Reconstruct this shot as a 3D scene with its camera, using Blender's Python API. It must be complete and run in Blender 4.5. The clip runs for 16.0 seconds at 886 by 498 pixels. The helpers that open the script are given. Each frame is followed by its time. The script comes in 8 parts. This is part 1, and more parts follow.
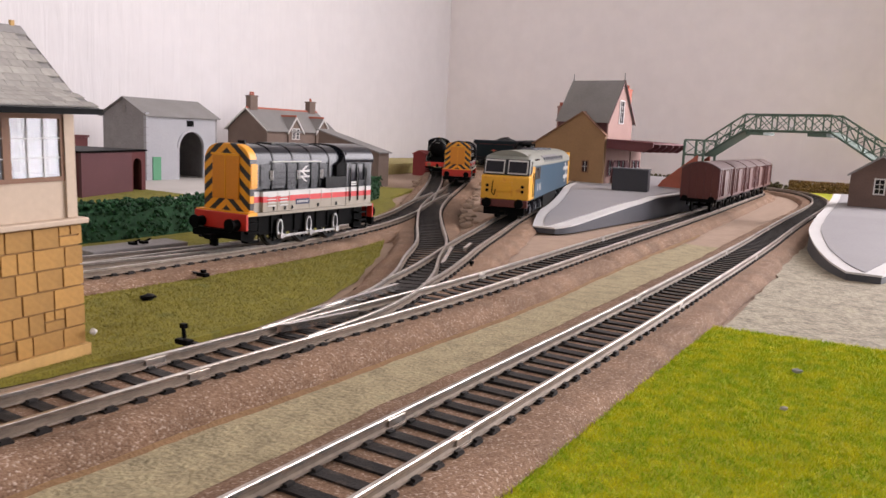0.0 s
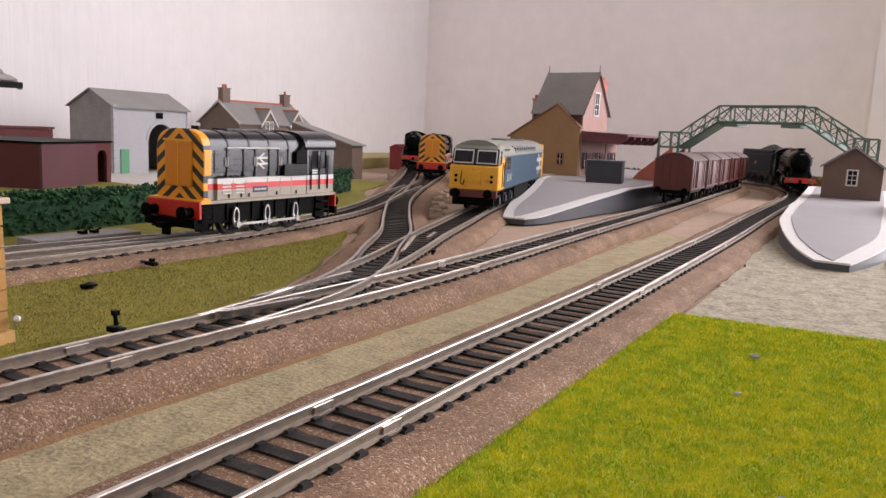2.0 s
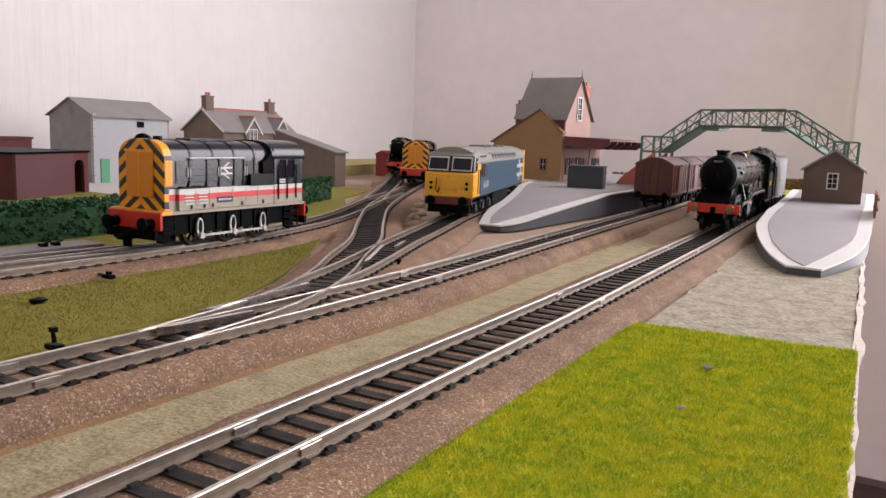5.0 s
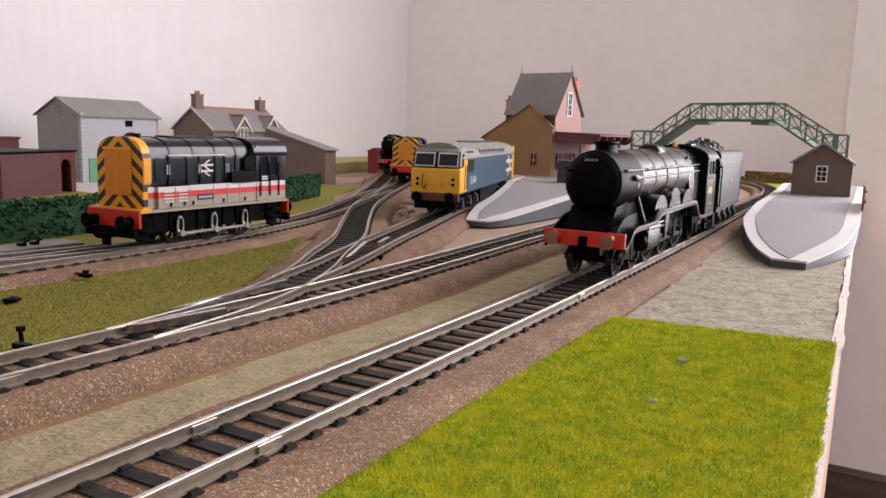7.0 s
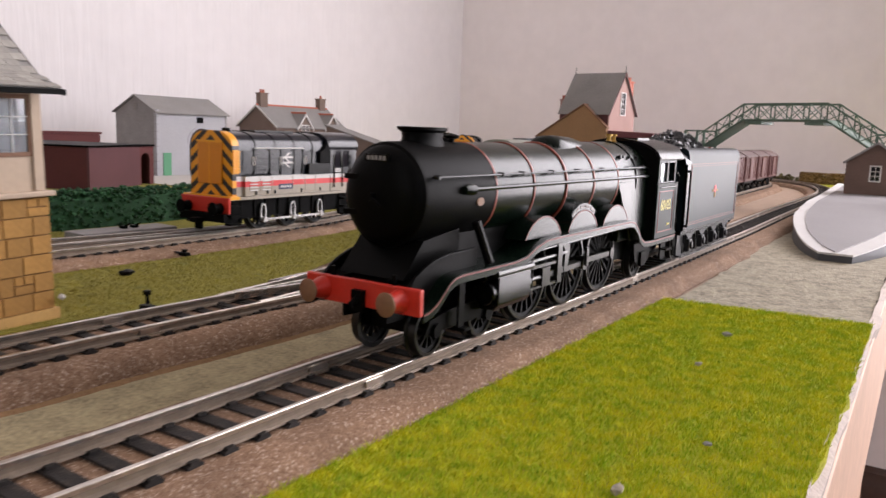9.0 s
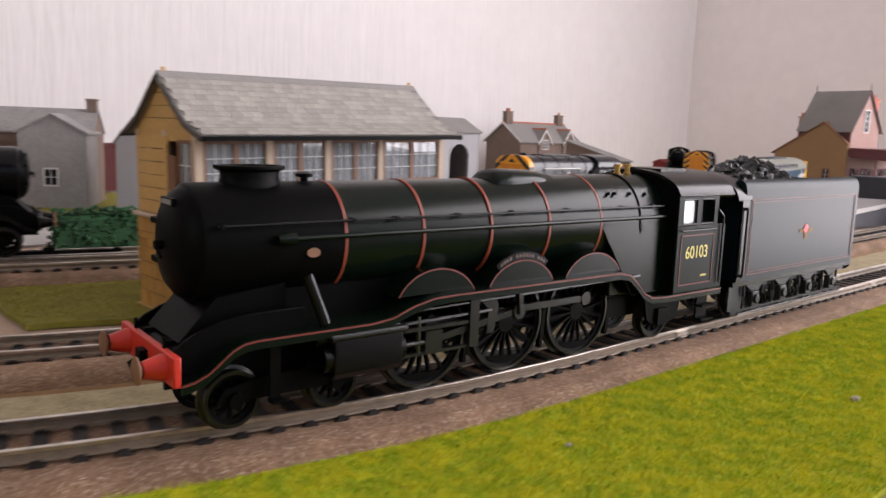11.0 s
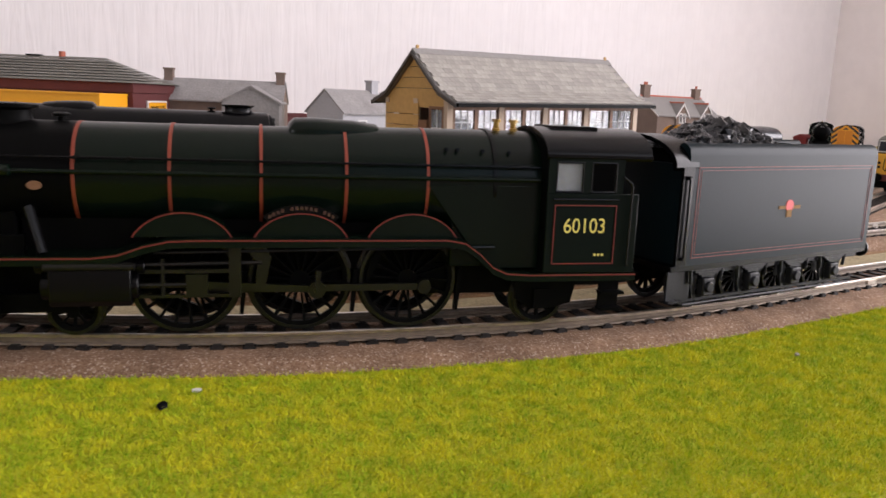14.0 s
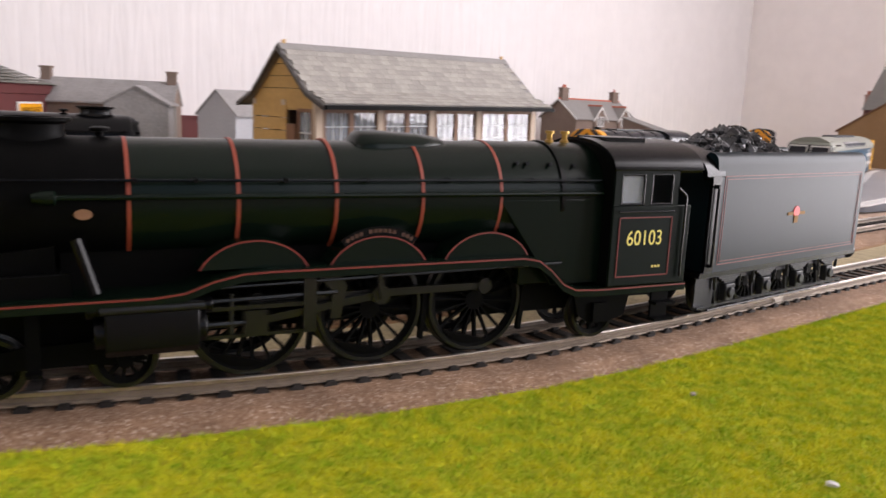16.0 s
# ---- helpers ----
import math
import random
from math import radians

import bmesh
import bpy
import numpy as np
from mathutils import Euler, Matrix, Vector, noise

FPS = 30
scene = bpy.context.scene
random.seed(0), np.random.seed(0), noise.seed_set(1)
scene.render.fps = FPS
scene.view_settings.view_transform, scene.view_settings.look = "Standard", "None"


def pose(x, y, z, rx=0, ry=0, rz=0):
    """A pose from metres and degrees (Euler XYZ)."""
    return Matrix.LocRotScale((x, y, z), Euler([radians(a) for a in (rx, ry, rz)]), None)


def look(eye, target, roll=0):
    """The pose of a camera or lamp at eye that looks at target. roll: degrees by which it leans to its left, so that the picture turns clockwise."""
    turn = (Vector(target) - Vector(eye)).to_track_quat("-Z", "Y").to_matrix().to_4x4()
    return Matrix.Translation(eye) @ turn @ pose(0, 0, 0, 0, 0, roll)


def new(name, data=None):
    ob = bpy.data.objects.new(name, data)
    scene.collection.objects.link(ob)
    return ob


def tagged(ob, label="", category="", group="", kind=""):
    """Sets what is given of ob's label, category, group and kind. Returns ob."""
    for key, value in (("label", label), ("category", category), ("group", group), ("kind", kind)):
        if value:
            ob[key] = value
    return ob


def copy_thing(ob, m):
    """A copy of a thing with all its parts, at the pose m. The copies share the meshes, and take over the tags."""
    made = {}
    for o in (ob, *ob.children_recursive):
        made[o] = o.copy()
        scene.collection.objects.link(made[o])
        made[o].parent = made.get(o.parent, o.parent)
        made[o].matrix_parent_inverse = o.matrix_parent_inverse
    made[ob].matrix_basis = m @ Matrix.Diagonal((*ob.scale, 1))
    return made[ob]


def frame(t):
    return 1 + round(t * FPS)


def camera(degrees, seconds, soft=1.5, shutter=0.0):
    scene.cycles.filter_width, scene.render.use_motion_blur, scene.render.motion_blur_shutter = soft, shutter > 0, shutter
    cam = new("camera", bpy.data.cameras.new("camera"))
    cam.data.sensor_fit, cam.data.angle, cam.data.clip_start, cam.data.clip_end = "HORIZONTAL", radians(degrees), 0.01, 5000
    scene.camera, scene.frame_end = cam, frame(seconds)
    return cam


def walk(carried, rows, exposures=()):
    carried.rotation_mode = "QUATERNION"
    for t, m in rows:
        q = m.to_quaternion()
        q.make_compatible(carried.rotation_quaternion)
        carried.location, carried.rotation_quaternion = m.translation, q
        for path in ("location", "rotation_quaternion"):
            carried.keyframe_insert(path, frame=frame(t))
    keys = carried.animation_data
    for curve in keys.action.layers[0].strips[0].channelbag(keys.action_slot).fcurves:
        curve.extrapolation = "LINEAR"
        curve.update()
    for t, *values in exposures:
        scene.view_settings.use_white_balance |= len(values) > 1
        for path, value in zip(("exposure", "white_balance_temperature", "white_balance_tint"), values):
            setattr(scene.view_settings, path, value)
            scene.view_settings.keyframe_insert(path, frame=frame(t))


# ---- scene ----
cam = camera(59.7, 16.0, shutter=0.5)
PATH = [
    (0, (0.081, -0.131, 0.068), (-0.953, 1.555, -0.228), 2.7),
    (0.5, (0.083, -0.124, 0.067), (-0.934, 1.571, -0.236), 2.8),
    (1, (0.086, -0.123, 0.065), (-0.915, 1.585, -0.226), 2.6),
    (1.5, (0.087, -0.118, 0.066), (-0.903, 1.593, -0.241), 2.4),
    (2, (0.086, -0.118, 0.063), (-0.912, 1.589, -0.238), 2.7),
    (2.5, (0.087, -0.119, 0.064), (-0.914, 1.586, -0.236), 2.7),
    (3, (0.087, -0.118, 0.064), (-0.911, 1.59, -0.23), 2.6),
    (3.5, (0.088, -0.119, 0.063), (-0.91, 1.59, -0.228), 2.7),
    (6, (0.099, -0.101, 0.066), (-0.888, 1.615, -0.223), 1.9),
    (6.5, (0.099, -0.102, 0.064), (-0.889, 1.611, -0.231), 1.9),
    (7, (0.101, -0.102, 0.064), (-0.883, 1.614, -0.23), 1.7),
    (7.5, (0.102, -0.104, 0.063), (-0.887, 1.611, -0.226), 1.9),
    (8, (0.102, -0.107, 0.064), (-0.901, 1.598, -0.232), 1.8),
    (8.5, (0.105, -0.117, 0.06), (-0.927, 1.569, -0.242), 2.3),
    (9, (0.11, -0.13, 0.062), (-0.979, 1.521, -0.237), 2.1),
    (9.5, (0.118, -0.154, 0.062), (-1.055, 1.437, -0.246), 2.2),
    (10, (0.128, -0.177, 0.065), (-1.153, 1.33, -0.233), 2.1),
    (12.5, (0.1591, -0.2942, 0.0749), (-1.4915, 0.7795, -0.2755), 2.3),
    (13, (0.1575, -0.299, 0.0721), (-1.498, 0.7635, -0.2887), 2.3),
    (13.5, (0.1566, -0.2981, 0.0669), (-1.4976, 0.764, -0.3011), 2.4),
    (14, (0.1587, -0.2942, 0.0676), (-1.4849, 0.7822, -0.3065), 2.4),
    (14.5, (0.1511, -0.283, 0.0671), (-1.4751, 0.8152, -0.3195), 2.4),
    (15, (0.1495, -0.2808, 0.0656), (-1.4732, 0.8252, -0.3135), 2.5),
    (15.5, (0.1469, -0.2739, 0.0675), (-1.4656, 0.851, -0.2992), 2.4),
    (16, (0.1423, -0.2579, 0.0683), (-1.4006, 0.9626, -0.2918), 2.6),
]
walk(cam, [(t, look(eye, target, roll)) for t, eye, target, roll in PATH], [(0.0, 0.06), (3.7, 0.01), (10.2, 0.01), (12.3, 0.1), (14.0, 0.16), (16.0, 0.25)])

# ---- light: daylight from a large end window, plus two added fill lamps ----
world = bpy.data.worlds.new("sky")
scene.world = world
world.use_nodes = True
wn = world.node_tree.nodes
sky = wn.new("ShaderNodeTexSky")
sky.sky_type = "NISHITA"
sky.sun_disc = False
sky.sun_elevation = radians(38)
sky.sun_rotation = radians(250)
wn["Background"].inputs["Strength"].default_value = 0.12
world.node_tree.links.new(sky.outputs["Color"], wn["Background"].inputs["Color"])


def area(name, place, target, w, h, watts, colour):
    data = bpy.data.lights.new(name, "AREA")
    data.shape, data.size, data.size_y, data.energy, data.color = "RECTANGLE", w, h, watts, colour
    ob = new(name, data)
    ob.matrix_world = look(place, target)
    return ob


area("window_daylight_end", (0.83, 1.31, 0.5), (0.3, 0.0, 0.05), 1.25, 1.5, 56, (1.0, 0.925, 0.965))
# No window is known here; both lamps fill, the second lifting the end wall.
area("fill_side", (2.19, 0.5, 1.0), (-0.5, 0.7, 0.05), 1.15, 1.0, 5, (1.0, 0.935, 0.955))
area("fill_back", (0.8, -2.29, 1.0), (-0.2, 0.8, 0.1), 1.4, 1.0, 11, (1.0, 0.94, 0.925))
scene.view_settings.exposure = 0.0

# ---- tools ----
MM = 0.001
RAIL = 0.009


def quad_box(bm, x0, x1, y0, y1, z0, z1, m=None):
    vs = [bm.verts.new((x, y, z)) for z in (z0, z1) for x, y in ((x0, y0), (x1, y0), (x1, y1), (x0, y1))]
    for f in ((3, 2, 1, 0), (4, 5, 6, 7), (0, 1, 5, 4), (1, 2, 6, 5), (2, 3, 7, 6), (3, 0, 4, 7)):
        bm.faces.new([vs[i] for i in f])
    if m is not None:
        bmesh.ops.transform(bm, matrix=m, verts=vs)
    return vs


def prism(bm, poly, axis, a, b, m=None):
    """A closed 2D outline pushed from a to b along an axis (0 x, 1 y, 2 z)."""
    def put(u, v, w):
        return ((w, u, v), (u, w, v), (u, v, w))[axis]
    lo = [bm.verts.new(put(u, v, a)) for u, v in poly]
    hi = [bm.verts.new(put(u, v, b)) for u, v in poly]
    n = len(poly)
    bm.faces.new(lo[::-1])
    bm.faces.new(hi)
    for i in range(n):
        bm.faces.new((lo[i], lo[(i + 1) % n], hi[(i + 1) % n], hi[i]))
    if m is not None:
        bmesh.ops.transform(bm, matrix=m, verts=lo + hi)
    return lo + hi


def rod(bm, p, q, r, r2=None, seg=12, caps=True):
    p, q = Vector(p), Vector(q)
    r2 = r if r2 is None else r2
    d = (q - p).normalized()
    u = d.orthogonal().normalized()
    v = d.cross(u)
    ring = [[bm.verts.new(c + rr * (math.cos(6.28318 * k / seg) * u + math.sin(6.28318 * k / seg) * v)) for k in range(seg)] for c, rr in ((p, r), (q, r2))]
    for k in range(seg):
        bm.faces.new((ring[0][k], ring[0][(k + 1) % seg], ring[1][(k + 1) % seg], ring[1][k]))
    if caps:
        bm.faces.new(ring[0][::-1])
        bm.faces.new(ring[1])
    return ring[0] + ring[1]


def lathe(bm, profile, axis_point, axis=1, seg=32, sx=1.0):
    """A profile of (along, radius) pairs turned round an axis through axis_point."""
    c = Vector(axis_point)
    rings = []
    for a, r in profile:
        ring = []
        for k in range(seg):
            u, v = r * math.cos(6.28318530 * k / seg), r * math.sin(6.28318530 * k / seg)
            off = ((a, u * sx, v), (u * sx, a, v), (u * sx, v, a))[axis]
            ring.append(bm.verts.new(c + Vector(off)))
        rings.append(ring)
    for i in range(len(rings) - 1):
        for k in range(seg):
            bm.faces.new((rings[i][k], rings[i][(k + 1) % seg], rings[i + 1][(k + 1) % seg], rings[i + 1][k]))
    for ring in (rings[0], rings[-1]):
        bm.faces.new(ring)
    return rings


def sweep(bm, pts, r, seg=6):
    for p, q in zip(pts, pts[1:]):
        rod(bm, p, q, r, seg=seg)


def thing(name, m, label, category, group="", kind=""):
    ob = new(name)
    ob.empty_display_size = 0.01
    ob.matrix_world = m
    return tagged(ob, label, category, group, kind)


def solid(name, bm, material, smooth=35, bevel=0.0):
    bmesh.ops.recalc_face_normals(bm, faces=bm.faces)
    me = bpy.data.meshes.new(name)
    bm.to_mesh(me)
    bm.free()
    me.materials.append(material)
    me.polygons.foreach_set("use_smooth", [True] * len(me.polygons))
    me.set_sharp_from_angle(angle=radians(smooth))
    ob = new(name, me)
    if bevel:
        mod = ob.modifiers.new("bevel", "BEVEL")
        mod.width, mod.segments, mod.limit_method = bevel, 2, "ANGLE"
    return ob


def part(name, bm, material, parent, label="", smooth=35, bevel=0.0):
    ob = solid(name, bm, material, smooth, bevel)
    ob.parent = parent
    return tagged(ob, label)


def piece(name, me, parent, m):
    ob = new(name, me)
    ob.parent = parent
    ob.matrix_basis = m
    return ob


def words(name, text, size, material, parent, m, depth=0.0002, label=""):
    cu = bpy.data.curves.new(name, "FONT")
    cu.body, cu.size, cu.extrude, cu.align_x, cu.align_y = text, size, depth, "CENTER", "CENTER"
    tmp = bpy.data.objects.new(name, cu)
    me = bpy.data.meshes.new_from_object(tmp)
    bpy.data.objects.remove(tmp)
    me.materials.clear()
    me.materials.append(material)
    ob = new(name, me)
    ob.parent = parent
    ob.matrix_basis = m
    return tagged(ob, label)


def catmull(pts, step=0.004):
    p = [np.array(q, float) for q in pts]
    p = [2 * p[0] - p[1], *p, 2 * p[-1] - p[-2]]
    out = []
    for i in range(1, len(p) - 2):
        for k in range(40):
            t = k / 40
            a, b, c, d = p[i - 1:i + 3]
            out.append(0.5 * (2 * b + (c - a) * t + (2 * a - 5 * b + 4 * c - d) * t * t + (3 * b - a - 3 * c + d) * t ** 3))
    out.append(p[-2])
    out = np.array(out)
    s = np.concatenate([[0], np.cumsum(np.linalg.norm(np.diff(out, axis=0), axis=1))])
    n = max(2, int(s[-1] / step))
    w = np.linspace(0, s[-1], n + 1)
    return np.stack([np.interp(w, s, out[:, 0]), np.interp(w, s, out[:, 1])], 1), w


# ---- materials ----
def mat(name, col, rough=0.5, metal=0.0, vary=0.15, fine=900.0, coarse=60.0, bump=0.15, depth=0.0004, rand=0.0, island=0.0, second=None, patch=0.0, coat=0.0, spec=0.5):
    """Paint, card or plastic: two scales of tone, fine relief, an optional second colour in patches."""
    m = bpy.data.materials.new(name)
    m.use_nodes = True
    nt = m.node_tree
    n, link = nt.nodes, nt.links.new
    bs = n["Principled BSDF"]
    co = n.new("ShaderNodeTexCoord")
    a, b = n.new("ShaderNodeTexNoise"), n.new("ShaderNodeTexNoise")
    for node, sc, det in ((a, fine, 4), (b, coarse, 5)):
        node.inputs["Scale"].default_value, node.inputs["Detail"].default_value = sc, det
        link(co.outputs["Object"], node.inputs["Vector"])
    mid = n.new("ShaderNodeMath")
    mid.operation = "MULTIPLY_ADD"
    link(a.outputs["Fac"], mid.inputs[0])
    mid.inputs[1].default_value = 0.55
    half = n.new("ShaderNodeMath")
    half.operation = "MULTIPLY"
    link(b.outputs["Fac"], half.inputs[0])
    half.inputs[1].default_value = 0.45
    link(half.outputs[0], mid.inputs[2])
    rng = n.new("ShaderNodeMapRange")
    link(mid.outputs[0], rng.inputs["Value"])
    rng.inputs["From Min"].default_value, rng.inputs["From Max"].default_value = 0.3, 0.7
    mix = n.new("ShaderNodeMix")
    mix.data_type = "RGBA"
    link(rng.outputs[0], mix.inputs["Factor"])
    mix.inputs[6].default_value = (*[c * (1 - vary) for c in col], 1)
    mix.inputs[7].default_value = (*[min(1, c * (1 + vary)) for c in col], 1)
    last = mix.outputs[2]
    if second:
        pr = n.new("ShaderNodeMapRange")
        link(b.outputs["Fac"], pr.inputs["Value"])
        pr.inputs["From Min"].default_value, pr.inputs["From Max"].default_value = 0.62 - patch, 0.8 - patch
        mx = n.new("ShaderNodeMix")
        mx.data_type = "RGBA"
        link(pr.outputs[0], mx.inputs["Factor"])
        link(last, mx.inputs[6])
        mx.inputs[7].default_value = (*second, 1)
        last = mx.outputs[2]
    if rand or island:
        src = n.new("ShaderNodeObjectInfo").outputs["Random"] if rand else n.new("ShaderNodeNewGeometry").outputs["Random Per Island"]
        k = rand or island
        rr = n.new("ShaderNodeMapRange")
        link(src, rr.inputs["Value"])
        rr.inputs["To Min"].default_value, rr.inputs["To Max"].default_value = 1 - k, 1 + k
        hv = n.new("ShaderNodeHueSaturation")
        link(rr.outputs[0], hv.inputs["Value"])
        link(last, hv.inputs["Color"])
        last = hv.outputs["Color"]
    link(last, bs.inputs["Base Color"])
    bs.inputs["Roughness"].default_value, bs.inputs["Metallic"].default_value = rough, metal
    bs.inputs["Specular IOR Level"].default_value = spec
    bs.inputs["Coat Weight"].default_value = coat
    if bump:
        bp = n.new("ShaderNodeBump")
        bp.inputs["Strength"].default_value, bp.inputs["Distance"].default_value = bump, depth
        link(a.outputs["Fac"], bp.inputs["Height"])
        link(bp.outputs[0], bs.inputs["Normal"])
    return m


def stripes(name, c1, c2, period, rough, slope=1.0):
    """Diagonal warning stripes that meet in chevrons on the middle line of the thing."""
    m = bpy.data.materials.new(name)
    m.use_nodes = True
    nt = m.node_tree
    n, link = nt.nodes, nt.links.new
    bs = n["Principled BSDF"]
    co = n.new("ShaderNodeTexCoord")
    sep = n.new("ShaderNodeSeparateXYZ")
    link(co.outputs["Object"], sep.inputs[0])
    ab = n.new("ShaderNodeMath")
    ab.operation = "ABSOLUTE"
    link(sep.outputs["X"], ab.inputs[0])
    ma = n.new("ShaderNodeMath")
    ma.operation = "MULTIPLY_ADD"
    link(ab.outputs[0], ma.inputs[0])
    ma.inputs[1].default_value = slope
    link(sep.outputs["Z"], ma.inputs[2])
    di = n.new("ShaderNodeMath")
    di.operation = "DIVIDE"
    link(ma.outputs[0], di.inputs[0])
    di.inputs[1].default_value = period
    fr = n.new("ShaderNodeMath")
    fr.operation = "FRACT"
    link(di.outputs[0], fr.inputs[0])
    st = n.new("ShaderNodeMath")
    st.operation = "GREATER_THAN"
    link(fr.outputs[0], st.inputs[0])
    st.inputs[1].default_value = 0.52
    mx = n.new("ShaderNodeMix")
    mx.data_type = "RGBA"
    link(st.outputs[0], mx.inputs["Factor"])
    mx.inputs[6].default_value, mx.inputs[7].default_value = (*c1, 1), (*c2, 1)
    link(mx.outputs[2], bs.inputs["Base Color"])
    bs.inputs["Roughness"].default_value = rough
    return m


def wallpaper(name, col, ripple=0.35):
    """White painted paper with an uneven, mostly upright ripple."""
    m = mat(name, col, 0.7, vary=0.04, fine=40, coarse=3, bump=0)
    nt = m.node_tree
    n, link = nt.nodes, nt.links.new
    co = n.new("ShaderNodeTexCoord")
    mp = n.new("ShaderNodeMapping")
    mp.inputs["Scale"].default_value = (90, 90, 9)
    link(co.outputs["Object"], mp.inputs[0])
    no = n.new("ShaderNodeTexNoise")
    no.inputs["Scale"].default_value, no.inputs["Detail"].default_value, no.inputs["Distortion"].default_value = 1.0, 3, 0.6
    link(mp.outputs[0], no.inputs["Vector"])
    bp = n.new("ShaderNodeBump")
    bp.inputs["Strength"].default_value, bp.inputs["Distance"].default_value = ripple, 0.004
    link(no.outputs["Fac"], bp.inputs["Height"])
    link(bp.outputs[0], n["Principled BSDF"].inputs["Normal"])
    return m


def glass(name, tint=(0.75, 0.8, 0.85)):
    m = bpy.data.materials.new(name)
    m.use_nodes = True
    bs = m.node_tree.nodes["Principled BSDF"]
    bs.inputs["Base Color"].default_value = (*tint, 1)
    bs.inputs["Roughness"].default_value = 0.05
    bs.inputs["Transmission Weight"].default_value = 0.75
    return m


# One paper: colour lifted for the end wall's light, lowered on the side.
M_WALL = wallpaper("wall_paper_white_dimmed", (0.715, 0.68, 0.675))
# Unseen walls painted darker to cut bounce and reflections in the engine.
M_ROOM = mat("unseen_wall_dark", (0.40, 0.35, 0.31), 0.8, vary=0.05, fine=60, coarse=4, bump=0.05)
M_WALL_LIT = wallpaper("wall_paper_end_lifted", (0.92, 0.86, 0.85), 0.12)
M_CEIL = mat("ceiling_paint", (0.8, 0.79, 0.78), 0.8, vary=0.03, fine=60, coarse=4, bump=0.05)
M_FLOOR = mat("floor_carpet", (0.16, 0.11, 0.09), 0.95, vary=0.3, fine=500, coarse=12, bump=0.5, depth=0.002)
M_SKIRT = mat("dark_wood", (0.055, 0.025, 0.016), 0.35, vary=0.3, fine=120, coarse=14, bump=0.1)
M_PINE = mat("bare_timber", (0.56, 0.36, 0.25), 0.65, vary=0.15, fine=220, coarse=25, bump=0.25, depth=0.0006)
M_PLASTER = mat("torn_plaster", (0.52, 0.44, 0.39), 0.9, vary=0.18, fine=700, coarse=120, bump=0.6, depth=0.001)
M_BOARD = mat("sand_textured_board", (0.36, 0.255, 0.185), 0.95, vary=0.26, fine=1500, coarse=90, bump=0.7, depth=0.0005, second=(0.30, 0.235, 0.16), patch=0.02)


def granular(name, tones, scale, rough=0.9):
    """Grains glued to a strip: every grain a bead with its own tone, over broad stains."""
    m = bpy.data.materials.new(name)
    m.use_nodes = True
    n, link = m.node_tree.nodes, m.node_tree.links.new
    bs = n["Principled BSDF"]
    co = n.new("ShaderNodeTexCoord")
    cell = n.new("ShaderNodeTexVoronoi")
    cell.inputs["Scale"].default_value = scale
    link(co.outputs["Object"], cell.inputs["Vector"])
    sep = n.new("ShaderNodeSeparateColor")
    link(cell.outputs["Color"], sep.inputs[0])
    ramp = n.new("ShaderNodeValToRGB")
    for k, (at, c) in enumerate(tones):
        e = ramp.color_ramp.elements[k] if k < 2 else ramp.color_ramp.elements.new(at)
        e.position, e.color = at, (*c, 1)
    link(sep.outputs[0], ramp.inputs[0])
    no = n.new("ShaderNodeTexNoise")
    no.inputs["Scale"].default_value, no.inputs["Detail"].default_value = 70, 5
    link(co.outputs["Object"], no.inputs["Vector"])
    rg = n.new("ShaderNodeMapRange")
    link(no.outputs["Fac"], rg.inputs["Value"])
    rg.inputs["From Min"].default_value, rg.inputs["From Max"].default_value = 0.3, 0.7
    rg.inputs["To Min"].default_value, rg.inputs["To Max"].default_value = 0.78, 1.2
    hv = n.new("ShaderNodeHueSaturation")
    link(rg.outputs[0], hv.inputs["Value"])
    link(ramp.outputs[0], hv.inputs["Color"])
    link(hv.outputs[0], bs.inputs["Base Color"])
    bs.inputs["Roughness"].default_value = rough
    bs.inputs["Specular IOR Level"].default_value = 0.3
    bp = n.new("ShaderNodeBump")
    bp.invert = True
    bp.inputs["Strength"].default_value, bp.inputs["Distance"].default_value = 0.5, 0.0003
    link(cell.outputs["Distance"], bp.inputs["Height"])
    link(bp.outputs[0], bs.inputs["Normal"])
    return m


M_BED = granular("brown_grain_ballast", [(0.0, (0.145, 0.082, 0.048)), (0.4, (0.205, 0.122, 0.074)), (0.85, (0.255, 0.16, 0.102)), (0.97, (0.42, 0.32, 0.25))], 2500)
# Foot strip also carries the shadow line below the foam shoulder.
M_BEDRED = mat("rust_brown_shadow_edge", (0.21, 0.12, 0.055), 0.95, vary=0.3, fine=1200, coarse=90, bump=0.7, depth=0.0006)
M_MATBG = mat("grey_green_mat", (0.325, 0.268, 0.155), 0.95, vary=0.5, fine=800, coarse=150, bump=0.9, depth=0.0007, second=(0.25, 0.225, 0.13), patch=0.02)
M_PALE = mat("pale_worn_mat", (0.32, 0.28, 0.205), 0.95, vary=0.6, fine=520, coarse=140, bump=0.9, depth=0.0007, second=(0.34, 0.30, 0.20), patch=0.03)
M_OLIVE = mat("olive_grass_mat", (0.21, 0.185, 0.022), 0.95, vary=0.45, fine=1600, coarse=120, bump=0.9, depth=0.0008, second=(0.12, 0.125, 0.022), patch=0.05)
M_LAWN = mat("bright_grass_mat", (0.40, 0.40, 0.011), 0.95, vary=0.45, fine=1300, coarse=120, bump=0.9, depth=0.0008, second=(0.25, 0.31, 0.009), patch=0.07)


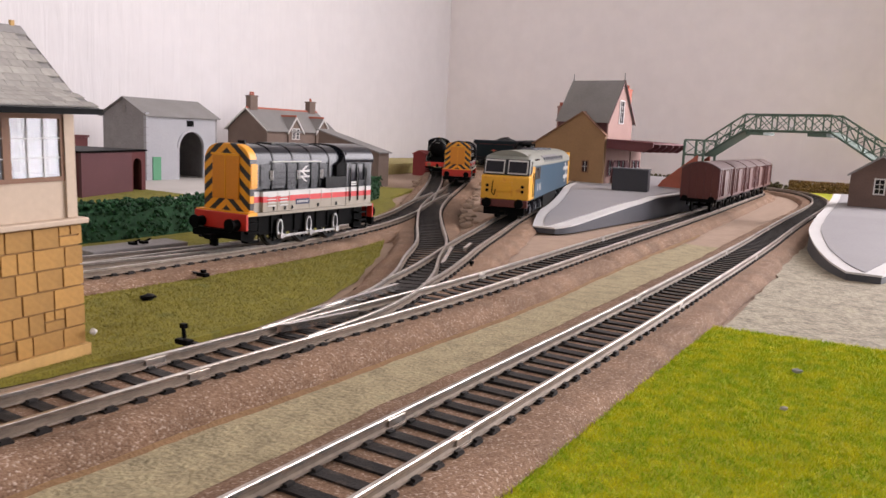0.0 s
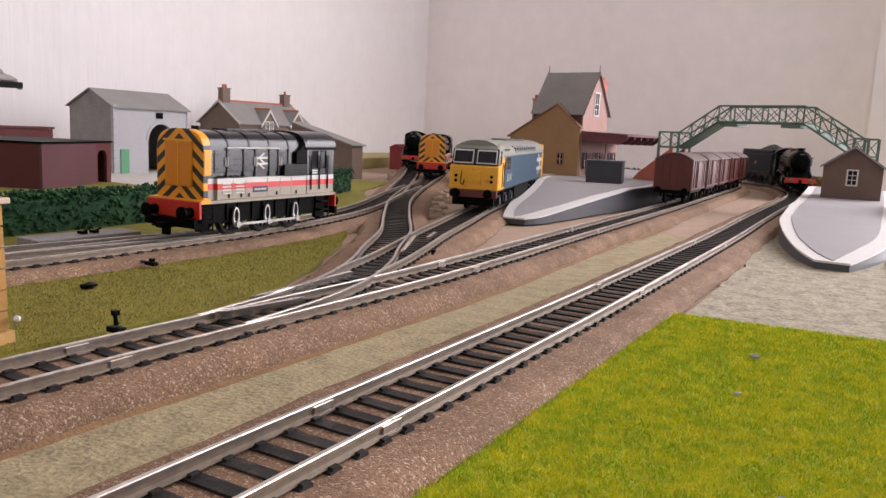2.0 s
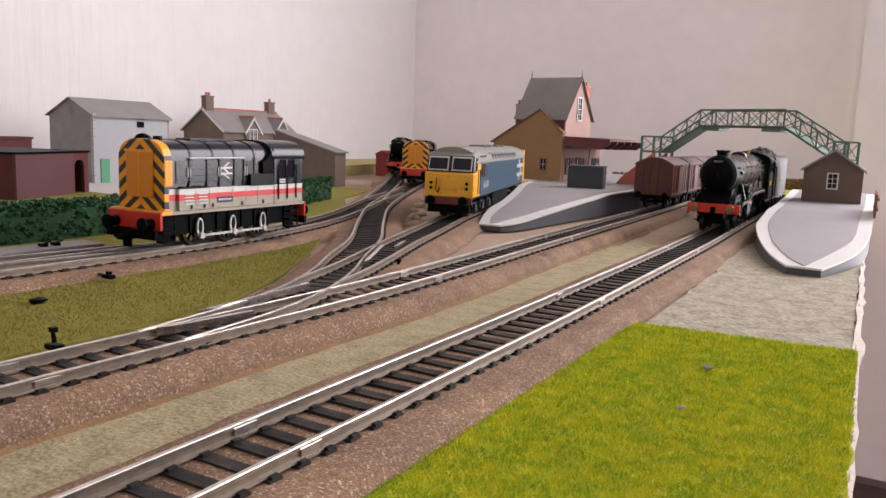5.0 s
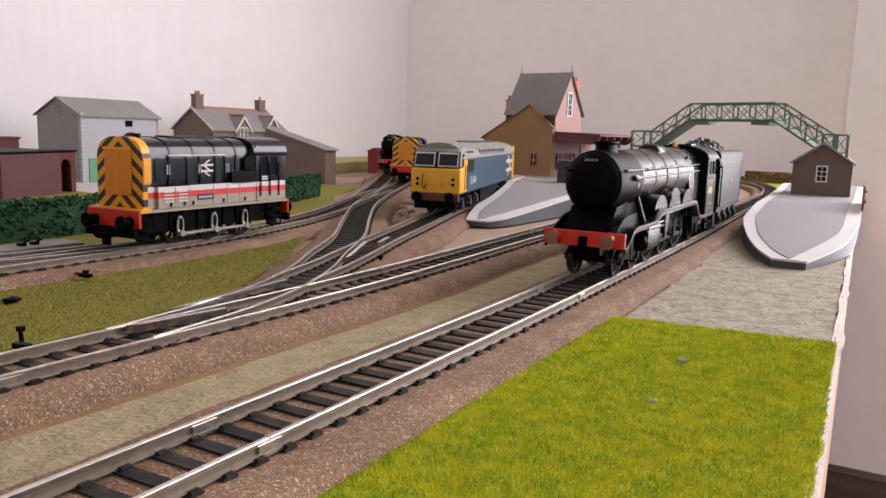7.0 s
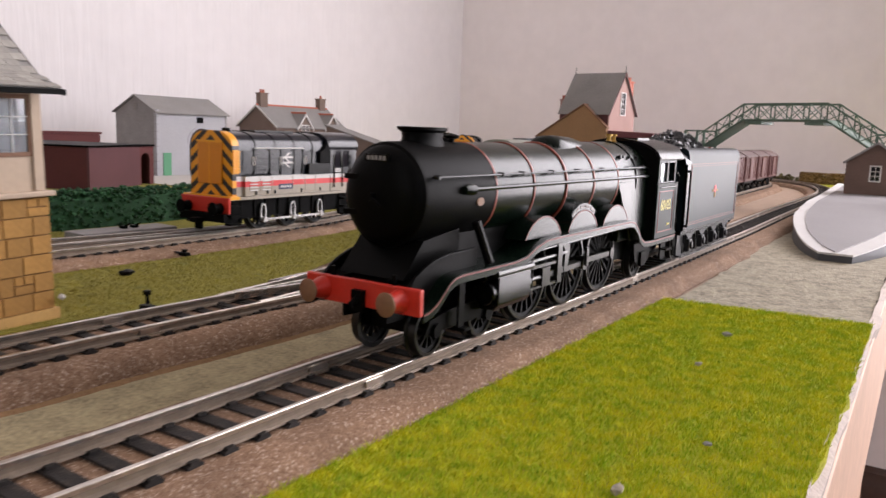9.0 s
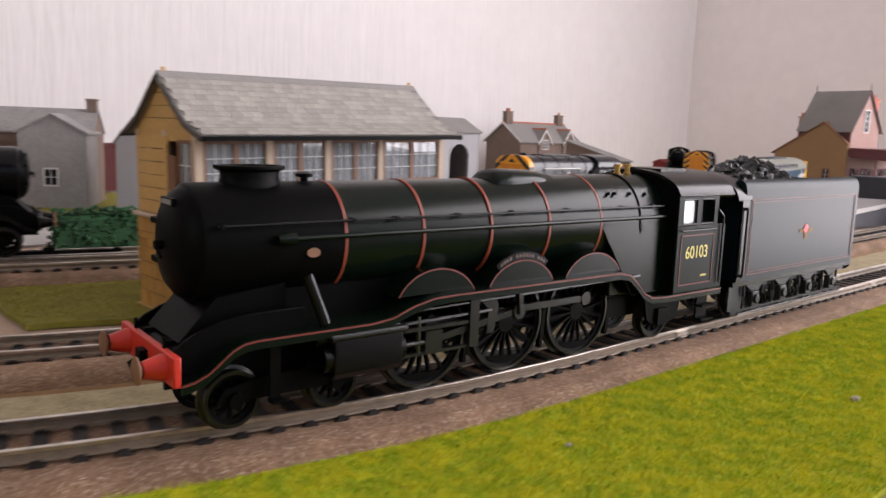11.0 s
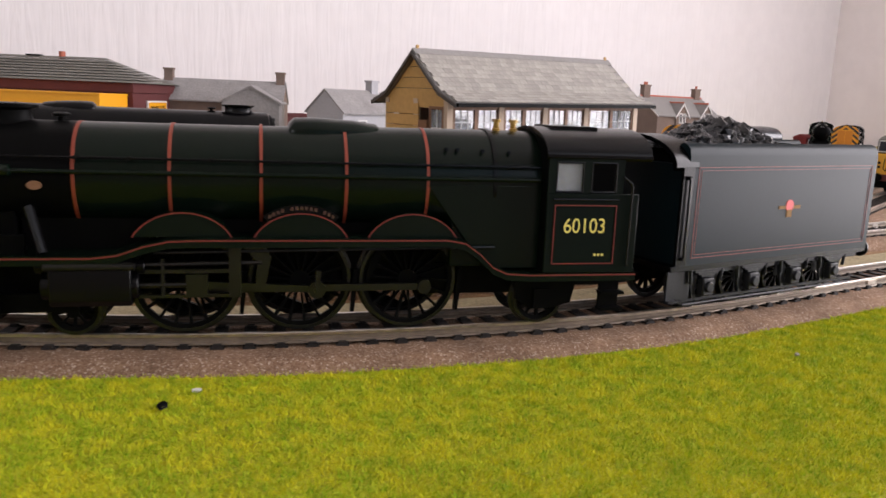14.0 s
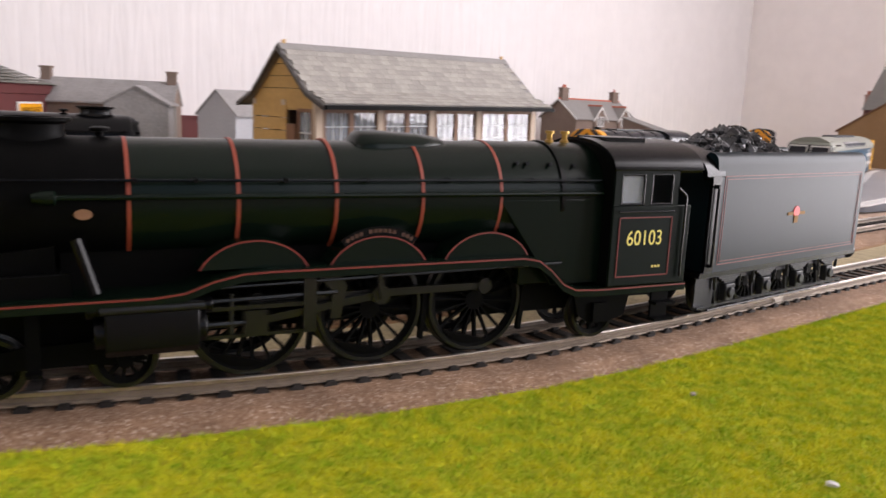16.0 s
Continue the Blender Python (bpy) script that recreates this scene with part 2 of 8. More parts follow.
def turf(name, tones, patch_a, patch_b, scale):
    """Flock grass: each fibre takes a tone of its own, and broad patches lean to one hue or the other."""
    m = bpy.data.materials.new(name)
    m.use_nodes = True
    n, link = m.node_tree.nodes, m.node_tree.links.new
    bs = n["Principled BSDF"]
    ramp = n.new("ShaderNodeValToRGB")
    ramp.color_ramp.interpolation = "CONSTANT"
    for k, (at, c) in enumerate(tones):
        e = ramp.color_ramp.elements[k] if k < 2 else ramp.color_ramp.elements.new(at)
        e.position, e.color = at, (*c, 1)
    link(n.new("ShaderNodeNewGeometry").outputs["Random Per Island"], ramp.inputs[0])
    co = n.new("ShaderNodeTexCoord")
    no = n.new("ShaderNodeTexNoise")
    no.inputs["Scale"].default_value, no.inputs["Detail"].default_value = scale, 5
    link(co.outputs["Object"], no.inputs["Vector"])
    rg = n.new("ShaderNodeMapRange")
    link(no.outputs["Fac"], rg.inputs["Value"])
    rg.inputs["From Min"].default_value, rg.inputs["From Max"].default_value = 0.41, 0.60
    tint = n.new("ShaderNodeMix")
    tint.data_type = "RGBA"
    link(rg.outputs[0], tint.inputs["Factor"])
    tint.inputs[6].default_value, tint.inputs[7].default_value = (*patch_a, 1), (*patch_b, 1)
    mx = n.new("ShaderNodeMix")
    mx.data_type = "RGBA"
    mx.inputs["Factor"].default_value = 0.6
    link(ramp.outputs[0], mx.inputs[6])
    link(tint.outputs[2], mx.inputs[7])
    link(mx.outputs[2], bs.inputs["Base Color"])
    bs.inputs["Roughness"].default_value = 0.75
    bs.inputs["Specular IOR Level"].default_value = 0.2
    return m


M_BLADE = turf("bright_grass_fibre", [(0.0, (0.66, 0.60, 0.02)), (0.30, (0.50, 0.56, 0.018)), (0.55, (0.30, 0.46, 0.016)), (0.75, (0.72, 0.60, 0.05)), (0.89, (0.11, 0.2, 0.01)), (0.975, (0.50, 0.26, 0.025))], (0.24, 0.40, 0.008), (0.66, 0.61, 0.012), 230)
M_BLADE2 = mat("olive_grass_fibre", (0.23, 0.20, 0.022), 0.85, vary=0.35, fine=300, coarse=70, bump=0, island=0.4)
M_ROAD = mat("grey_road_card", (0.34, 0.33, 0.315), 0.85, vary=0.12, fine=800, coarse=30, bump=0.3)
M_YARD = mat("pale_concrete_card", (0.52, 0.49, 0.455), 0.85, vary=0.1, fine=500, coarse=20, bump=0.2)
M_FIELD = mat("far_field_flock", (0.36, 0.30, 0.12), 0.95, vary=0.3, fine=500, coarse=40, bump=0.6)
M_STEEL = mat("nickel_rail", (0.54, 0.50, 0.455), 0.33, 1.0, vary=0.35, fine=400, coarse=90, bump=0.06)
M_WEB = mat("rail_side_tarnished", (0.185, 0.145, 0.11), 0.5, 0.4, vary=0.3, fine=500, coarse=80, bump=0.1)
M_SLEEPER = mat("black_sleeper_plastic", (0.02, 0.017, 0.0155), 0.65, spec=0.25, vary=0.45, fine=1500, coarse=260, bump=0.4, rand=0.35, second=(0.075, 0.055, 0.042), patch=0.04)
M_BLACK = mat("satin_black", (0.002, 0.002, 0.0024), 0.27, vary=0.3, spec=0.2, fine=1200, coarse=150, bump=0.04)
M_MATTBLACK = mat("matt_black", (0.002, 0.002, 0.002), 0.45, vary=0.3, spec=0.05, fine=1200, coarse=150, bump=0.1)
M_GREEN = mat("brunswick_green", (0.0022, 0.006, 0.0033), 0.26, vary=0.12, spec=0.21, fine=900, coarse=80, bump=0.02)
# Engine's green again, with the blue sky sheen tinted into the base colour.
M_TANK = mat("tender_green_sheen", (0.0028, 0.0085, 0.0115), 0.42, vary=0.12, spec=0.14, fine=900, coarse=80, bump=0.03)
M_CABGREEN = mat("cab_side_green", (0.0028, 0.0062, 0.0042), 0.42, vary=0.12, spec=0.11, fine=900, coarse=80, bump=0.03)
M_FRAMEGREY = mat("dusty_frame_black", (0.011, 0.0115, 0.014), 0.42, vary=0.3, spec=0.25, fine=1200, coarse=150, bump=0.08)
M_ORANGE = mat("orange_lining", (0.22, 0.036, 0.016), 0.5, vary=0.15)
M_LINE = mat("red_lining", (0.14, 0.015, 0.01), 0.5, vary=0.15)
M_BEAM = mat("buffer_beam_red", (0.50, 0.024, 0.012), 0.42, vary=0.12, bump=0.03)
M_CREAM = mat("cream_lettering", (0.80, 0.67, 0.16), 0.5, vary=0.05, bump=0)
M_GOLD = mat("brass", (0.42, 0.27, 0.08), 0.38, 1.0, vary=0.2)
# Steel near black, the shade under the running plate put into its colour.
M_SHADESTEEL = mat("shaded_steel", (0.004, 0.0038, 0.003), 0.3, 0.0, vary=0.25)
M_RODS = mat("coupling_rod_steel", (0.66, 0.65, 0.64), 0.25, 0.7, vary=0.12)
M_SILVER = mat("bright_steel", (0.85, 0.82, 0.79), 0.22, 1.0, vary=0.15)
M_COAL = mat("coal", (0.02, 0.02, 0.022), 0.28, vary=0.5, fine=900, coarse=400, bump=0.6, island=0.6)
M_YELLOW = mat("warning_yellow", (0.80, 0.36, 0.012), 0.4, vary=0.06, bump=0.02)
M_ORNG = mat("amber_door", (0.66, 0.235, 0.008), 0.42, vary=0.06, bump=0.02)
M_WASP = stripes("wasp_stripes", (0.78, 0.33, 0.012), (0.02, 0.016, 0.015), 0.0068, 0.42, 0.8)
M_DGREY = mat("dark_grey_paint", (0.007, 0.0085, 0.0135), 0.24, vary=0.12, bump=0.02, spec=0.4)
M_STRIPEW = mat("white_stripe", (0.58, 0.555, 0.53), 0.45, vary=0.05, bump=0)
M_STRIPER = mat("red_stripe", (0.58, 0.028, 0.03), 0.42, vary=0.06, bump=0)
M_BEIGE = mat("beige_solebar", (0.32, 0.275, 0.215), 0.45, vary=0.1, bump=0.03)
M_BLUE = mat("rail_blue", (0.026, 0.072, 0.115), 0.4, vary=0.1, bump=0.02)
M_ROOFGREY = mat("roof_grey_green", (0.22, 0.222, 0.185), 0.5, vary=0.12, bump=0.03)
M_YEL56 = mat("nose_yellow", (0.74, 0.37, 0.02), 0.42, vary=0.1, bump=0.02, coarse=120, second=(0.46, 0.11, 0.012), patch=0.03)
M_CREST = mat("crest_red", (0.6, 0.05, 0.05), 0.5, vary=0.1, bump=0)
M_GLASS = glass("window_glass")
M_DARKGLASS = mat("dark_glazing", (0.018, 0.017, 0.022), 0.06, vary=0.3, bump=0, spec=0.25)
M_SLATE = mat("slate_paper", (0.31, 0.29, 0.26), 0.7, vary=0.16, fine=600, coarse=60, bump=0.2, rand=0.16, second=(0.36, 0.35, 0.22), patch=0.0)
M_SLATE2 = mat("grey_slate_paper", (0.235, 0.222, 0.212), 0.75, vary=0.16, fine=700, coarse=40, bump=0.3)
M_STONEY = mat("golden_stone_card", (0.37, 0.195, 0.046), 0.75, vary=0.16, fine=800, coarse=60, bump=0.25, rand=0.16)
M_JOINT = mat("brown_joint", (0.24, 0.13, 0.042), 0.85, vary=0.2)
M_CREAMP = mat("cream_timber", (0.49, 0.38, 0.28), 0.65, vary=0.08, fine=500, coarse=40, bump=0.1)
M_CREAMD = mat("ochre_boards", (0.50, 0.30, 0.10), 0.7, vary=0.14, fine=500, coarse=40, bump=0.15)
M_ROOFDARK = mat("dark_slate_roof", (0.125, 0.118, 0.098), 0.6, vary=0.2, fine=600, coarse=50, bump=0.3)
M_BARGE = mat("dark_bargeboard", (0.07, 0.06, 0.054), 0.7, vary=0.2)
M_BROWNF = mat("brown_window_frame", (0.19, 0.09, 0.045), 0.6, vary=0.15)
M_WHITE = mat("white_paint", (0.62, 0.60, 0.575), 0.6, vary=0.07, bump=0.05)
M_STONEG = mat("grey_stone_card", (0.27, 0.255, 0.25), 0.8, vary=0.24, fine=600, coarse=80, bump=0.4)
M_STONEL = mat("pale_grey_render", (0.40, 0.395, 0.41), 0.8, vary=0.09, fine=600, coarse=40, bump=0.2)
M_STONEB = mat("brown_grey_stone", (0.175, 0.125, 0.1), 0.85, vary=0.2, fine=600, coarse=60, bump=0.35)
M_BRICK = mat("red_brick_card", (0.095, 0.021, 0.02), 0.8, vary=0.2, fine=900, coarse=60, bump=0.3)
M_BRICKP = mat("faded_brick_card", (0.10, 0.037, 0.04), 0.8, vary=0.16, fine=900, coarse=40, bump=0.25)
M_HUTRED = mat("hut_red_card", (0.26, 0.035, 0.035), 0.75, vary=0.15, bump=0.1)
M_TERRA = mat("terracotta", (0.42, 0.12, 0.075), 0.75, vary=0.15, bump=0.2)
M_PINK = mat("pink_brick_card", (0.34, 0.205, 0.175), 0.75, vary=0.14, fine=900, coarse=60, bump=0.2)
M_TANW = mat("tan_brick_card", (0.29, 0.17, 0.078), 0.8, vary=0.12, fine=900, coarse=50, bump=0.25)
M_MAROON = mat("maroon_plastic", (0.092, 0.019, 0.015), 0.45, vary=0.14, bump=0.05)
M_VANROOF = mat("van_roof_grey", (0.11, 0.07, 0.065), 0.6, vary=0.14, bump=0.08)
M_CANOPY = mat("maroon_canopy", (0.12, 0.03, 0.034), 0.6, vary=0.15, bump=0.05)
M_BRIDGE = mat("bridge_green", (0.09, 0.145, 0.105), 0.55, vary=0.2, bump=0.1)
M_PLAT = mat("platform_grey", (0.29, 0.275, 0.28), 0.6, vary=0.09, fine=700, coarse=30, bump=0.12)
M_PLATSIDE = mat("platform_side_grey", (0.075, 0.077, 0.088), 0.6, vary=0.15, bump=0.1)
M_PLATEDGE = mat("platform_white_edge", (0.62, 0.60, 0.585), 0.6, vary=0.07, bump=0.05)
M_LEAF = mat("hedge_foam", (0.012, 0.06, 0.018), 0.85, vary=0.5, fine=900, coarse=250, bump=0.6, island=0.5)
M_CANYEL = mat("canopy_yellow", (0.80, 0.36, 0.01), 0.45, vary=0.06, bump=0.03)
M_NAVY = mat("navy_board", (0.012, 0.014, 0.055), 0.45, vary=0.1)
M_GREENDOOR = mat("green_door", (0.10, 0.30, 0.16), 0.6, vary=0.1)

# ---- the room ----
def wall(name, x0, x1, y0, y1, z0, z1, material, label):
    bm = bmesh.new()
    quad_box(bm, x0, x1, y0, y1, z0, z1)
    return tagged(solid(name, bm, material), label, "wall", kind="structure")


ZF, ZC = -0.72, 1.68
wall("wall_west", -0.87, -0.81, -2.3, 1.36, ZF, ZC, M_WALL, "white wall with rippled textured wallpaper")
wall("wall_north", -0.81, 0.032, 1.31, 1.37, ZF, ZC, M_WALL_LIT, "off-white textured end wall behind the layout")
wall("wall_north_return", 0.032, 0.16, 1.285, 1.37, ZF, ZC, M_WALL_LIT, "pale wall stepping forward beside the layout")
wall("wall_north_low", 0.16, 1.5, 1.285, 1.37, ZF, -0.30, M_WALL, "pale wall under the window")
wall("wall_north_top", 0.16, 1.5, 1.285, 1.37, 1.30, ZC, M_WALL, "pale wall over the window")
wall("wall_north_side", 1.5, 2.2, 1.285, 1.37, ZF, ZC, M_WALL, "pale wall beside the window")
for tag, x0, x1, z0, z1 in (("a", -0.87, 0.1, ZF, ZC), ("b", 1.5, 2.26, ZF, ZC), ("c", 0.1, 1.5, ZF, 0.5), ("d", 0.1, 1.5, 1.5, ZC)):
    wall("wall_south_" + tag, x0, x1, -2.36, -2.3, z0, z1, M_ROOM, "unseen buff wall, darkened to cut fill, round the back opening")
for tag, y0, y1, z0, z1 in (("a", -2.3, -0.7, ZF, ZC), ("b", 1.1, 1.285, ZF, ZC), ("c", -0.7, 1.1, ZF, 0.5), ("d", -0.7, 1.1, 1.5, ZC)):
    wall("wall_east_" + tag, 2.2, 2.26, y0, y1, z0, z1, M_ROOM, "unseen buff wall, darkened to cut fill, round the side opening")
bm = bmesh.new()
for x0, x1, z0, z1 in ((0.16, 0.20, -0.30, 1.30), (1.46, 1.50, -0.30, 1.30), (0.81, 0.85, -0.26, 1.26), (0.20, 1.46, -0.30, -0.26), (0.20, 1.46, 1.26, 1.30)):
    quad_box(bm, x0, x1, 1.32, 1.36, z0, z1)
tagged(solid("window_1", bm, M_WHITE), "white framed window letting in the daylight", "window", kind="structure")
wall("ceiling", -0.87, 2.26, -2.36, 1.37, ZC, ZC + 0.05, M_CEIL, "plain white painted ceiling")["category"] = "ceiling"
wall("floor", -0.87, 2.26, -2.36, 1.37, ZF - 0.05, ZF, M_FLOOR, "dark brown carpeted floor")["category"] = "floor"
bm = bmesh.new()
prism(bm, [(1.2845, ZF), (1.266, ZF), (1.266, -0.50), (1.272, -0.485), (1.275, -0.468), (1.2845, -0.46)], 0, 0.033, 2.19)
tagged(solid("baseboard", bm, M_SKIRT), "dark-stained wooden skirting with a moulded top", "skirting", kind="structure")

# ---- the layout's board ----
def edge_x(y):
    return 0.0955 - 0.0275 * y


bm = bmesh.new()
prism(bm, [(-0.805, -1.0), (edge_x(-1.0), -1.0), (edge_x(1.28), 1.28), (0.02, 1.3), (-0.805, 1.3)], 2, -0.018, 0.0)
board = tagged(solid("layout_board", bm, M_BOARD), "sand-brown textured baseboard of a model railway", "baseboard", kind="structure")
bm = bmesh.new()
prism(bm, [(edge_x(-1.0) + 0.0003, -1.0), (edge_x(-1.0) + 0.0015, -1.0), (edge_x(1.25) + 0.0015, 1.25), (edge_x(1.25) + 0.0003, 1.25)], 2, -0.075, -0.002)
tagged(solid("board_side_batten", bm, M_PINE, bevel=0.001), "bare pinkish timber batten along the board's edge", "batten", kind="structure")
rng = random.Random(4)
bm = bmesh.new()
top, low = [], []
for i in range(181):
    y = -1.0 + i * 2.2 / 180
    x = edge_x(y)
    out = 0.0012 + 0.0008 * rng.random() ** 3 + (0.0016 * rng.random() ** 3 if 0.14 < y < 0.32 or y < 0.0 else 0)
    top.append((bm.verts.new((x - 0.0012 + 0.001 * rng.random(), y, 0.0018 + 0.0009 * rng.random())), bm.verts.new((x + out, y, 0.0002 + 0.0015 * rng.random())), bm.verts.new((x + out * 0.6, y, -0.0015 - 0.004 * rng.random() ** 2))))
for p, q in zip(top, top[1:]):
    bm.faces.new((p[0], p[1], q[1], q[0]))
    bm.faces.new((p[1], p[2], q[2], q[1]))
tagged(solid("torn_board_edge", bm, M_PLASTER), "torn whitish plaster and paper along the board's edge", "board edge", kind="structure")
for y in (-0.9, 0.1, 1.1):
    bm = bmesh.new()
    for x in (-0.76, 0.02):
        quad_box(bm, x - 0.022, x + 0.022, y - 0.022, y + 0.022, ZF, -0.018)
    quad_box(bm, -0.737, -0.003, y - 0.015, y + 0.015, -0.08, -0.0182)
    tagged(solid("trestle_legs", bm, M_PINE), "bare timber legs under the layout board", "trestle", group="trestles")


def mat_sheet(name, poly, z, material, label, thick=0.0015, cut=0.01, wobble=0.0012, cat="mat"):
    """A cut mat lying on the board, its outline a little uneven."""
    rg = random.Random(name)
    pts = []
    for (x0, y0), (x1, y1) in zip(poly, poly[1:] + poly[:1]):
        n = max(1, int(math.hypot(x1 - x0, y1 - y0) / cut))
        for k in range(n):
            pts.append((x0 + (x1 - x0) * k / n + rg.uniform(-1, 1) * wobble, y0 + (y1 - y0) * k / n + rg.uniform(-1, 1) * wobble))
    bm = bmesh.new()
    prism(bm, pts, 2, z - thick, z)
    return tagged(solid(name, bm, material), label, cat, kind="structure")


def bend(r, *angles):
    """Points on the near-end curve, by degrees turned from the straight."""
    return [(-0.438 + r * math.cos(radians(q)), -0.07 - r * math.sin(radians(q))) for q in angles]


# main line, near track: straight, then curving away at both ends
TRACK_A = bend(0.438, 88, 72, 58, 46, 36, 28, 20, 12, 6) + [(0, -0.07), (0, -0.02), (0, 0.05), (0, 0.12), (-0.001, 0.2), (-0.0035, 0.37), (-0.0075, 0.50), (-0.0105, 0.62), (-0.0125, 0.74), (-0.0175, 0.86), (-0.033, 0.97), (-0.066, 1.075), (-0.125, 1.15), (-0.22, 1.195), (-0.34, 1.21), (-0.75, 1.21)]
TRACK_B = bend(0.3665, 88, 70, 54, 42, 32, 24, 16, 8) + [(-0.0715, -0.07), (-0.0712, -0.01), (-0.070, 0.05), (-0.069, 0.12), (-0.071, 0.2), (-0.0755, 0.3), (-0.081, 0.45), (-0.086, 0.57), (-0.098, 0.8), (-0.108, 0.98), (-0.125, 1.06)]
TRACK_D1 = [(-0.0705, 0.03), (-0.075, 0.07), (-0.085, 0.108), (-0.1, 0.142), (-0.119, 0.176), (-0.148, 0.230), (-0.196, 0.302), (-0.25, 0.387), (-0.307, 0.493), (-0.36, 0.60), (-0.42, 0.72), (-0.5, 0.87), (-0.6, 1.05)]
TRACK_D2 = [(-0.088, 0.115), (-0.098, 0.15), (-0.110, 0.185), (-0.128, 0.235), (-0.148, 0.296), (-0.174, 0.374), (-0.2, 0.46), (-0.25, 0.62), (-0.3, 0.78), (-0.36, 0.98)]
TRACK_C = [(-0.42, -0.52), (-0.30, -0.33), (-0.235, -0.18), (-0.206, -0.06), (-0.1985, 0.03), (-0.1985, 0.12), (-0.2035, 0.19), (-0.213, 0.242), (-0.224, 0.284), (-0.247, 0.345), (-0.292, 0.44), (-0.330, 0.53)]
TRACK_C2 = [(-0.42, -0.43), (-0.30, -0.28), (-0.25, -0.16), (-0.224, -0.04), (-0.213, 0.04), (-0.204, 0.11), (-0.2, 0.15)]
TRACK_E = [(-0.292, 0.44), (-0.35, 0.54), (-0.42, 0.66), (-0.5, 0.79), (-0.58, 0.92), (-0.66, 1.08)]

mat_sheet("grey_green_mat_strip", bend(0.4145, 60, 50, 40, 30, 20, 10, 0) + [(-0.0215, 0.0), (-0.0215, 0.2), (-0.026, 0.40), (-0.052, 0.40), (-0.049, 0.2), (-0.047, 0.05)] + bend(0.390, 0, 10, 20, 30, 40, 50, 60), 0.0012, M_MATBG, "grey-green textured mat between the two tracks", 0.001)
mat_sheet("pale_mat", [(0.024, 0.160), (0.0905, 0.168), (0.083, 0.46), (0.06, 0.70), (0.01, 0.70), (0.012, 0.45), (0.022, 0.30)], 0.0016, M_PALE, "pale worn scenic mat beside the platform ramp", 0.0012)
LAWN = [(0.0222, 0.158), (0.0915, 0.166), (0.0945, 0.05), (0.094, -0.05), (0.1, -0.35), (0.115, -0.75), (-0.3, -0.75)] + bend(0.4602, 84, 72, 60, 50, 42, 35, 28, 22, 17, 12, 8, 4, 0)
mat_sheet("bright_grass_mat", LAWN, 0.0024, M_LAWN, "bright yellow-green grass mat with short fibres", 0.002, wobble=0.0008)
OLIVE = [(-0.104, 0.0), (-0.104, 0.06), (-0.113, 0.10), (-0.135, 0.15), (-0.165, 0.205), (-0.196, 0.252), (-0.192, 0.215), (-0.181, 0.16), (-0.178, 0.1), (-0.179, 0.0), (-0.185, -0.08), (-0.205, -0.17), (-0.135, -0.17), (-0.112, -0.08)]
mat_sheet("olive_grass_mat", OLIVE, 0.0024, M_OLIVE, "dull olive-green grass mat between the tracks", 0.002)
mat_sheet("olive_verge", [(-0.222, 0.14), (-0.222, 0.20), (-0.245, 0.29), (-0.31, 0.425), (-0.37, 0.5), (-0.42, 0.62), (-0.48, 0.6), (-0.40, 0.40), (-0.325, 0.2), (-0.32, -0.1), (-0.26, -0.1), (-0.238, 0.05)], 0.0022, M_OLIVE, "olive grass verge along the hedge", 0.002)
mat_sheet("grey_road", [(-0.322, -0.45), (-0.322, 0.2), (-0.40, 0.42), (-0.48, 0.60), (-0.56, 0.60), (-0.50, 0.40), (-0.455, 0.24), (-0.455, -0.45)], 0.0014, M_ROAD, "grey card road behind the hedge", 0.001, wobble=0.0004, cat="road")
mat_sheet("verge_by_sheds", [(-0.456, -0.1), (-0.456, 0.24), (-0.49, 0.345), (-0.62, 0.345), (-0.62, -0.1)], 0.0022, M_OLIVE, "short grass round the brick sheds", 0.002)
mat_sheet("concrete_yard", [(-0.492, 0.347), (-0.53, 0.43), (-0.58, 0.56), (-0.78, 0.60), (-0.78, 0.347)], 0.0018, M_YARD, "pale concrete yard before the goods shed", 0.0014, wobble=0.0004, cat="yard")
mat_sheet("far_field", [(-0.80, 0.80), (-0.62, 0.80), (-0.68, 1.12), (-0.66, 1.27), (-0.80, 1.27)], 0.016, M_FIELD, "straw-coloured flocked ground by the wall", 0.016, cat="field")
mat_sheet("far_grass", [(0.0, 0.94), (0.058, 0.94), (0.03, 1.25), (-0.02, 1.235), (-0.10, 1.205), (-0.078, 1.13), (-0.036, 1.065), (-0.008, 0.99)], 0.0022, M_LAWN, "yellow-green grass inside the far curve", 0.002)


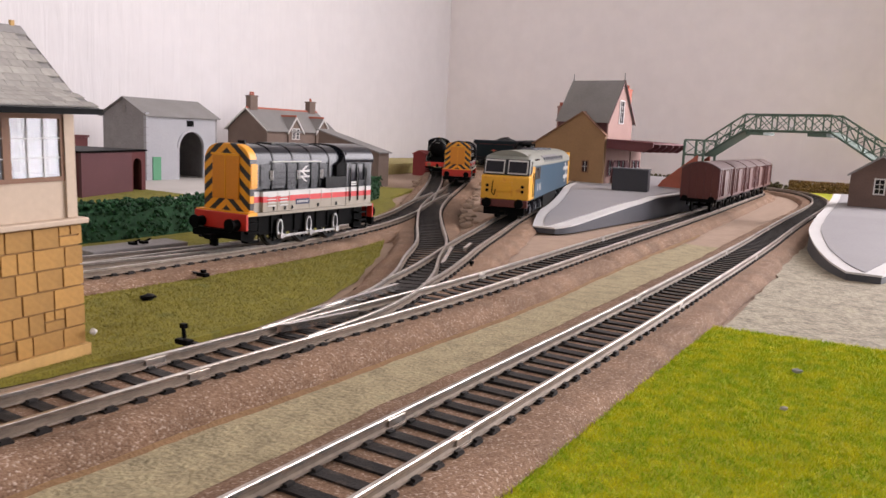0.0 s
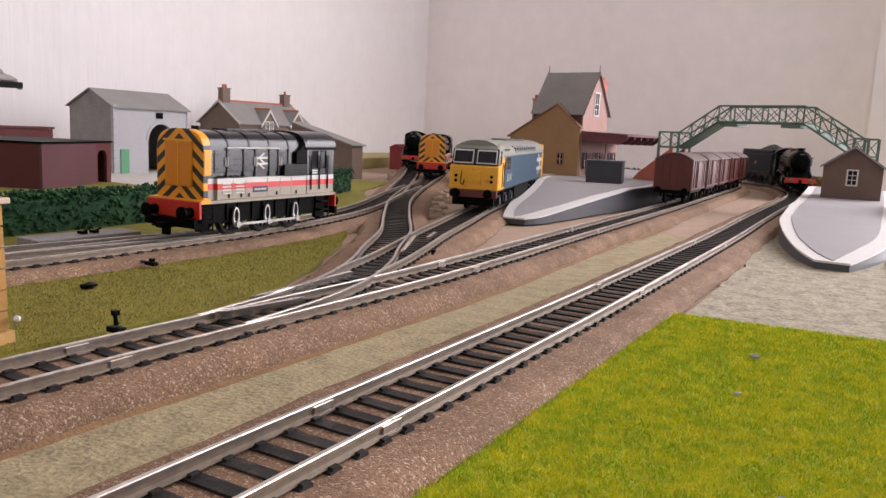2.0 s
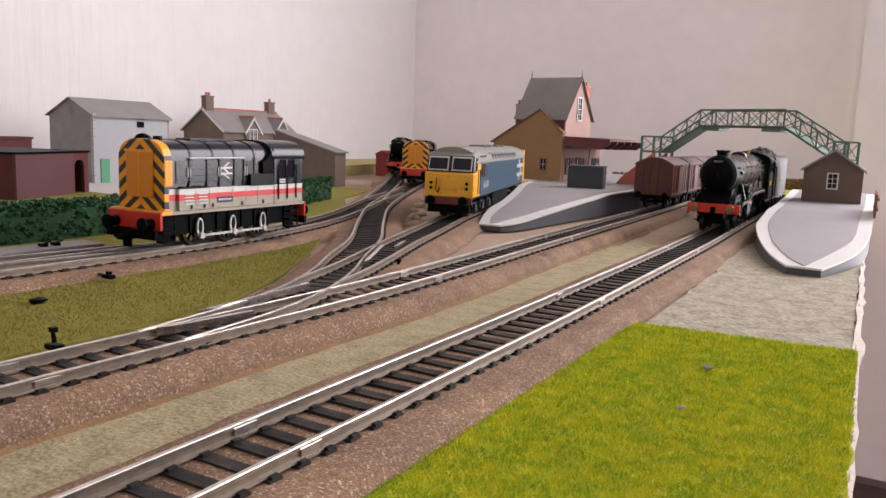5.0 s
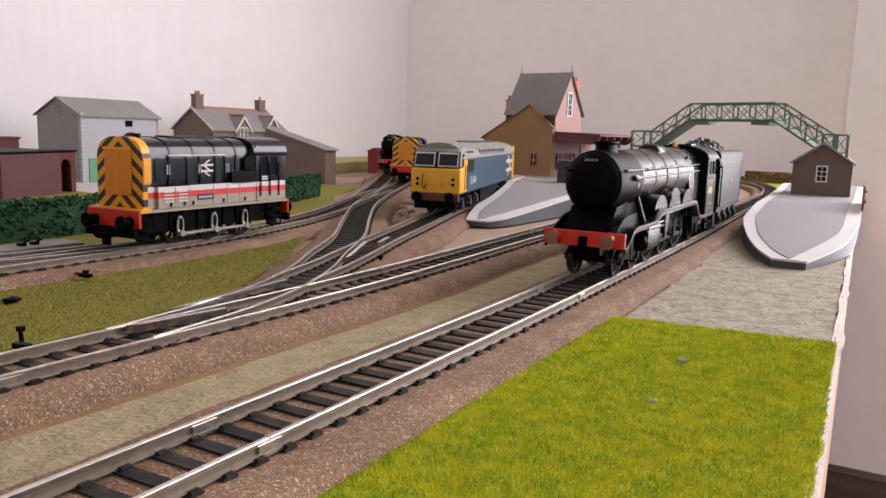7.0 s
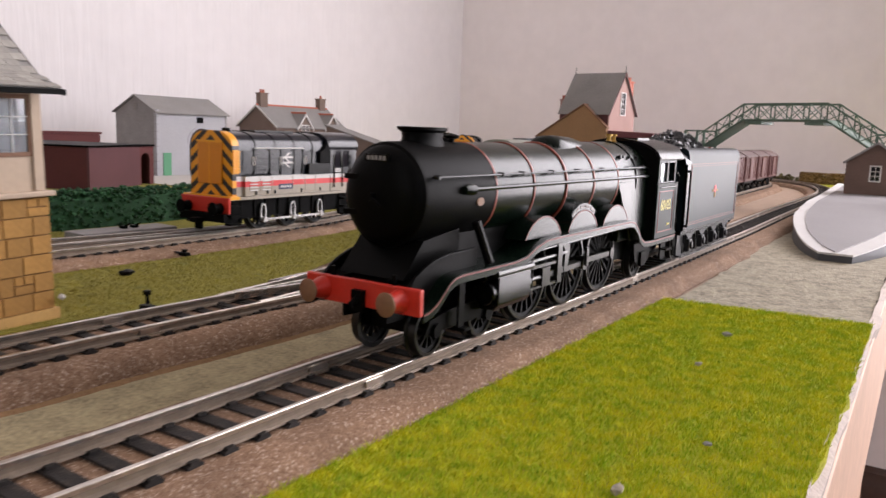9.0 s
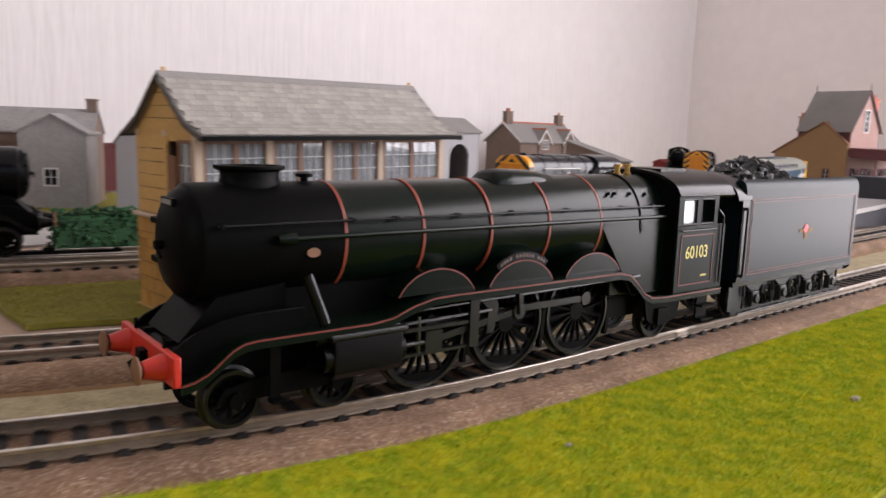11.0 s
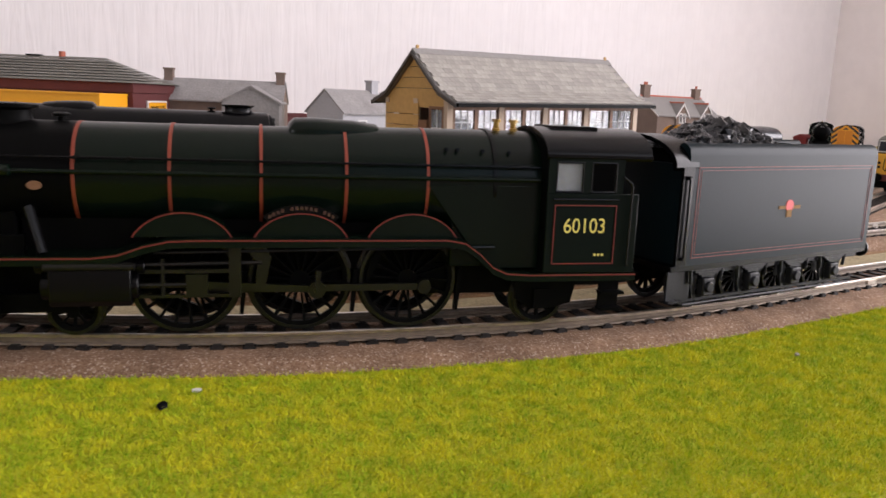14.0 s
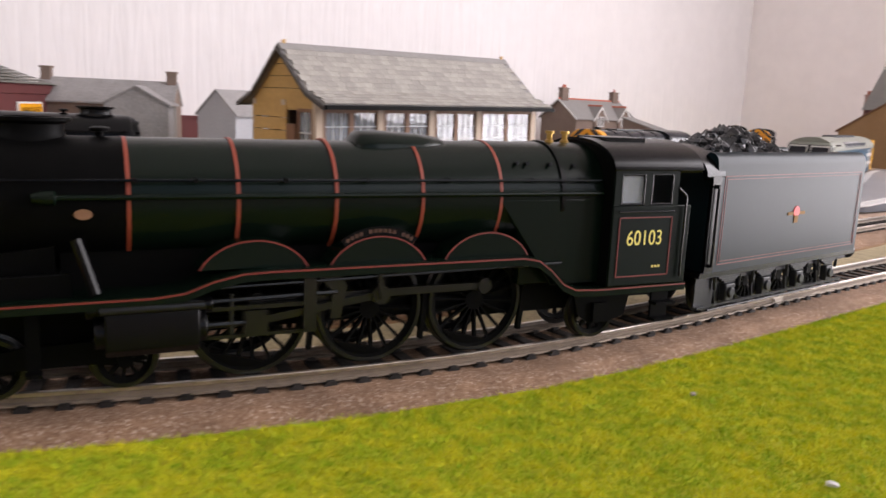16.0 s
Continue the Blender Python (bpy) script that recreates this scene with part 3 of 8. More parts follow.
def fibres(name, poly, n, z, h, material, label, seed):
    """Short upright fibres over a mat, as one mesh."""
    rg = np.random.default_rng(seed)
    P = np.array(poly)
    lo, hi = P.min(0), P.max(0)
    pts = rg.uniform(lo, hi, (n * 3, 2))
    inside = np.zeros(len(pts), bool)
    j = len(P) - 1
    for i in range(len(P)):
        a, b = P[i], P[j]
        c = ((a[1] > pts[:, 1]) != (b[1] > pts[:, 1])) & (pts[:, 0] < (b[0] - a[0]) * (pts[:, 1] - a[1]) / (b[1] - a[1] + 1e-12) + a[0])
        inside ^= c
        j = i
    pts = pts[inside][:n]
    k = len(pts)
    ang = rg.uniform(0, 6.283, k)
    w = rg.uniform(0.00007, 0.00018, k)
    hh = h * rg.uniform(0.4, 1.25, k)
    lean = rg.normal(0, 0.6, (k, 2)) * hh[:, None]
    d = np.stack([np.cos(ang), np.sin(ang)], 1) * w[:, None]
    v = np.zeros((k, 3, 3))
    v[:, 0, :2], v[:, 1, :2], v[:, 2, :2] = pts - d, pts + d, pts + lean
    v[:, :2, 2] = z - 0.0002
    v[:, 2, 2] = z + hh
    me = bpy.data.meshes.new(name)
    me.from_pydata(v.reshape(-1, 3).tolist(), [], np.arange(k * 3).reshape(-1, 3).tolist())
    me.materials.append(material)
    return tagged(new(name, me), label, "grass", kind="stuff")


fibres("grass_fibres", [(x, y) for x, y in LAWN if y > -0.46], 420000, 0.0024, 0.0011, M_BLADE, "short bright yellow-green grass fibres", 1)
fibres("olive_fibres", OLIVE, 60000, 0.0024, 0.0008, M_BLADE2, "short olive grass fibres", 2)


# ---- tracks ----
def sleeper_mesh():
    bm = bmesh.new()
    quad_box(bm, -0.0102, 0.0102, -0.00165, 0.00165, -0.0019, -0.0002)
    for x in (-0.00825, 0.00825):
        for s in (-1, 1):
            quad_box(bm, x + s * 0.0013 - 0.0007, x + s * 0.0013 + 0.0007, -0.0010, 0.0010, -0.0002, 0.0004)
    bmesh.ops.recalc_face_normals(bm, faces=bm.faces)
    me = bpy.data.meshes.new("sleeper")
    bm.to_mesh(me)
    bm.free()
    me.materials.append(M_SLEEPER)
    return me


SLEEPER = sleeper_mesh()


def frames_along(path):
    d = np.gradient(path, axis=0)
    d /= np.linalg.norm(d, axis=1)[:, None]
    return d, np.stack([d[:, 1], -d[:, 0]], 1)


def rail_bm(path, normal, off, profile):
    bm = bmesh.new()
    rings = [[bm.verts.new((*(p + n * (off + u)), v)) for u, v in profile] for p, n in zip(path, normal)]
    k = len(profile)
    for a, b in zip(rings, rings[1:]):
        for i in range(k):
            bm.faces.new((a[i], a[(i + 1) % k], b[(i + 1) % k], b[i]))
    bm.faces.new(rings[0])
    bm.faces.new(rings[-1])
    return bm


def railway(points, label, bed=True, lift=0.0, pitch=0.0076, skip=0.0, near_toe=0.0235):
    path, s = catmull(points)
    d, nrm = frames_along(path)
    z = RAIL + lift
    if bed:
        rg = random.Random(str(points[0]))
        bm = bmesh.new()
        rings = []
        wob = [0.0, 0.0]
        for p, n in zip(path, nrm):
            wob = [0.8 * w + rg.uniform(-0.0007, 0.0007) for w in wob]
            cs = ((-0.0235 + wob[0], 0.0003), (-0.0198 + wob[0] * 0.6, 0.0046), (-0.0168, 0.0054), (min(0.0168, near_toe - 0.0052), 0.0054), (near_toe - 0.0037 + wob[1] * 0.6, 0.0046), (near_toe + wob[1] * (0.35 if near_toe < 0.02 else 1), 0.0003))
            rings.append([bm.verts.new((*(p + n * u), v + lift + rg.uniform(-0.0002, 0.0002))) for u, v in cs])
        for a, b in zip(rings, rings[1:]):
            for i in range(5):
                bm.faces.new((a[i], a[i + 1], b[i + 1], b[i]))
        tagged(solid("track_bed", bm, M_BED), "brown granular foam ballast strip with sloping shoulders", "track bed", kind="structure")
    line = thing("railway_track", Matrix.Identity(4), label, "railway track", "railway tracks", kind="structure")
    foot = ((-0.0010, -0.0028), (0.0010, -0.0028), (0.0009, -0.0023), (0.00032, -0.0020), (0.00032, -0.0009), (-0.00032, -0.0009), (-0.00032, -0.0020), (-0.0009, -0.0023))
    head = ((-0.00055, -0.0009), (0.00055, -0.0009), (0.0006, -0.00015), (0.00045, 0.0), (-0.00045, 0.0), (-0.0006, -0.00015))
    for off in (-0.00825, 0.00825):
        bm = rail_bm(path, nrm, off, [(u, v + z) for u, v in foot])
        rail = part("rail", bm, M_WEB, line, "nickel-silver rail")
        part("rail_head", rail_bm(path, nrm, off, [(u, v + z) for u, v in head]), M_STEEL, rail)
    t = skip
    while t < s[-1]:
        x, y = np.interp(t, s, path[:, 0]), np.interp(t, s, path[:, 1])
        i = min(len(d) - 1, int(np.searchsorted(s, t)))
        a = math.degrees(math.atan2(d[i][1], d[i][0])) - 90
        piece("sleeper", SLEEPER, line, pose(x, y, z - 0.0028, 0, 0, a + math.sin(t * 917) * 0.8))
        t += pitch
    return path, s, line


PATH_A, S_A, track_a = railway(TRACK_A, "model railway track of bright rails on black sleepers, main line", near_toe=0.0230)
PATH_B, S_B, track_b = railway(TRACK_B, "second model track with turnout, bright rails on black sleepers")
railway(TRACK_D1, "diverging track curving off through the turnouts", lift=0.0003)
railway(TRACK_D2, "siding track where the blue diesel stands", lift=0.0005)
railway(TRACK_C, "siding track where the shunter stands", lift=0.0001)
railway(TRACK_C2, "loop track joining the shunter's siding", lift=0.0004)
railway(TRACK_E, "far siding track among rough ground", lift=0.0007)

def fishplates(path, s, line, places):
    """Bright joiners clipped on both sides of each rail where two lengths of track meet."""
    d, nrm = frames_along(path)
    k = int(np.argmax(path[:, 1]))
    for y, off in places:
        i = int(np.argmin(np.abs(path[:k + 1, 1] - y)))
        a = math.degrees(math.atan2(d[i][1], d[i][0])) - 90
        bm = bmesh.new()
        for e in (-1, 1):
            quad_box(bm, e * 0.00055 - 0.00025, e * 0.00055 + 0.00025, -0.0030, 0.0030, -0.0026, -0.0007)
        quad_box(bm, -0.0011, 0.0011, -0.0030, 0.0030, -0.0031, -0.0026)
        quad_box(bm, -0.00062, 0.00062, -0.0002, 0.0002, -0.0016, 0.00005)
        ob = part("rail_joiner", bm, M_STEEL, line, "bright folded rail joiner")
        ob.matrix_basis = pose(*(path[i] + nrm[i] * off), RAIL, 0, 0, a)


fishplates(PATH_A, S_A, track_a, [(y, o) for y in (-0.001, 0.163, 0.331, 0.499) for o in (-0.00825, 0.00825)])
fishplates(PATH_B, S_B, track_b, [(y, o) for y in (-0.006, 0.162, 0.33) for o in (-0.00825, 0.00825)])

# the foam's rust-brown torn foot beside the second track, shadow line painted in; the turnout's bright blades
d_b, n_b = frames_along(PATH_B)
rng = random.Random(9)
roll_profile = ((0.0118, 0.0050), (0.0138, 0.0066), (0.0168, 0.0077), (0.0202, 0.0074), (0.0228, 0.0056), (0.0240, 0.0030), (0.0242, 0.0008))
roll, foot_strip = bmesh.new(), bmesh.new()
prev = prev_foot = None
sway = lump = 0.0
for p, n in zip(PATH_B, n_b):
    if -0.32 < p[1] < 0.46:
        sway = 0.9 * sway + rng.uniform(-0.00035, 0.00035)
        lump = 0.7 * lump + rng.uniform(-0.00025, 0.00025)
        gap = 0.0012 if 0.252 < p[1] < 0.258 or 0.118 < p[1] < 0.123 else 0.0
        cur = [roll.verts.new((*(p + n * (u + sway * k / 6)), max(0.0006, z + (lump - gap) * (1 if 0 < k < 6 else 0) + rng.uniform(-0.00012, 0.00012)))) for k, (u, z) in enumerate(roll_profile)]
        low = [foot_strip.verts.new((*(p + n * (u + sway + rng.uniform(-0.0002, 0.0002))), z)) for u, z in ((0.0238, 0.0022), (0.0250, 0.0014), (0.0256, 0.0008))]
        if prev:
            for k in range(6):
                roll.faces.new((prev[k], prev[k + 1], cur[k + 1], cur[k]))
            for k in range(2):
                foot_strip.faces.new((prev_foot[k], prev_foot[k + 1], low[k + 1], low[k]))
        prev, prev_foot = cur, low
tagged(solid("foam_shoulder", roll, M_BED, smooth=80), "rolled brown foam shoulder of the second track", "track bed", kind="structure")
tagged(solid("torn_bed_edge", foot_strip, M_BEDRED), "rust-brown torn foot of the foam bed, shadow line painted in", "track bed", kind="structure")
for (xa, ya), (xb, yb) in (((-0.0765, 0.034), (-0.072, 0.066)), ((-0.0835, 0.055), (-0.0885, 0.112)), ((-0.101, 0.165), (-0.125, 0.213)), ((-0.118, 0.214), (-0.126, 0.235))):
    bm = bmesh.new()
    a = math.degrees(math.atan2(yb - ya, xb - xa)) - 90
    ln = math.hypot(xb - xa, yb - ya)
    prism(bm, [(-0.0002, 0), (0.0012, ln * 0.12), (0.0012, ln), (-0.0006, ln), (-0.0006, ln * 0.12)], 2, RAIL - 0.0018, RAIL + 0.0004)
    tagged(solid("switch_blade", bm, M_SILVER), "bright steel switch blade of the turnout", "switch blade", "switch blades", kind="structure").matrix_world = pose(xa, ya, 0, 0, 0, a)

# ---- buildings ----
def gable_roof(bm, x0, x1, y0, y1, ze, zr, t=0.0012, over=0.003, lip=0.003, sag=0.0):
    """Two roof slopes with the ridge along y, with thickness and overhang; sag bells the eaves out."""
    xm = (x0 + x1) / 2
    k = (zr - ze) / (xm - x0)
    out = []
    for s in (-1, 1):
        xe = (x0 - over) if s < 0 else (x1 + over)
        zee = ze - over * k + sag
        ring = [(xm, zr), (xm + (xe - xm) * 0.62, zr + (zee - zr) * 0.62 - sag * 0.9), (xe, zee)]
        low = [(x, z - t) for x, z in ring[::-1]]
        prism(bm, ring + low, 1, y0 - lip, y1 + lip)
    return out


def slates(parent, x0, x1, y0, y1, ze, zr, mesh, rows, cols, side, over=0.0, sag=0.0):
    """Rows of separate slates laid on one roof slope."""
    xm = (x0 + x1) / 2
    xe = x1 + over if side > 0 else x0 - over
    k = (zr - ze) / abs(xm - (x1 if side > 0 else x0))
    zee = ze - over * k + sag
    pts = [(xe, zee), (xm + (xe - xm) * 0.62, zr + (zee - zr) * 0.62 - sag * 0.9), (xm, zr)]
    seg = [math.hypot(pts[i + 1][0] - pts[i][0], pts[i + 1][1] - pts[i][1]) for i in range(2)]
    tot = sum(seg)
    w = (y1 - y0) / cols
    rg = random.Random(rows * 100 + cols)
    for r in range(rows):
        d = (r + 0.5) / rows * tot
        i = 0 if d < seg[0] else 1
        f = (d - (0 if i == 0 else seg[0])) / seg[i]
        x, z = pts[i][0] + f * (pts[i + 1][0] - pts[i][0]), pts[i][1] + f * (pts[i + 1][1] - pts[i][1])
        a = math.degrees(math.atan2(pts[i + 1][1] - pts[i][1], abs(pts[i + 1][0] - pts[i][0])))
        for c in range(cols):
            off = 0.5 if r % 2 else 0.0
            y = y0 + (c + 0.25 + off * 0.5 + 0.0) * w + w * 0.25
            if y + w * 0.5 > y1 + 0.0006:
                continue
            piece("slate", mesh, parent, pose(x, y, z + 0.0003, 0, (a - 1.5) * side, rg.uniform(-1, 1)))


def box_mesh(name, lx, ly, lz, material):
    bm = bmesh.new()
    quad_box(bm, -lx / 2, lx / 2, -ly / 2, ly / 2, 0, lz)
    bmesh.ops.recalc_face_normals(bm, faces=bm.faces)
    me = bpy.data.meshes.new(name)
    bm.to_mesh(me)
    bm.free()
    me.materials.append(material)
    return me


def sash(parent, plane, u0, u1, z0, z1, at, frame_mat, bar_mat, glazing, nu=2, nz=2, sign=1, bar=0.0005, fw=0.0012):
    """A framed, barred window standing proud of a wall. plane: 'x' or 'y', the wall's normal axis."""
    def put(bm, a0, a1, b0, b1, d0, d1):
        lo, hi = sorted((at + sign * d0, at + sign * d1))
        if plane == "x":
            quad_box(bm, lo, hi, a0, a1, b0, b1)
        else:
            quad_box(bm, a0, a1, lo, hi, b0, b1)
    bm = bmesh.new()
    put(bm, u0 - fw, u0, z0 - fw, z1 + fw, -0.0004, 0.0006)
    put(bm, u1, u1 + fw, z0 - fw, z1 + fw, -0.0004, 0.0006)
    put(bm, u0, u1, z1, z1 + fw, -0.0004, 0.0006)
    put(bm, u0, u1, z0 - fw, z0, -0.0004, 0.0006)
    w = part("window", bm, frame_mat, parent)
    bm = bmesh.new()
    put(bm, u0, u1, z0, z1, -0.0002, 0.0001)
    part("pane", bm, glazing, w)
    bm = bmesh.new()
    for i in range(1, nu):
        u = u0 + (u1 - u0) * i / nu
        put(bm, u - bar / 2, u + bar / 2, z0, z1, 0.0001, 0.0004)
    for i in range(1, nz):
        z = z0 + (z1 - z0) * i / nz
        put(bm, u0, u1, z - bar / 2, z + bar / 2, 0.0001, 0.00045)
    part("glazing_grid", bm, bar_mat, w)
    return w


# -- signal box --
def signal_box():
    L, D = 0.119, 0.046
    box = thing("signal_box", pose(-0.1115, -0.0045, 0.0022, 1.3, 0, 4.9), "model signal box, cream timber over golden stone, slate roof", "signal box")
    x0, x1, y0, y1 = -D, 0.0, -L, 0.0
    bm = bmesh.new()
    quad_box(bm, x0 + 0.0006, x1 - 0.0006, y0 + 0.0006, y1 - 0.0006, 0.0, 0.037)
    base = part("stone_base", bm, M_JOINT, box, "golden squared stone base with brown joints")
    bm = bmesh.new()
    quad_box(bm, x0 - 0.0008, x1 + 0.0008, y0 - 0.0008, y1 + 0.0008, 0.0, 0.0035)
    part("plinth", bm, M_CREAMD, box, "ochre plinth")
    rg = random.Random(11)
    wins = ((-0.0803, -0.0725), (-0.0361, -0.0283))
    meshes = {}
    # coursed stones on the front and on both ends
    def stone(face, a0, a1, z0, z1):
        key = (face != "front", round(a1 - a0, 4), round(z1 - z0, 4))
        if key not in meshes:
            w, h = a1 - a0 - 0.0005, z1 - z0 - 0.0005
            bm2 = bmesh.new()
            if face == "front":
                quad_box(bm2, -0.0004, 0.0004, -w / 2, w / 2, -h / 2, h / 2)
            else:
                quad_box(bm2, -w / 2, w / 2, -0.0004, 0.0004, -h / 2, h / 2)
            bmesh.ops.recalc_face_normals(bm2, faces=bm2.faces)
            me = bpy.data.meshes.new("stone")
            bm2.to_mesh(me)
            bm2.free()
            me.materials.append(M_STONEY)
            meshes[key] = me
        a, z = (a0 + a1) / 2, (z0 + z1) / 2
        d = rg.uniform(-0.00015, 0.0001)
        at = {"front": (x1 - 0.0005 + d, a, z), "end": (a, y1 - 0.0005 + d, z), "far_end": (a, y0 + 0.0005 - d, z)}[face]
        piece("stone", meshes[key], base, pose(*at))
    rows = 6
    hz = 0.0335 / rows
    for r in range(rows):
        z0 = 0.0035 + r * hz
        for face, a0, a1 in (("front", y0, y1), ("end", x0, x1), ("far_end", x0, x1)):
            a = a0
            first = True
            while a < a1 - 0.0005:
                w = rg.choice((0.0045, 0.006, 0.0075, 0.009)) if not first else rg.choice((0.004, 0.007))
                first = False
                b = min(a1, a + w)
                if a1 - b < 0.003:
                    b = a1
                hit_win = [q for q in wins if b > q[0] - 0.001 and a < q[1] + 0.001]
                if face == "front" and 0.0115 < z0 + hz / 2 < 0.0285 and hit_win:
                    u0, u1 = hit_win[0]
                    if a < u0 - 0.0026:
                        stone(face, a, round(u0 - 0.001, 4), z0, z0 + hz)
                    if b > u1 + 0.0026:
                        stone(face, round(u1 + 0.001, 4), b, z0, z0 + hz)
                    elif b > u0:
                        b = round(u1 + 0.001, 4)
                else:
                    if rg.random() < 0.3 and b - a > 0.0058:
                        stone(face, a, b, z0, z0 + hz / 2)
                        c = a + round((b - a) / 2, 4)
                        stone(face, a, c, z0 + hz / 2, z0 + hz)
                        stone(face, c, b, z0 + hz / 2, z0 + hz)
                    else:
                        stone(face, a, b, z0, z0 + hz)
                a = b
    for u0, u1 in wins:
        sash(box, "x", u0, u1, 0.0155, 0.0252, x1 - 0.0002, M_CREAMP, M_WHITE, M_DARKGLASS, 3, 2, fw=0.0014)
        bm = bmesh.new()
        prism(bm, [(u0 - 0.0015, 0.0268), (u1 + 0.0015, 0.0268), (u1, 0.0283), ((u0 + u1) / 2, 0.0289), (u0, 0.0283)], 0, x1 - 0.0005, x1 + 0.0006)
        part("window_arch", bm, M_CREAMP, box, "pale stone arch")
        bm = bmesh.new()
        quad_box(bm, x1 - 0.0005, x1 + 0.0016, u0 - 0.002, u1 + 0.002, 0.0122, 0.0136)
        part("window_sill", bm, M_WHITE, box, "white stone sill", bevel=0.0003)
    # sill band and timber storey
    bm = bmesh.new()
    quad_box(bm, x0 - 0.0012, x1 + 0.0014, y0 - 0.0012, y1 + 0.0014, 0.0372, 0.0388)
    part("floor_band", bm, M_CREAMP, box, "cream moulded band", bevel=0.0004)
    bm = bmesh.new()
    quad_box(bm, x0 + 0.0015, x1 - 0.0015, y0 + 0.0015, y1 - 0.0015, 0.0388, 0.0488)
    quad_box(bm, x0 + 0.0015, x1 - 0.0015, y0 + 0.0015, y1 - 0.0015, 0.0655, 0.0692)
    part("timber_storey", bm, M_CREAMP, box, "cream painted timber framing")
    for x in (x0 + 0.002, x1 - 0.002):
        for y in (y0 + 0.002, y0 + 0.0295, y0 + 0.0555, y0 + 0.082, y1 - 0.002):
            bm = bmesh.new()
            quad_box(bm, x - 0.0012, x + 0.0012, y - 0.0015, y + 0.0015, 0.0389, 0.0692)
            part("corner_post", bm, M_CREAMP, box)
    for y in (y0 + 0.0015, y1 - 0.0015):
        bm = bmesh.new()
        quad_box(bm, -0.0245, -0.0215, y - 0.0008, y + 0.0008, 0.0389, 0.0692)
        part("corner_post", bm, M_CREAMP, box)
    bm = bmesh.new()
    quad_box(bm, x0 + 0.003, x1 - 0.003, y0 + 0.003, y1 - 0.003, 0.0490, 0.0497)
    quad_box(bm, x0 + 0.006, x0 + 0.007, y0 + 0.004, y1 - 0.004, 0.0497, 0.068)
    part("interior", bm, M_BROWNF, box, "plain interior seen through the windows")
    # ribbed panels low on the end
    bm = bmesh.new()
    for i in range(18):
        x = x0 + 0.004 + i * 0.0022
        quad_box(bm, x, x + 0.0012, y1 - 0.0016, y1 - 0.0007, 0.0405, 0.0485)
    part("ribbed_panel", bm, M_CREAMP, box)
    # windows of the upper storey
    for u0, u1 in ((y0 + 0.0045, y0 + 0.0275), (y0 + 0.032, y0 + 0.0535), (y0 + 0.058, y0 + 0.080), (y0 + 0.0845, y1 - 0.0045)):
        m = (u0 + u1) / 2
        sash(box, "x", u0, m - 0.0012, 0.0500, 0.0650, x1 - 0.0014, M_BROWNF, M_WHITE, M_GLASS, 3, 3, bar=0.0003)
        sash(box, "x", m + 0.0012, u1, 0.0500, 0.0650, x1 - 0.0018, M_BROWNF, M_WHITE, M_GLASS, 3, 3, bar=0.0003)
    for u0, u1 in ((x0 + 0.005, -0.0262), (-0.0205, -0.0125), (-0.0102, -0.0045)):
        sash(box, "y", u0, u1, 0.0500, 0.0650, y1 - 0.0012, M_BROWNF, M_WHITE, M_GLASS, 3, 3, bar=0.0003)
    sash(box, "y", -0.012, -0.0045, 0.0500, 0.0650, y0 + 0.0012, M_BROWNF, M_WHITE, M_GLASS, 2, 2, sign=-1)
    bm = bmesh.new()
    quad_box(bm, -0.0195, -0.0135, y0 - 0.0003, y0 + 0.0016, 0.0388, 0.0605)
    part("door", bm, M_BROWNF, box, "brown glazed door in the gable end")
    # nameboard
    bm = bmesh.new()
    quad_box(bm, x1 - 0.0012, x1 + 0.0004, y0 + 0.0545, y0 + 0.0775, 0.0415, 0.0462)
    board2 = part("nameboard", bm, M_NAVY, box, "dark blue nameboard with white writing", bevel=0.0002)
    bm = bmesh.new()
    rg2 = random.Random(2)
    y = y0 + 0.0615
    while y < y0 + 0.0705:
        w = rg2.uniform(0.0006, 0.0011)
        quad_box(bm, x1 + 0.0004, x1 + 0.0006, y, y + w, 0.0432, 0.0446)
        y += w + 0.0004
    part("lettering", bm, M_WHITE, board2, "illegible white letters as bars")
    # gables of ochre weatherboards
    zr, ze = 0.0885, 0.0700
    for y, s in ((y0 + 0.0015, -1), (y1 - 0.0015, 1)):
        for i in range(6):
            z0 = (0.0690 + (i - 1) * 0.0044) if i else 0.0656
            f = max(0.0, 1 - max(0, (z0 - 0.0690)) / (zr - 0.0690 - 0.002))
            w = 0.0215 * f
            f2 = max(0.02, 1 - max(0, (z0 + 0.0042 - 0.0690)) / (zr - 0.0690 - 0.002))
            bm = bmesh.new()
            prism(bm, [(-0.023 - w, z0), (-0.023 + w, z0), (-0.023 + 0.0215 * f2, z0 + 0.0042), (-0.023 - 0.0215 * f2, z0 + 0.0042)], 1, y - 0.0006 + s * 0.0002 * (i % 2), y + 0.0006 + s * 0.0002 * (i % 2))
            part("weatherboard", bm, M_CREAMD, box)
    for i in range(6):
        bm = bmesh.new()
        quad_box(bm, x0 + 0.0015, -0.0205, y0 + 0.0004, y0 + 0.0012, 0.0392 + i * 0.0047, 0.0392 + i * 0.0047 + 0.0044)
        part("weatherboard", bm, M_CREAMD, box)
    bm = bmesh.new()
    gable_roof(bm, x0, x1, y0, y1, ze, zr, 0.0011, 0.0072, 0.0012, sag=0.0036)
    roof = part("roof", bm, M_SLATE2, box, "belled slate roof, mossy and pale")
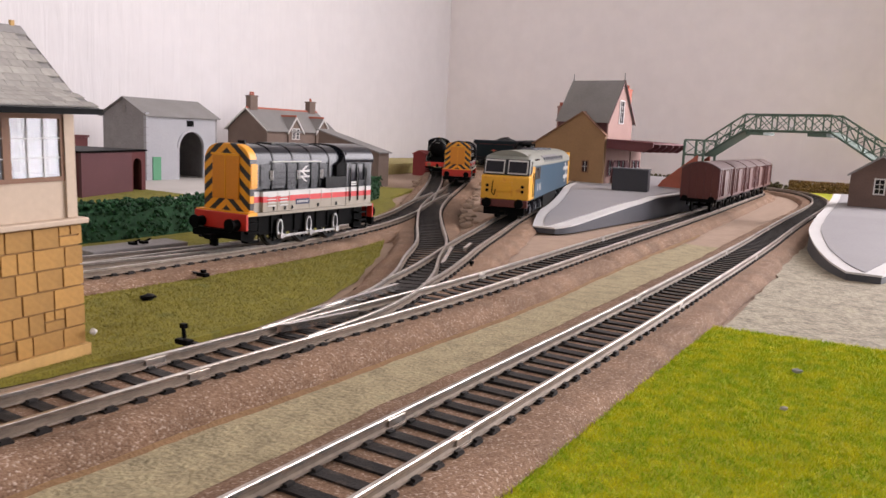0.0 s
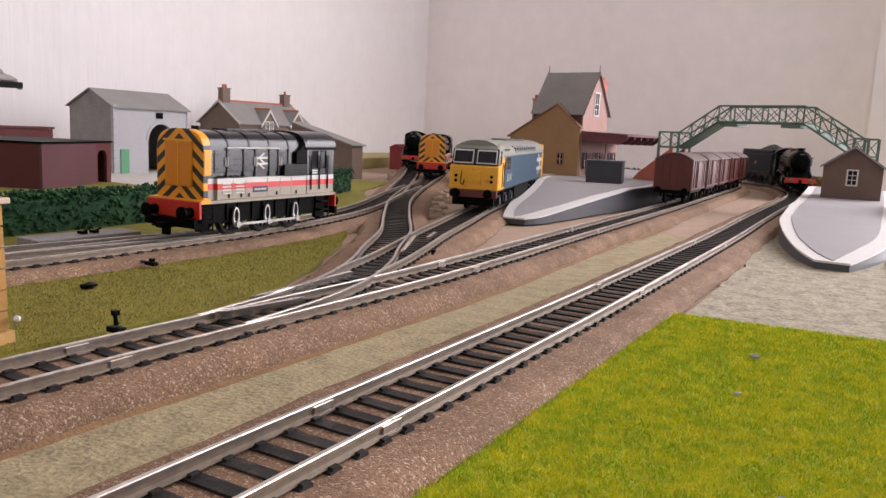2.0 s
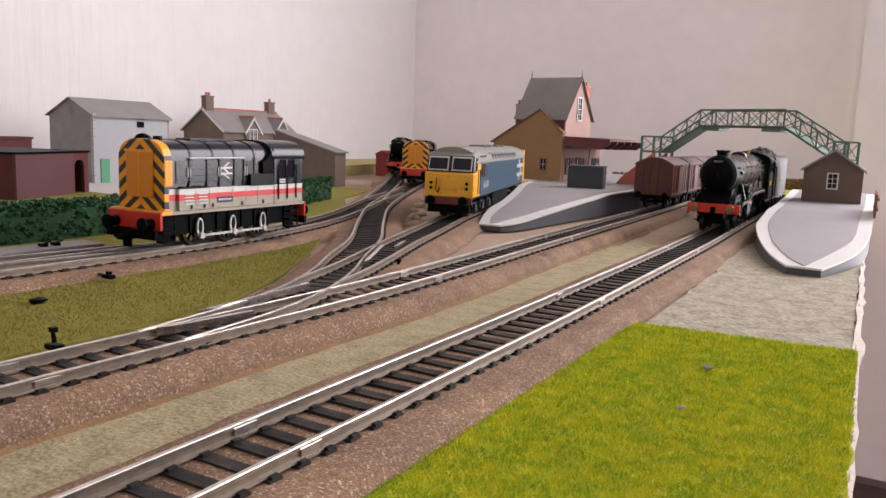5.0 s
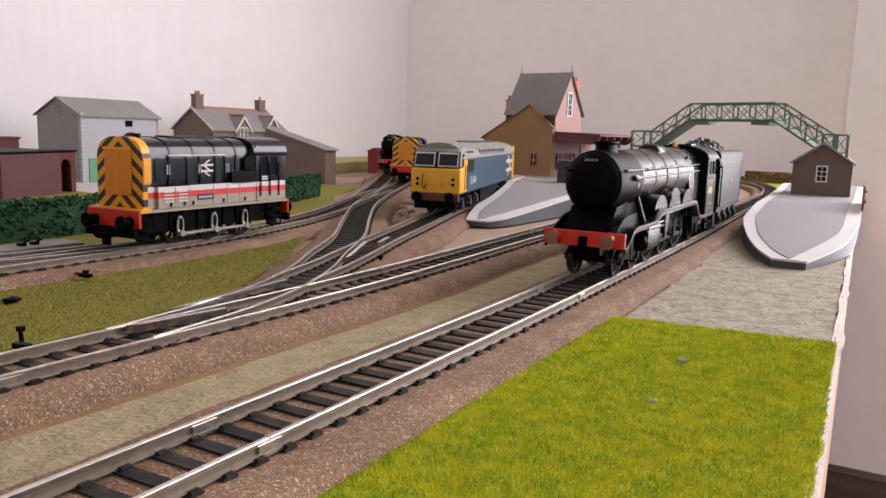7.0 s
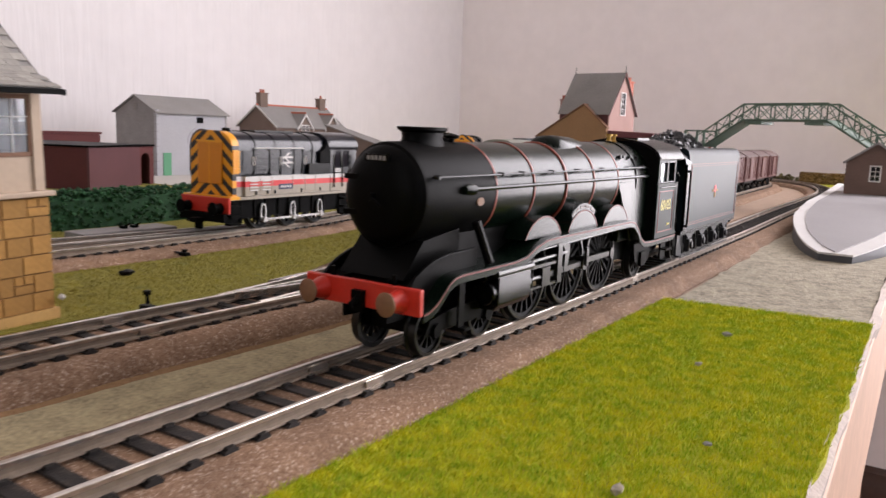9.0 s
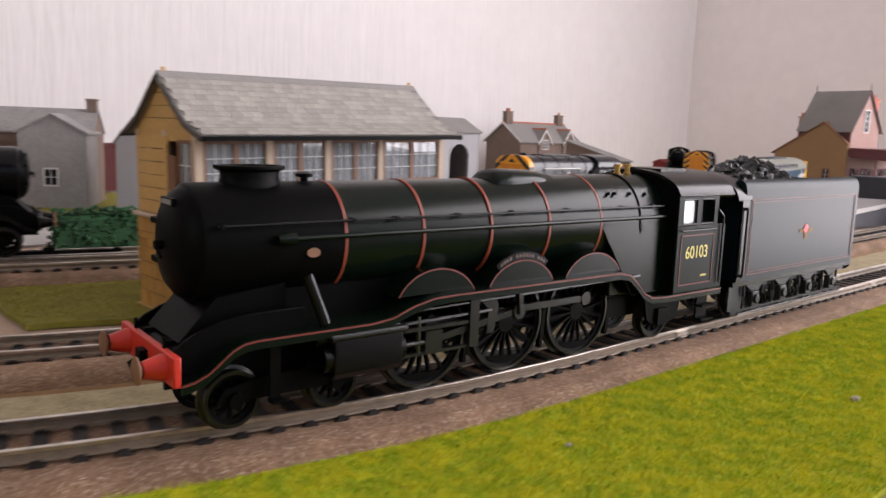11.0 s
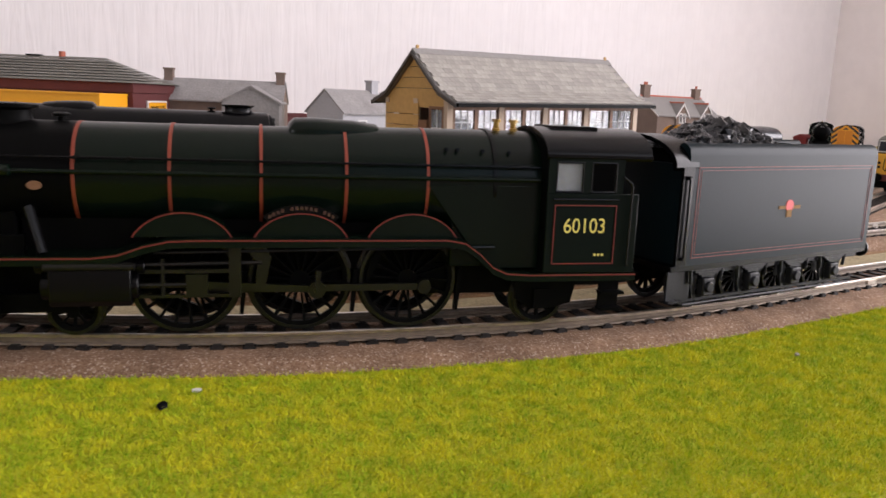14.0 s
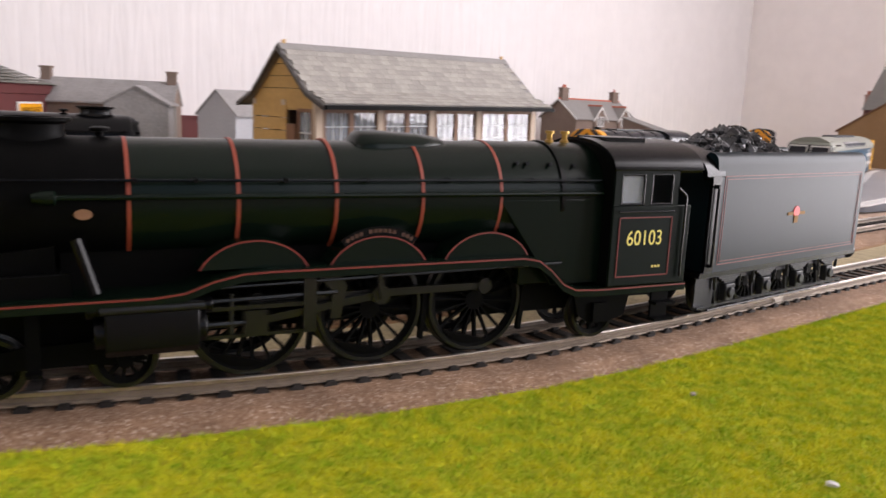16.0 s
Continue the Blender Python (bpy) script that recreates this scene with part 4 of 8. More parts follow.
    for y in (y0 - 0.0016, y1 + 0.0016):
        for s in (-1, 1):
            bm = bmesh.new()
            k = (zr - ze) / 0.023
            xe = -0.023 + s * 0.0302
            zee = ze - 0.0072 * k + 0.0036
            ring = [(-0.023, zr + 0.0004), (-0.023 + s * 0.0302 * 0.62, zr + (zee - zr) * 0.62 - 0.0036 * 0.9 + 0.0003), (xe, zee + 0.0003)]
            ring = [(x, z - 0.0006) for x, z in ring]
            prism(bm, ring + [(x, z - 0.0014) for x, z in ring[::-1]], 1, y - 0.0005, y + 0.0005)
            part("bargeboard", bm, M_BARGE, box, "thin dark bargeboard")
    for s in (-1, 1):
        bm = bmesh.new()
        k = (zr - ze) / 0.023
        xe = -0.023 + s * 0.0307
        quad_box(bm, xe - 0.0004, xe + 0.0008, y0 - 0.0014, y1 + 0.0014, ze - 0.0072 * k + 0.0036 - 0.0014, ze - 0.0072 * k + 0.0036 + 0.0001)
        part("gutter", bm, M_MATTBLACK, box, "dark gutter")
    sl = box_mesh("slate", 0.0031, 0.0042, 0.0004, M_SLATE)
    slates(roof, x0, x1, y0 - 0.001, y1 + 0.001, ze, zr, sl, 13, 28, 1, 0.0070, 0.0036)
    slates(roof, x0, x1, y0 - 0.001, y1 + 0.001, ze, zr, sl, 13, 28, -1, 0.0070, 0.0036)
    bm = bmesh.new()
    prism(bm, [(-0.0255, zr - 0.0012), (-0.023, zr + 0.0011), (-0.0205, zr - 0.0012), (-0.021, zr - 0.0022), (-0.025, zr - 0.0022)], 1, y0 - 0.0012, y1 + 0.0012)
    part("ridge_tiles", bm, M_SLATE2, roof, "grey ridge")
    # a drip of glue at the foot of the corner
    bm = bmesh.new()
    lathe(bm, [(-0.001, 0.0003), (0, 0.0011), (0.001, 0.0004)], (x1 + 0.0018, y1 + 0.0008, 0.0068), 1, 8)
    part("glue_blob", bm, M_WHITE, box, "whitish dried glue")
    return box


signal_box()




# -- goods shed --
def goods_shed():
    ob = thing("goods_shed", pose(-0.640, 0.418, 0.0016, 0, 0, 3), "grey stone goods shed with arched cart entrance", "shed")
    x0, x1, y0, y1, ze, zr = -0.070, 0.0, 0.0, 0.104, 0.0725, 0.0905
    bm = bmesh.new()
    prism(bm, [(x0, 0), (x1, 0), (x1, ze), ((x0 + x1) / 2, zr - 0.001), (x0, ze)], 1, y0, y0 + 0.003)
    prism(bm, [(x0, 0), (x1, 0), (x1, ze), ((x0 + x1) / 2, zr - 0.001), (x0, ze)], 1, y1 - 0.003, y1)
    quad_box(bm, x0, x0 + 0.003, y0 + 0.003, y1 - 0.003, 0, ze)
    part("wall", bm, M_STONEG, ob, "grey stone gable walls")
    a0, a1, zs = 0.046, 0.083, 0.036
    arch = [(a0 + (a1 - a0) * (0.5 - 0.5 * math.cos(math.pi * k / 12)), zs + 0.0185 * math.sin(math.pi * k / 12)) for k in range(13)]
    bm = bmesh.new()
    prism(bm, [(y0 + 0.003, 0), (a0, 0), *arch[:7], ((a0 + a1) / 2, ze), (y0 + 0.003, ze)], 0, x1 - 0.003, x1)
    prism(bm, [(a1, 0), (y1 - 0.003, 0), (y1 - 0.003, ze), ((a0 + a1) / 2, ze), *arch[6:]], 0, x1 - 0.003, x1)
    part("front_wall", bm, M_STONEL, ob, "pale grey front wall")
    big = [((a0 + a1) / 2 + (u - (a0 + a1) / 2) * 1.16, zs + (v - zs) * 1.16) for u, v in arch]
    for i in range(12):
        bm = bmesh.new()
        prism(bm, [arch[i], arch[i + 1], big[i + 1], big[i]], 0, x1, x1 + 0.0008)
        part("arch_stone", bm, M_STONEL, ob)
    bm = bmesh.new()
    quad_box(bm, x1 + 0.0001, x1 + 0.0009, 0.057, 0.0665, 0.0605, 0.067)
    part("loft_opening", bm, M_MATTBLACK, ob, "dark loft opening")
    bm = bmesh.new()
    quad_box(bm, x1, x1 + 0.0011, 0.008, 0.019, 0.0, 0.026)
    part("door", bm, M_GREENDOOR, ob, "pale green door")
    bm = bmesh.new()
    for i in range(9):
        w = 0.0045 if i % 2 else 0.003
        quad_box(bm, x1 - 0.0035, x1 + 0.0007, y0 - 0.0006, y0 + w, i * 0.0083, i * 0.0083 + 0.0078)
    part("quoins", bm, M_STONEL, ob, "pale corner quoins")
    bm = bmesh.new()
    gable_roof(bm, x0, x1, y0, y1, ze, zr, 0.0014, 0.003, 0.003)
    part("roof", bm, M_SLATE2, ob, "grey slate roof", bevel=0.0002)
    bm = bmesh.new()
    quad_box(bm, x0 / 2 - 0.003, x0 / 2 + 0.003, y0 - 0.0005, y0 + 0.0005, 0.073, 0.081)
    part("vent", bm, M_SLATE2, ob)


goods_shed()


def chimney(parent, x, y, z0, z1, w, d, pots, wallm, potm):
    bm = bmesh.new()
    quad_box(bm, x - w / 2, x + w / 2, y - d / 2, y + d / 2, z0, z1 - 0.006)
    quad_box(bm, x - w / 2 - 0.0008, x + w / 2 + 0.0008, y - d / 2 - 0.0008, y + d / 2 + 0.0008, z1 - 0.0062, z1 - 0.0045)
    ch = part("chimney", bm, wallm, parent)
    for i in range(pots):
        yy = y + (i - (pots - 1) / 2) * 0.0045
        bm = bmesh.new()
        lathe(bm, [(z1 - 0.0046, 0.0019), (z1 - 0.001, 0.0014), (z1 - 0.0009, 0.0018), (z1, 0.0018)], (x, yy, 0), 2, 10)
        part("chimney_pot", bm, potm, ch)


# -- stone house with two dormer gables --
def stone_house():
    ob = thing("stone_house", pose(-0.668, 0.628, 0.002, 0, 0, -1), "stone station house with red ridge and white-edged dormers", "house")
    x0, x1, y0, y1, ze, zr = -0.075, 0.0, 0.0, 0.135, 0.062, 0.0885
    bm = bmesh.new()
    prism(bm, [(x0, 0), (x1, 0), (x1, ze), ((x0 + x1) / 2, zr - 0.001), (x0, ze)], 1, y0, y1)
    part("wall", bm, M_STONEB, ob, "brown-grey stone walls")
    bm = bmesh.new()
    gable_roof(bm, x0, x1, y0, y1, ze, zr, 0.0016, 0.004, 0.003)
    part("roof", bm, M_SLATE2, ob, "grey slate roof")
    bm = bmesh.new()
    prism(bm, [(-0.0395, zr - 0.001), (-0.0375, zr + 0.0014), (-0.0355, zr - 0.001)], 1, y0 - 0.003, y1 + 0.003)
    part("ridge_tiles", bm, M_TERRA, ob, "terracotta ridge tiles")
    for yc in (0.052, 0.108):
        bm = bmesh.new()
        prism(bm, [(yc - 0.0135, 0), (yc + 0.0135, 0), (yc + 0.0135, 0.06), (yc, 0.0775), (yc - 0.0135, 0.06)], 0, -0.03, 0.0025)
        dm = part("dormer", bm, M_STONEB, ob, "dormer gable")
        bm = bmesh.new()
        for s in (-1, 1):
            prism(bm, [(yc, 0.0795), (yc + s * 0.0165, 0.0575), (yc + s * 0.0165, 0.056), (yc, 0.0775)], 0, -0.028, 0.0036)
        part("dormer_roof", bm, M_SLATE2, dm)
        bm = bmesh.new()
        prism(bm, [(yc - 0.0014, 0.0785), (yc, 0.081), (yc + 0.0014, 0.0785)], 0, -0.028, 0.0036)
        part("ridge_tiles", bm, M_TERRA, dm, "terracotta ridge")
        bm = bmesh.new()
        for s in (-1, 1):
            prism(bm, [(yc, 0.0788), (yc + s * 0.0162, 0.0575), (yc + s * 0.0162, 0.0545), (yc, 0.0755)], 0, 0.0037, 0.0046)
        part("bargeboard", bm, M_WHITE, dm, "white bargeboards")
        for s in (-1, 1):
            u = yc + s * 0.0036
            sash(ob, "x", u - 0.0026, u + 0.0026, 0.049, 0.062, 0.0028, M_WHITE, M_WHITE, M_DARKGLASS, 2, 3)
        sash(ob, "x", yc - 0.006, yc + 0.006, 0.015, 0.032, 0.0028, M_WHITE, M_WHITE, M_DARKGLASS, 3, 2)
    bm = bmesh.new()
    k = (zr - ze) / 0.0375
    for s in (-1, 1):
        prism(bm, [(-0.0375, zr + 0.0003), (-0.0375 + s * 0.0415, ze - 0.004 * k), (-0.0375 + s * 0.0415, ze - 0.004 * k - 0.002), (-0.0375, zr - 0.002)], 1, -0.0038, -0.003)
    part("bargeboard", bm, M_WHITE, ob, "pale gable bargeboards")
    chimney(ob, -0.0375, 0.008, zr - 0.008, 0.1095, 0.009, 0.013, 2, M_STONEB, M_TERRA)
    chimney(ob, -0.0375, 0.124, zr - 0.008, 0.1075, 0.009, 0.012, 1, M_STONEB, M_TERRA)


stone_house()

# -- lean-to shed beside the house --
lean = thing("lean_to_shed", pose(-0.470, 0.612, 0.002, 0, 0, -12), "brown stone lean-to shed with a sloping roof edge", "shed")
bm = bmesh.new()
prism(bm, [(-0.118, 0), (0, 0), (0, 0.0395), (-0.118, 0.0627)], 1, 0, 0.016)
part("wall", bm, M_STONEB, lean)
bm = bmesh.new()
prism(bm, [(-0.120, 0.0633), (0.003, 0.0391), (0.003, 0.0405), (-0.120, 0.0647)], 1, -0.0025, 0.0185)
part("roof", bm, M_SLATE2, lean, "dark sloping roof")
far_hut = thing("red_hut", pose(-0.60, 0.905, 0.0), "tiny red hut beside the far tracks", "hut")
bm = bmesh.new()
quad_box(bm, -0.012, 0.012, -0.01, 0.01, 0, 0.034)
part("wall", bm, M_HUTRED, far_hut)
bm = bmesh.new()
prism(bm, [(-0.014, 0.034), (0.014, 0.034), (0, 0.040)], 1, -0.012, 0.012)
part("roof", bm, M_HUTRED, far_hut)


# -- brick sheds --
def brick_shed():
    ob = thing("brick_shed", pose(-0.502, 0.250, 0.0022, 0, 0, 24), "low flat-roofed red brick shed with dark arched opening", "shed")
    bm = bmesh.new()
    quad_box(bm, -0.14, 0.0, 0.0, 0.0035, 0, 0.036)
    part("side_wall", bm, M_BRICK, ob, "dark red brick side wall")
    bm = bmesh.new()
    quad_box(bm, -0.003, 0.0, 0.0035, 0.078, 0, 0.036)
    part("front_wall", bm, M_BRICKP, ob, "faded pink brick front wall")
    bm = bmesh.new()
    arch = [(0.080 + 0.0075 - 0.0075 * math.cos(math.pi * k / 8), 0.024 + 0.006 * math.sin(math.pi * k / 8)) for k in range(9)]
    prism(bm, [(0.078, 0), (0.080, 0), *arch[:5], (0.0875, 0.036), (0.078, 0.036)], 0, -0.003, 0.0)
    prism(bm, [(0.095, 0), (0.0985, 0), (0.0985, 0.036), (0.0875, 0.036), *arch[4:]], 0, -0.003, 0.0)
    quad_box(bm, -0.14, 0.0, 0.0985, 0.102, 0, 0.036)
    quad_box(bm, -0.14, -0.137, 0.0035, 0.0985, 0, 0.036)
    part("arched_end", bm, M_BRICK, ob, "dark arched opening")
    bm = bmesh.new()
    quad_box(bm, -0.141, 0.0012, -0.0012, 0.1032, 0.0362, 0.0378)
    part("roof", bm, M_MATTBLACK, ob, "thin dark flat roof")
    bm = bmesh.new()
    quad_box(bm, -0.0012, 0.0012, -0.0012, 0.0014, 0, 0.0362)
    part("corner_post", bm, M_BRICKP, ob)


brick_shed()
low = thing("long_brick_wall", pose(-0.66, 0.20, 0.0022, 0, 0, 4), "long dark red brick wall behind the sheds", "wall")
bm = bmesh.new()
quad_box(bm, -0.012, 0.0, -0.25, 0.17, 0, 0.044)
part("wall", bm, M_BRICK, low)
bm = bmesh.new()
quad_box(bm, -0.0135, 0.0015, -0.251, 0.171, 0.0442, 0.0465)
part("coping", bm, M_BRICK, low, "brick coping")


# -- hedge --
ICO = bmesh.new()
bmesh.ops.create_icosphere(ICO, subdivisions=1, radius=1.0)
ICO_V = np.array([v.co[:] for v in ICO.verts])
ICO_F = np.array([[v.index for v in f.verts] for f in ICO.faces])
ICO.free()


def clump_cloud(name, clumps, material, parent, seed):
    """Many small uneven lumps as one mesh."""
    rg = np.random.default_rng(seed)
    c = np.array(clumps)
    v = ICO_V[None] * (c[:, 3, None, None] * rg.uniform(0.6, 1.35, (len(c), len(ICO_V), 1))) + c[:, None, :3]
    f = ICO_F[None] + (np.arange(len(c)) * len(ICO_V))[:, None, None]
    me = bpy.data.meshes.new(name)
    me.from_pydata(v.reshape(-1, 3).tolist(), [], f.reshape(-1, 3).tolist())
    me.materials.append(material)
    ob = new(name, me)
    ob.parent = parent
    return ob


def hedge(pts, h, w, seed):
    ob = thing("hedge", Matrix.Identity(4), "clipped dark green foam hedge with pale flecks", "hedge")
    path, s = catmull(pts, 0.003)
    rg = random.Random(seed)
    d, nr = frames_along(path)
    clumps = []
    for p, n in zip(path, nr):
        for k in range(70):
            u, v = rg.uniform(-0.5, 0.5) * w, rg.random() * h
            q = p + n * u
            clumps.append((q[0] + rg.uniform(-0.0015, 0.0015), q[1] + rg.uniform(-0.0015, 0.0015), v + 0.0022, rg.uniform(0.0006, 0.0014)))
    clump_cloud("foliage", clumps, M_LEAF, ob, seed)
    core = rail_bm(path, nr, 0.0, ((-w * 0.4, 0.002), (w * 0.4, 0.002), (w * 0.4, h * 0.85), (w * 0.25, h * 0.95), (-w * 0.25, h * 0.95), (-w * 0.4, h * 0.85)))
    part("foam_core", core, M_LEAF, ob)
    bm = bmesh.new()
    for p, n in zip(path, nr):
        if rg.random() < 0.012:
            q = p + n * w * 0.55
            bmesh.ops.create_icosphere(bm, subdivisions=1, radius=0.0003, matrix=Matrix.Translation((q[0], q[1], rg.random() * h + 0.002)))
    part("pale_flecks", bm, M_PALE, ob, "pale flecks of scatter")


hedge([(-0.292, -0.12), (-0.292, 0.02), (-0.292, 0.12), (-0.297, 0.2), (-0.318, 0.3), (-0.345, 0.40), (-0.372, 0.475)], 0.0215, 0.012, 5)

def bush(place, r, seed):
    ob = thing("small_bush", pose(*place), "small dark green foam bush by the signal box", "bush", "bushes")
    rg = random.Random(seed)
    clumps = []
    for i in range(110):
        a, h, d = rg.uniform(0, 6.28), rg.random(), rg.random() ** 0.6
        clumps.append((math.cos(a) * d * r * (1.1 - 0.6 * h), math.sin(a) * d * r * (1.1 - 0.6 * h), h * r * 2.4, r * rg.uniform(0.12, 0.28)))
    clump_cloud("foliage", clumps, M_LEAF, ob, seed)


bush((-0.102, -0.118, 0.0022), 0.0028, 1)
bush((-0.1065, -0.062, 0.0022), 0.0022, 2)

# -- inspection board and lever by the siding --
pit = thing("timber_crossing", pose(-0.2385, 0.104, 0.0022, 0, 0, -1), "grey-green timber staging beside the siding", "staging")
bm = bmesh.new()
quad_box(bm, -0.009, 0.008, -0.026, 0.026, 0.0, 0.0058)
part("deck", bm, M_STONEG, pit, bevel=0.0004)
for y in (-0.0, 0.006):
    bm = bmesh.new()
    quad_box(bm, -0.002, 0.002, y - 0.0013, y + 0.0013, 0.0059, 0.0072)
    rod(bm, (0, y, 0.0068), (0.003, y + 0.002, 0.0085), 0.0004, seg=8)
    part("lever", bm, M_MATTBLACK, pit, "small black lever")


# -- point levers and motors --
def point_lever(x, y, a, tall):
    ob = thing("point_lever", pose(x, y, 0.0036, 0, 0, a), "small black plastic point lever beside the rails", "point lever", "point levers")
    bm = bmesh.new()
    quad_box(bm, -0.0026, 0.0026, -0.0015, 0.0015, 0, 0.0016)
    part("base", bm, M_MATTBLACK, ob, bevel=0.0003)
    bm = bmesh.new()
    rod(bm, (0, 0, 0.002), (0.0006, 0, 0.002 + tall), 0.0007, 0.0005, 8)
    quad_box(bm, -0.0006, 0.0012, -0.0008, 0.0008, 0.001 + tall, 0.0024 + tall)
    part("handle", bm, M_MATTBLACK, ob)
    bm = bmesh.new()
    quad_box(bm, -0.012, -0.004, -0.0008, 0.0008, 0.0006, 0.0014)
    part("tie_bar", bm, M_SLEEPER, ob)


point_lever(-0.0965, 0.0165, 180, 0.0038)
point_lever(-0.0525, 0.0215, 0, 0.0008)
point_lever(-0.0985, 0.188, 0, 0.0022)
point_lever(-0.172, 0.089, 0, 0.0005)
bm = bmesh.new()
rg = random.Random(3)
bmesh.ops.create_icosphere(bm, subdivisions=2, radius=0.0016)
for v in bm.verts:
    v.co = Vector((v.co.x * 1.5, v.co.y * 2.0, v.co.z * 0.8)) * rg.uniform(0.8, 1.2)
st = tagged(solid("coal_lump", bm, M_MATTBLACK), "black lump of coal lying on the grass", "stone")
st.matrix_world = pose(-0.1555, 0.049, 0.0034)
for i, (x, y, r, mm) in enumerate(((0.056, 0.113, 0.0012, M_STONEG), (0.058, 0.075, 0.0009, M_PALE), (0.068, -0.01, 0.0014, M_PALE), (0.001, -0.259, 0.0013, M_MATTBLACK), (0.084, -0.118, 0.0009, M_WHITE), (-0.004, -0.2505, 0.0009, M_WHITE), (0.042, -0.1, 0.0008, M_PALE), (0.075, 0.02, 0.0008, M_STONEG))):
    bm = bmesh.new()
    bmesh.ops.create_icosphere(bm, subdivisions=1, radius=r)
    for v in bm.verts:
        v.co = Vector((v.co.x * 1.4, v.co.y, v.co.z * 0.7)) * rg.uniform(0.75, 1.2)
    tagged(solid("ballast_chip", bm, mm), "loose scenic chip lying on the grass mat", "chip", "loose chips").matrix_world = pose(x, y, 0.0034, 0, 0, i * 50)


# -- rough ground and rubble among the far tracks --
far_lines = [catmull(q, 0.01)[0] for q in (TRACK_D1, TRACK_D2, TRACK_C, TRACK_E)]
bm = bmesh.new()
for i in range(300):
    k = rg.random()
    y = 0.25 + 0.6 * k
    x = -0.165 - 0.55 * (y - 0.25) + rg.uniform(-0.02, 0.02) * (1 + 3 * k)
    if any(min(np.hypot(p[:, 0] - x, p[:, 1] - y)) < 0.0235 for p in far_lines):
        continue
    bmesh.ops.create_icosphere(bm, subdivisions=1, radius=rg.uniform(0.002, 0.006), matrix=Matrix.Translation((x, y, 0.001)) @ Matrix.Diagonal((1.3, 1.1, 0.7, 1)))
tagged(solid("rough_rubble", bm, M_BOARD, smooth=80), "sandy rubble heaped between the far tracks", "rubble", kind="stuff")


# -- old houses seen over the engine --
def cottage(name, m, lx, ly, ze, zr, wallm, label, ends=(True, True), wing=False, tilt=0.0):
    ob = thing(name, m, label, "house")
    bm = bmesh.new()
    prism(bm, [(-lx, 0), (0, 0), (0, ze), (-lx / 2, zr - 0.001), (-lx, ze)], 1, 0, ly)
    part("wall", bm, wallm, ob)
    bm = bmesh.new()
    gable_roof(bm, -lx, 0, 0, ly, ze, zr, 0.0014, 0.0022, 0.001)
    part("roof", bm, M_STONEG, ob, "grey slate roof")
    for on, y in zip(ends, (0.004, ly - 0.004)):
        if on:
            chimney(ob, -lx / 2, y, zr - 0.008, zr + 0.013, 0.0075, 0.0075, 0, wallm, M_TERRA)
    if wing:
        bm = bmesh.new()
        prism(bm, [(ly * 0.55, 0), (ly, 0), (ly, ze), (ly * 0.775, zr - 0.006), (ly * 0.55, ze)], 0, -lx * 0.4, 0.026)
        part("wing", bm, M_STONEG, ob, "gabled wing")
        bm = bmesh.new()
        for s in (-1, 1):
            prism(bm, [(ly * 0.775, zr - 0.0045), (ly * 0.775 + s * (ly * 0.225 + 0.002), ze - 0.0015), (ly * 0.775 + s * (ly * 0.225 + 0.002), ze - 0.003), (ly * 0.775, zr - 0.006)], 0, -lx * 0.45, 0.0275)
        part("wing_roof", bm, M_STONEG, ob)
        sash(ob, "x", ly * 0.72, ly * 0.80, 0.018, 0.03, 0.0262, M_WHITE, M_WHITE, M_DARKGLASS, 2, 2)
    return ob


cottage("grey_cottage", pose(-0.566, -0.128, 0.002, 0, 0, -27.6), 0.045, 0.108, 0.060, 0.0775, M_STONEB, "grey stone cottage with gabled wing and two chimneys", wing=True)
sc = cottage("small_cottage", pose(-0.411, -0.022, 0.002, 0, 0, 18), 0.043, 0.058, 0.0555, 0.0725, M_STONEL, "small grey stone cottage with one chimney", ends=(False, True))
sash(sc, "x", 0.018, 0.026, 0.035, 0.047, 0.0001, M_WHITE, M_WHITE, M_DARKGLASS, 2, 2)


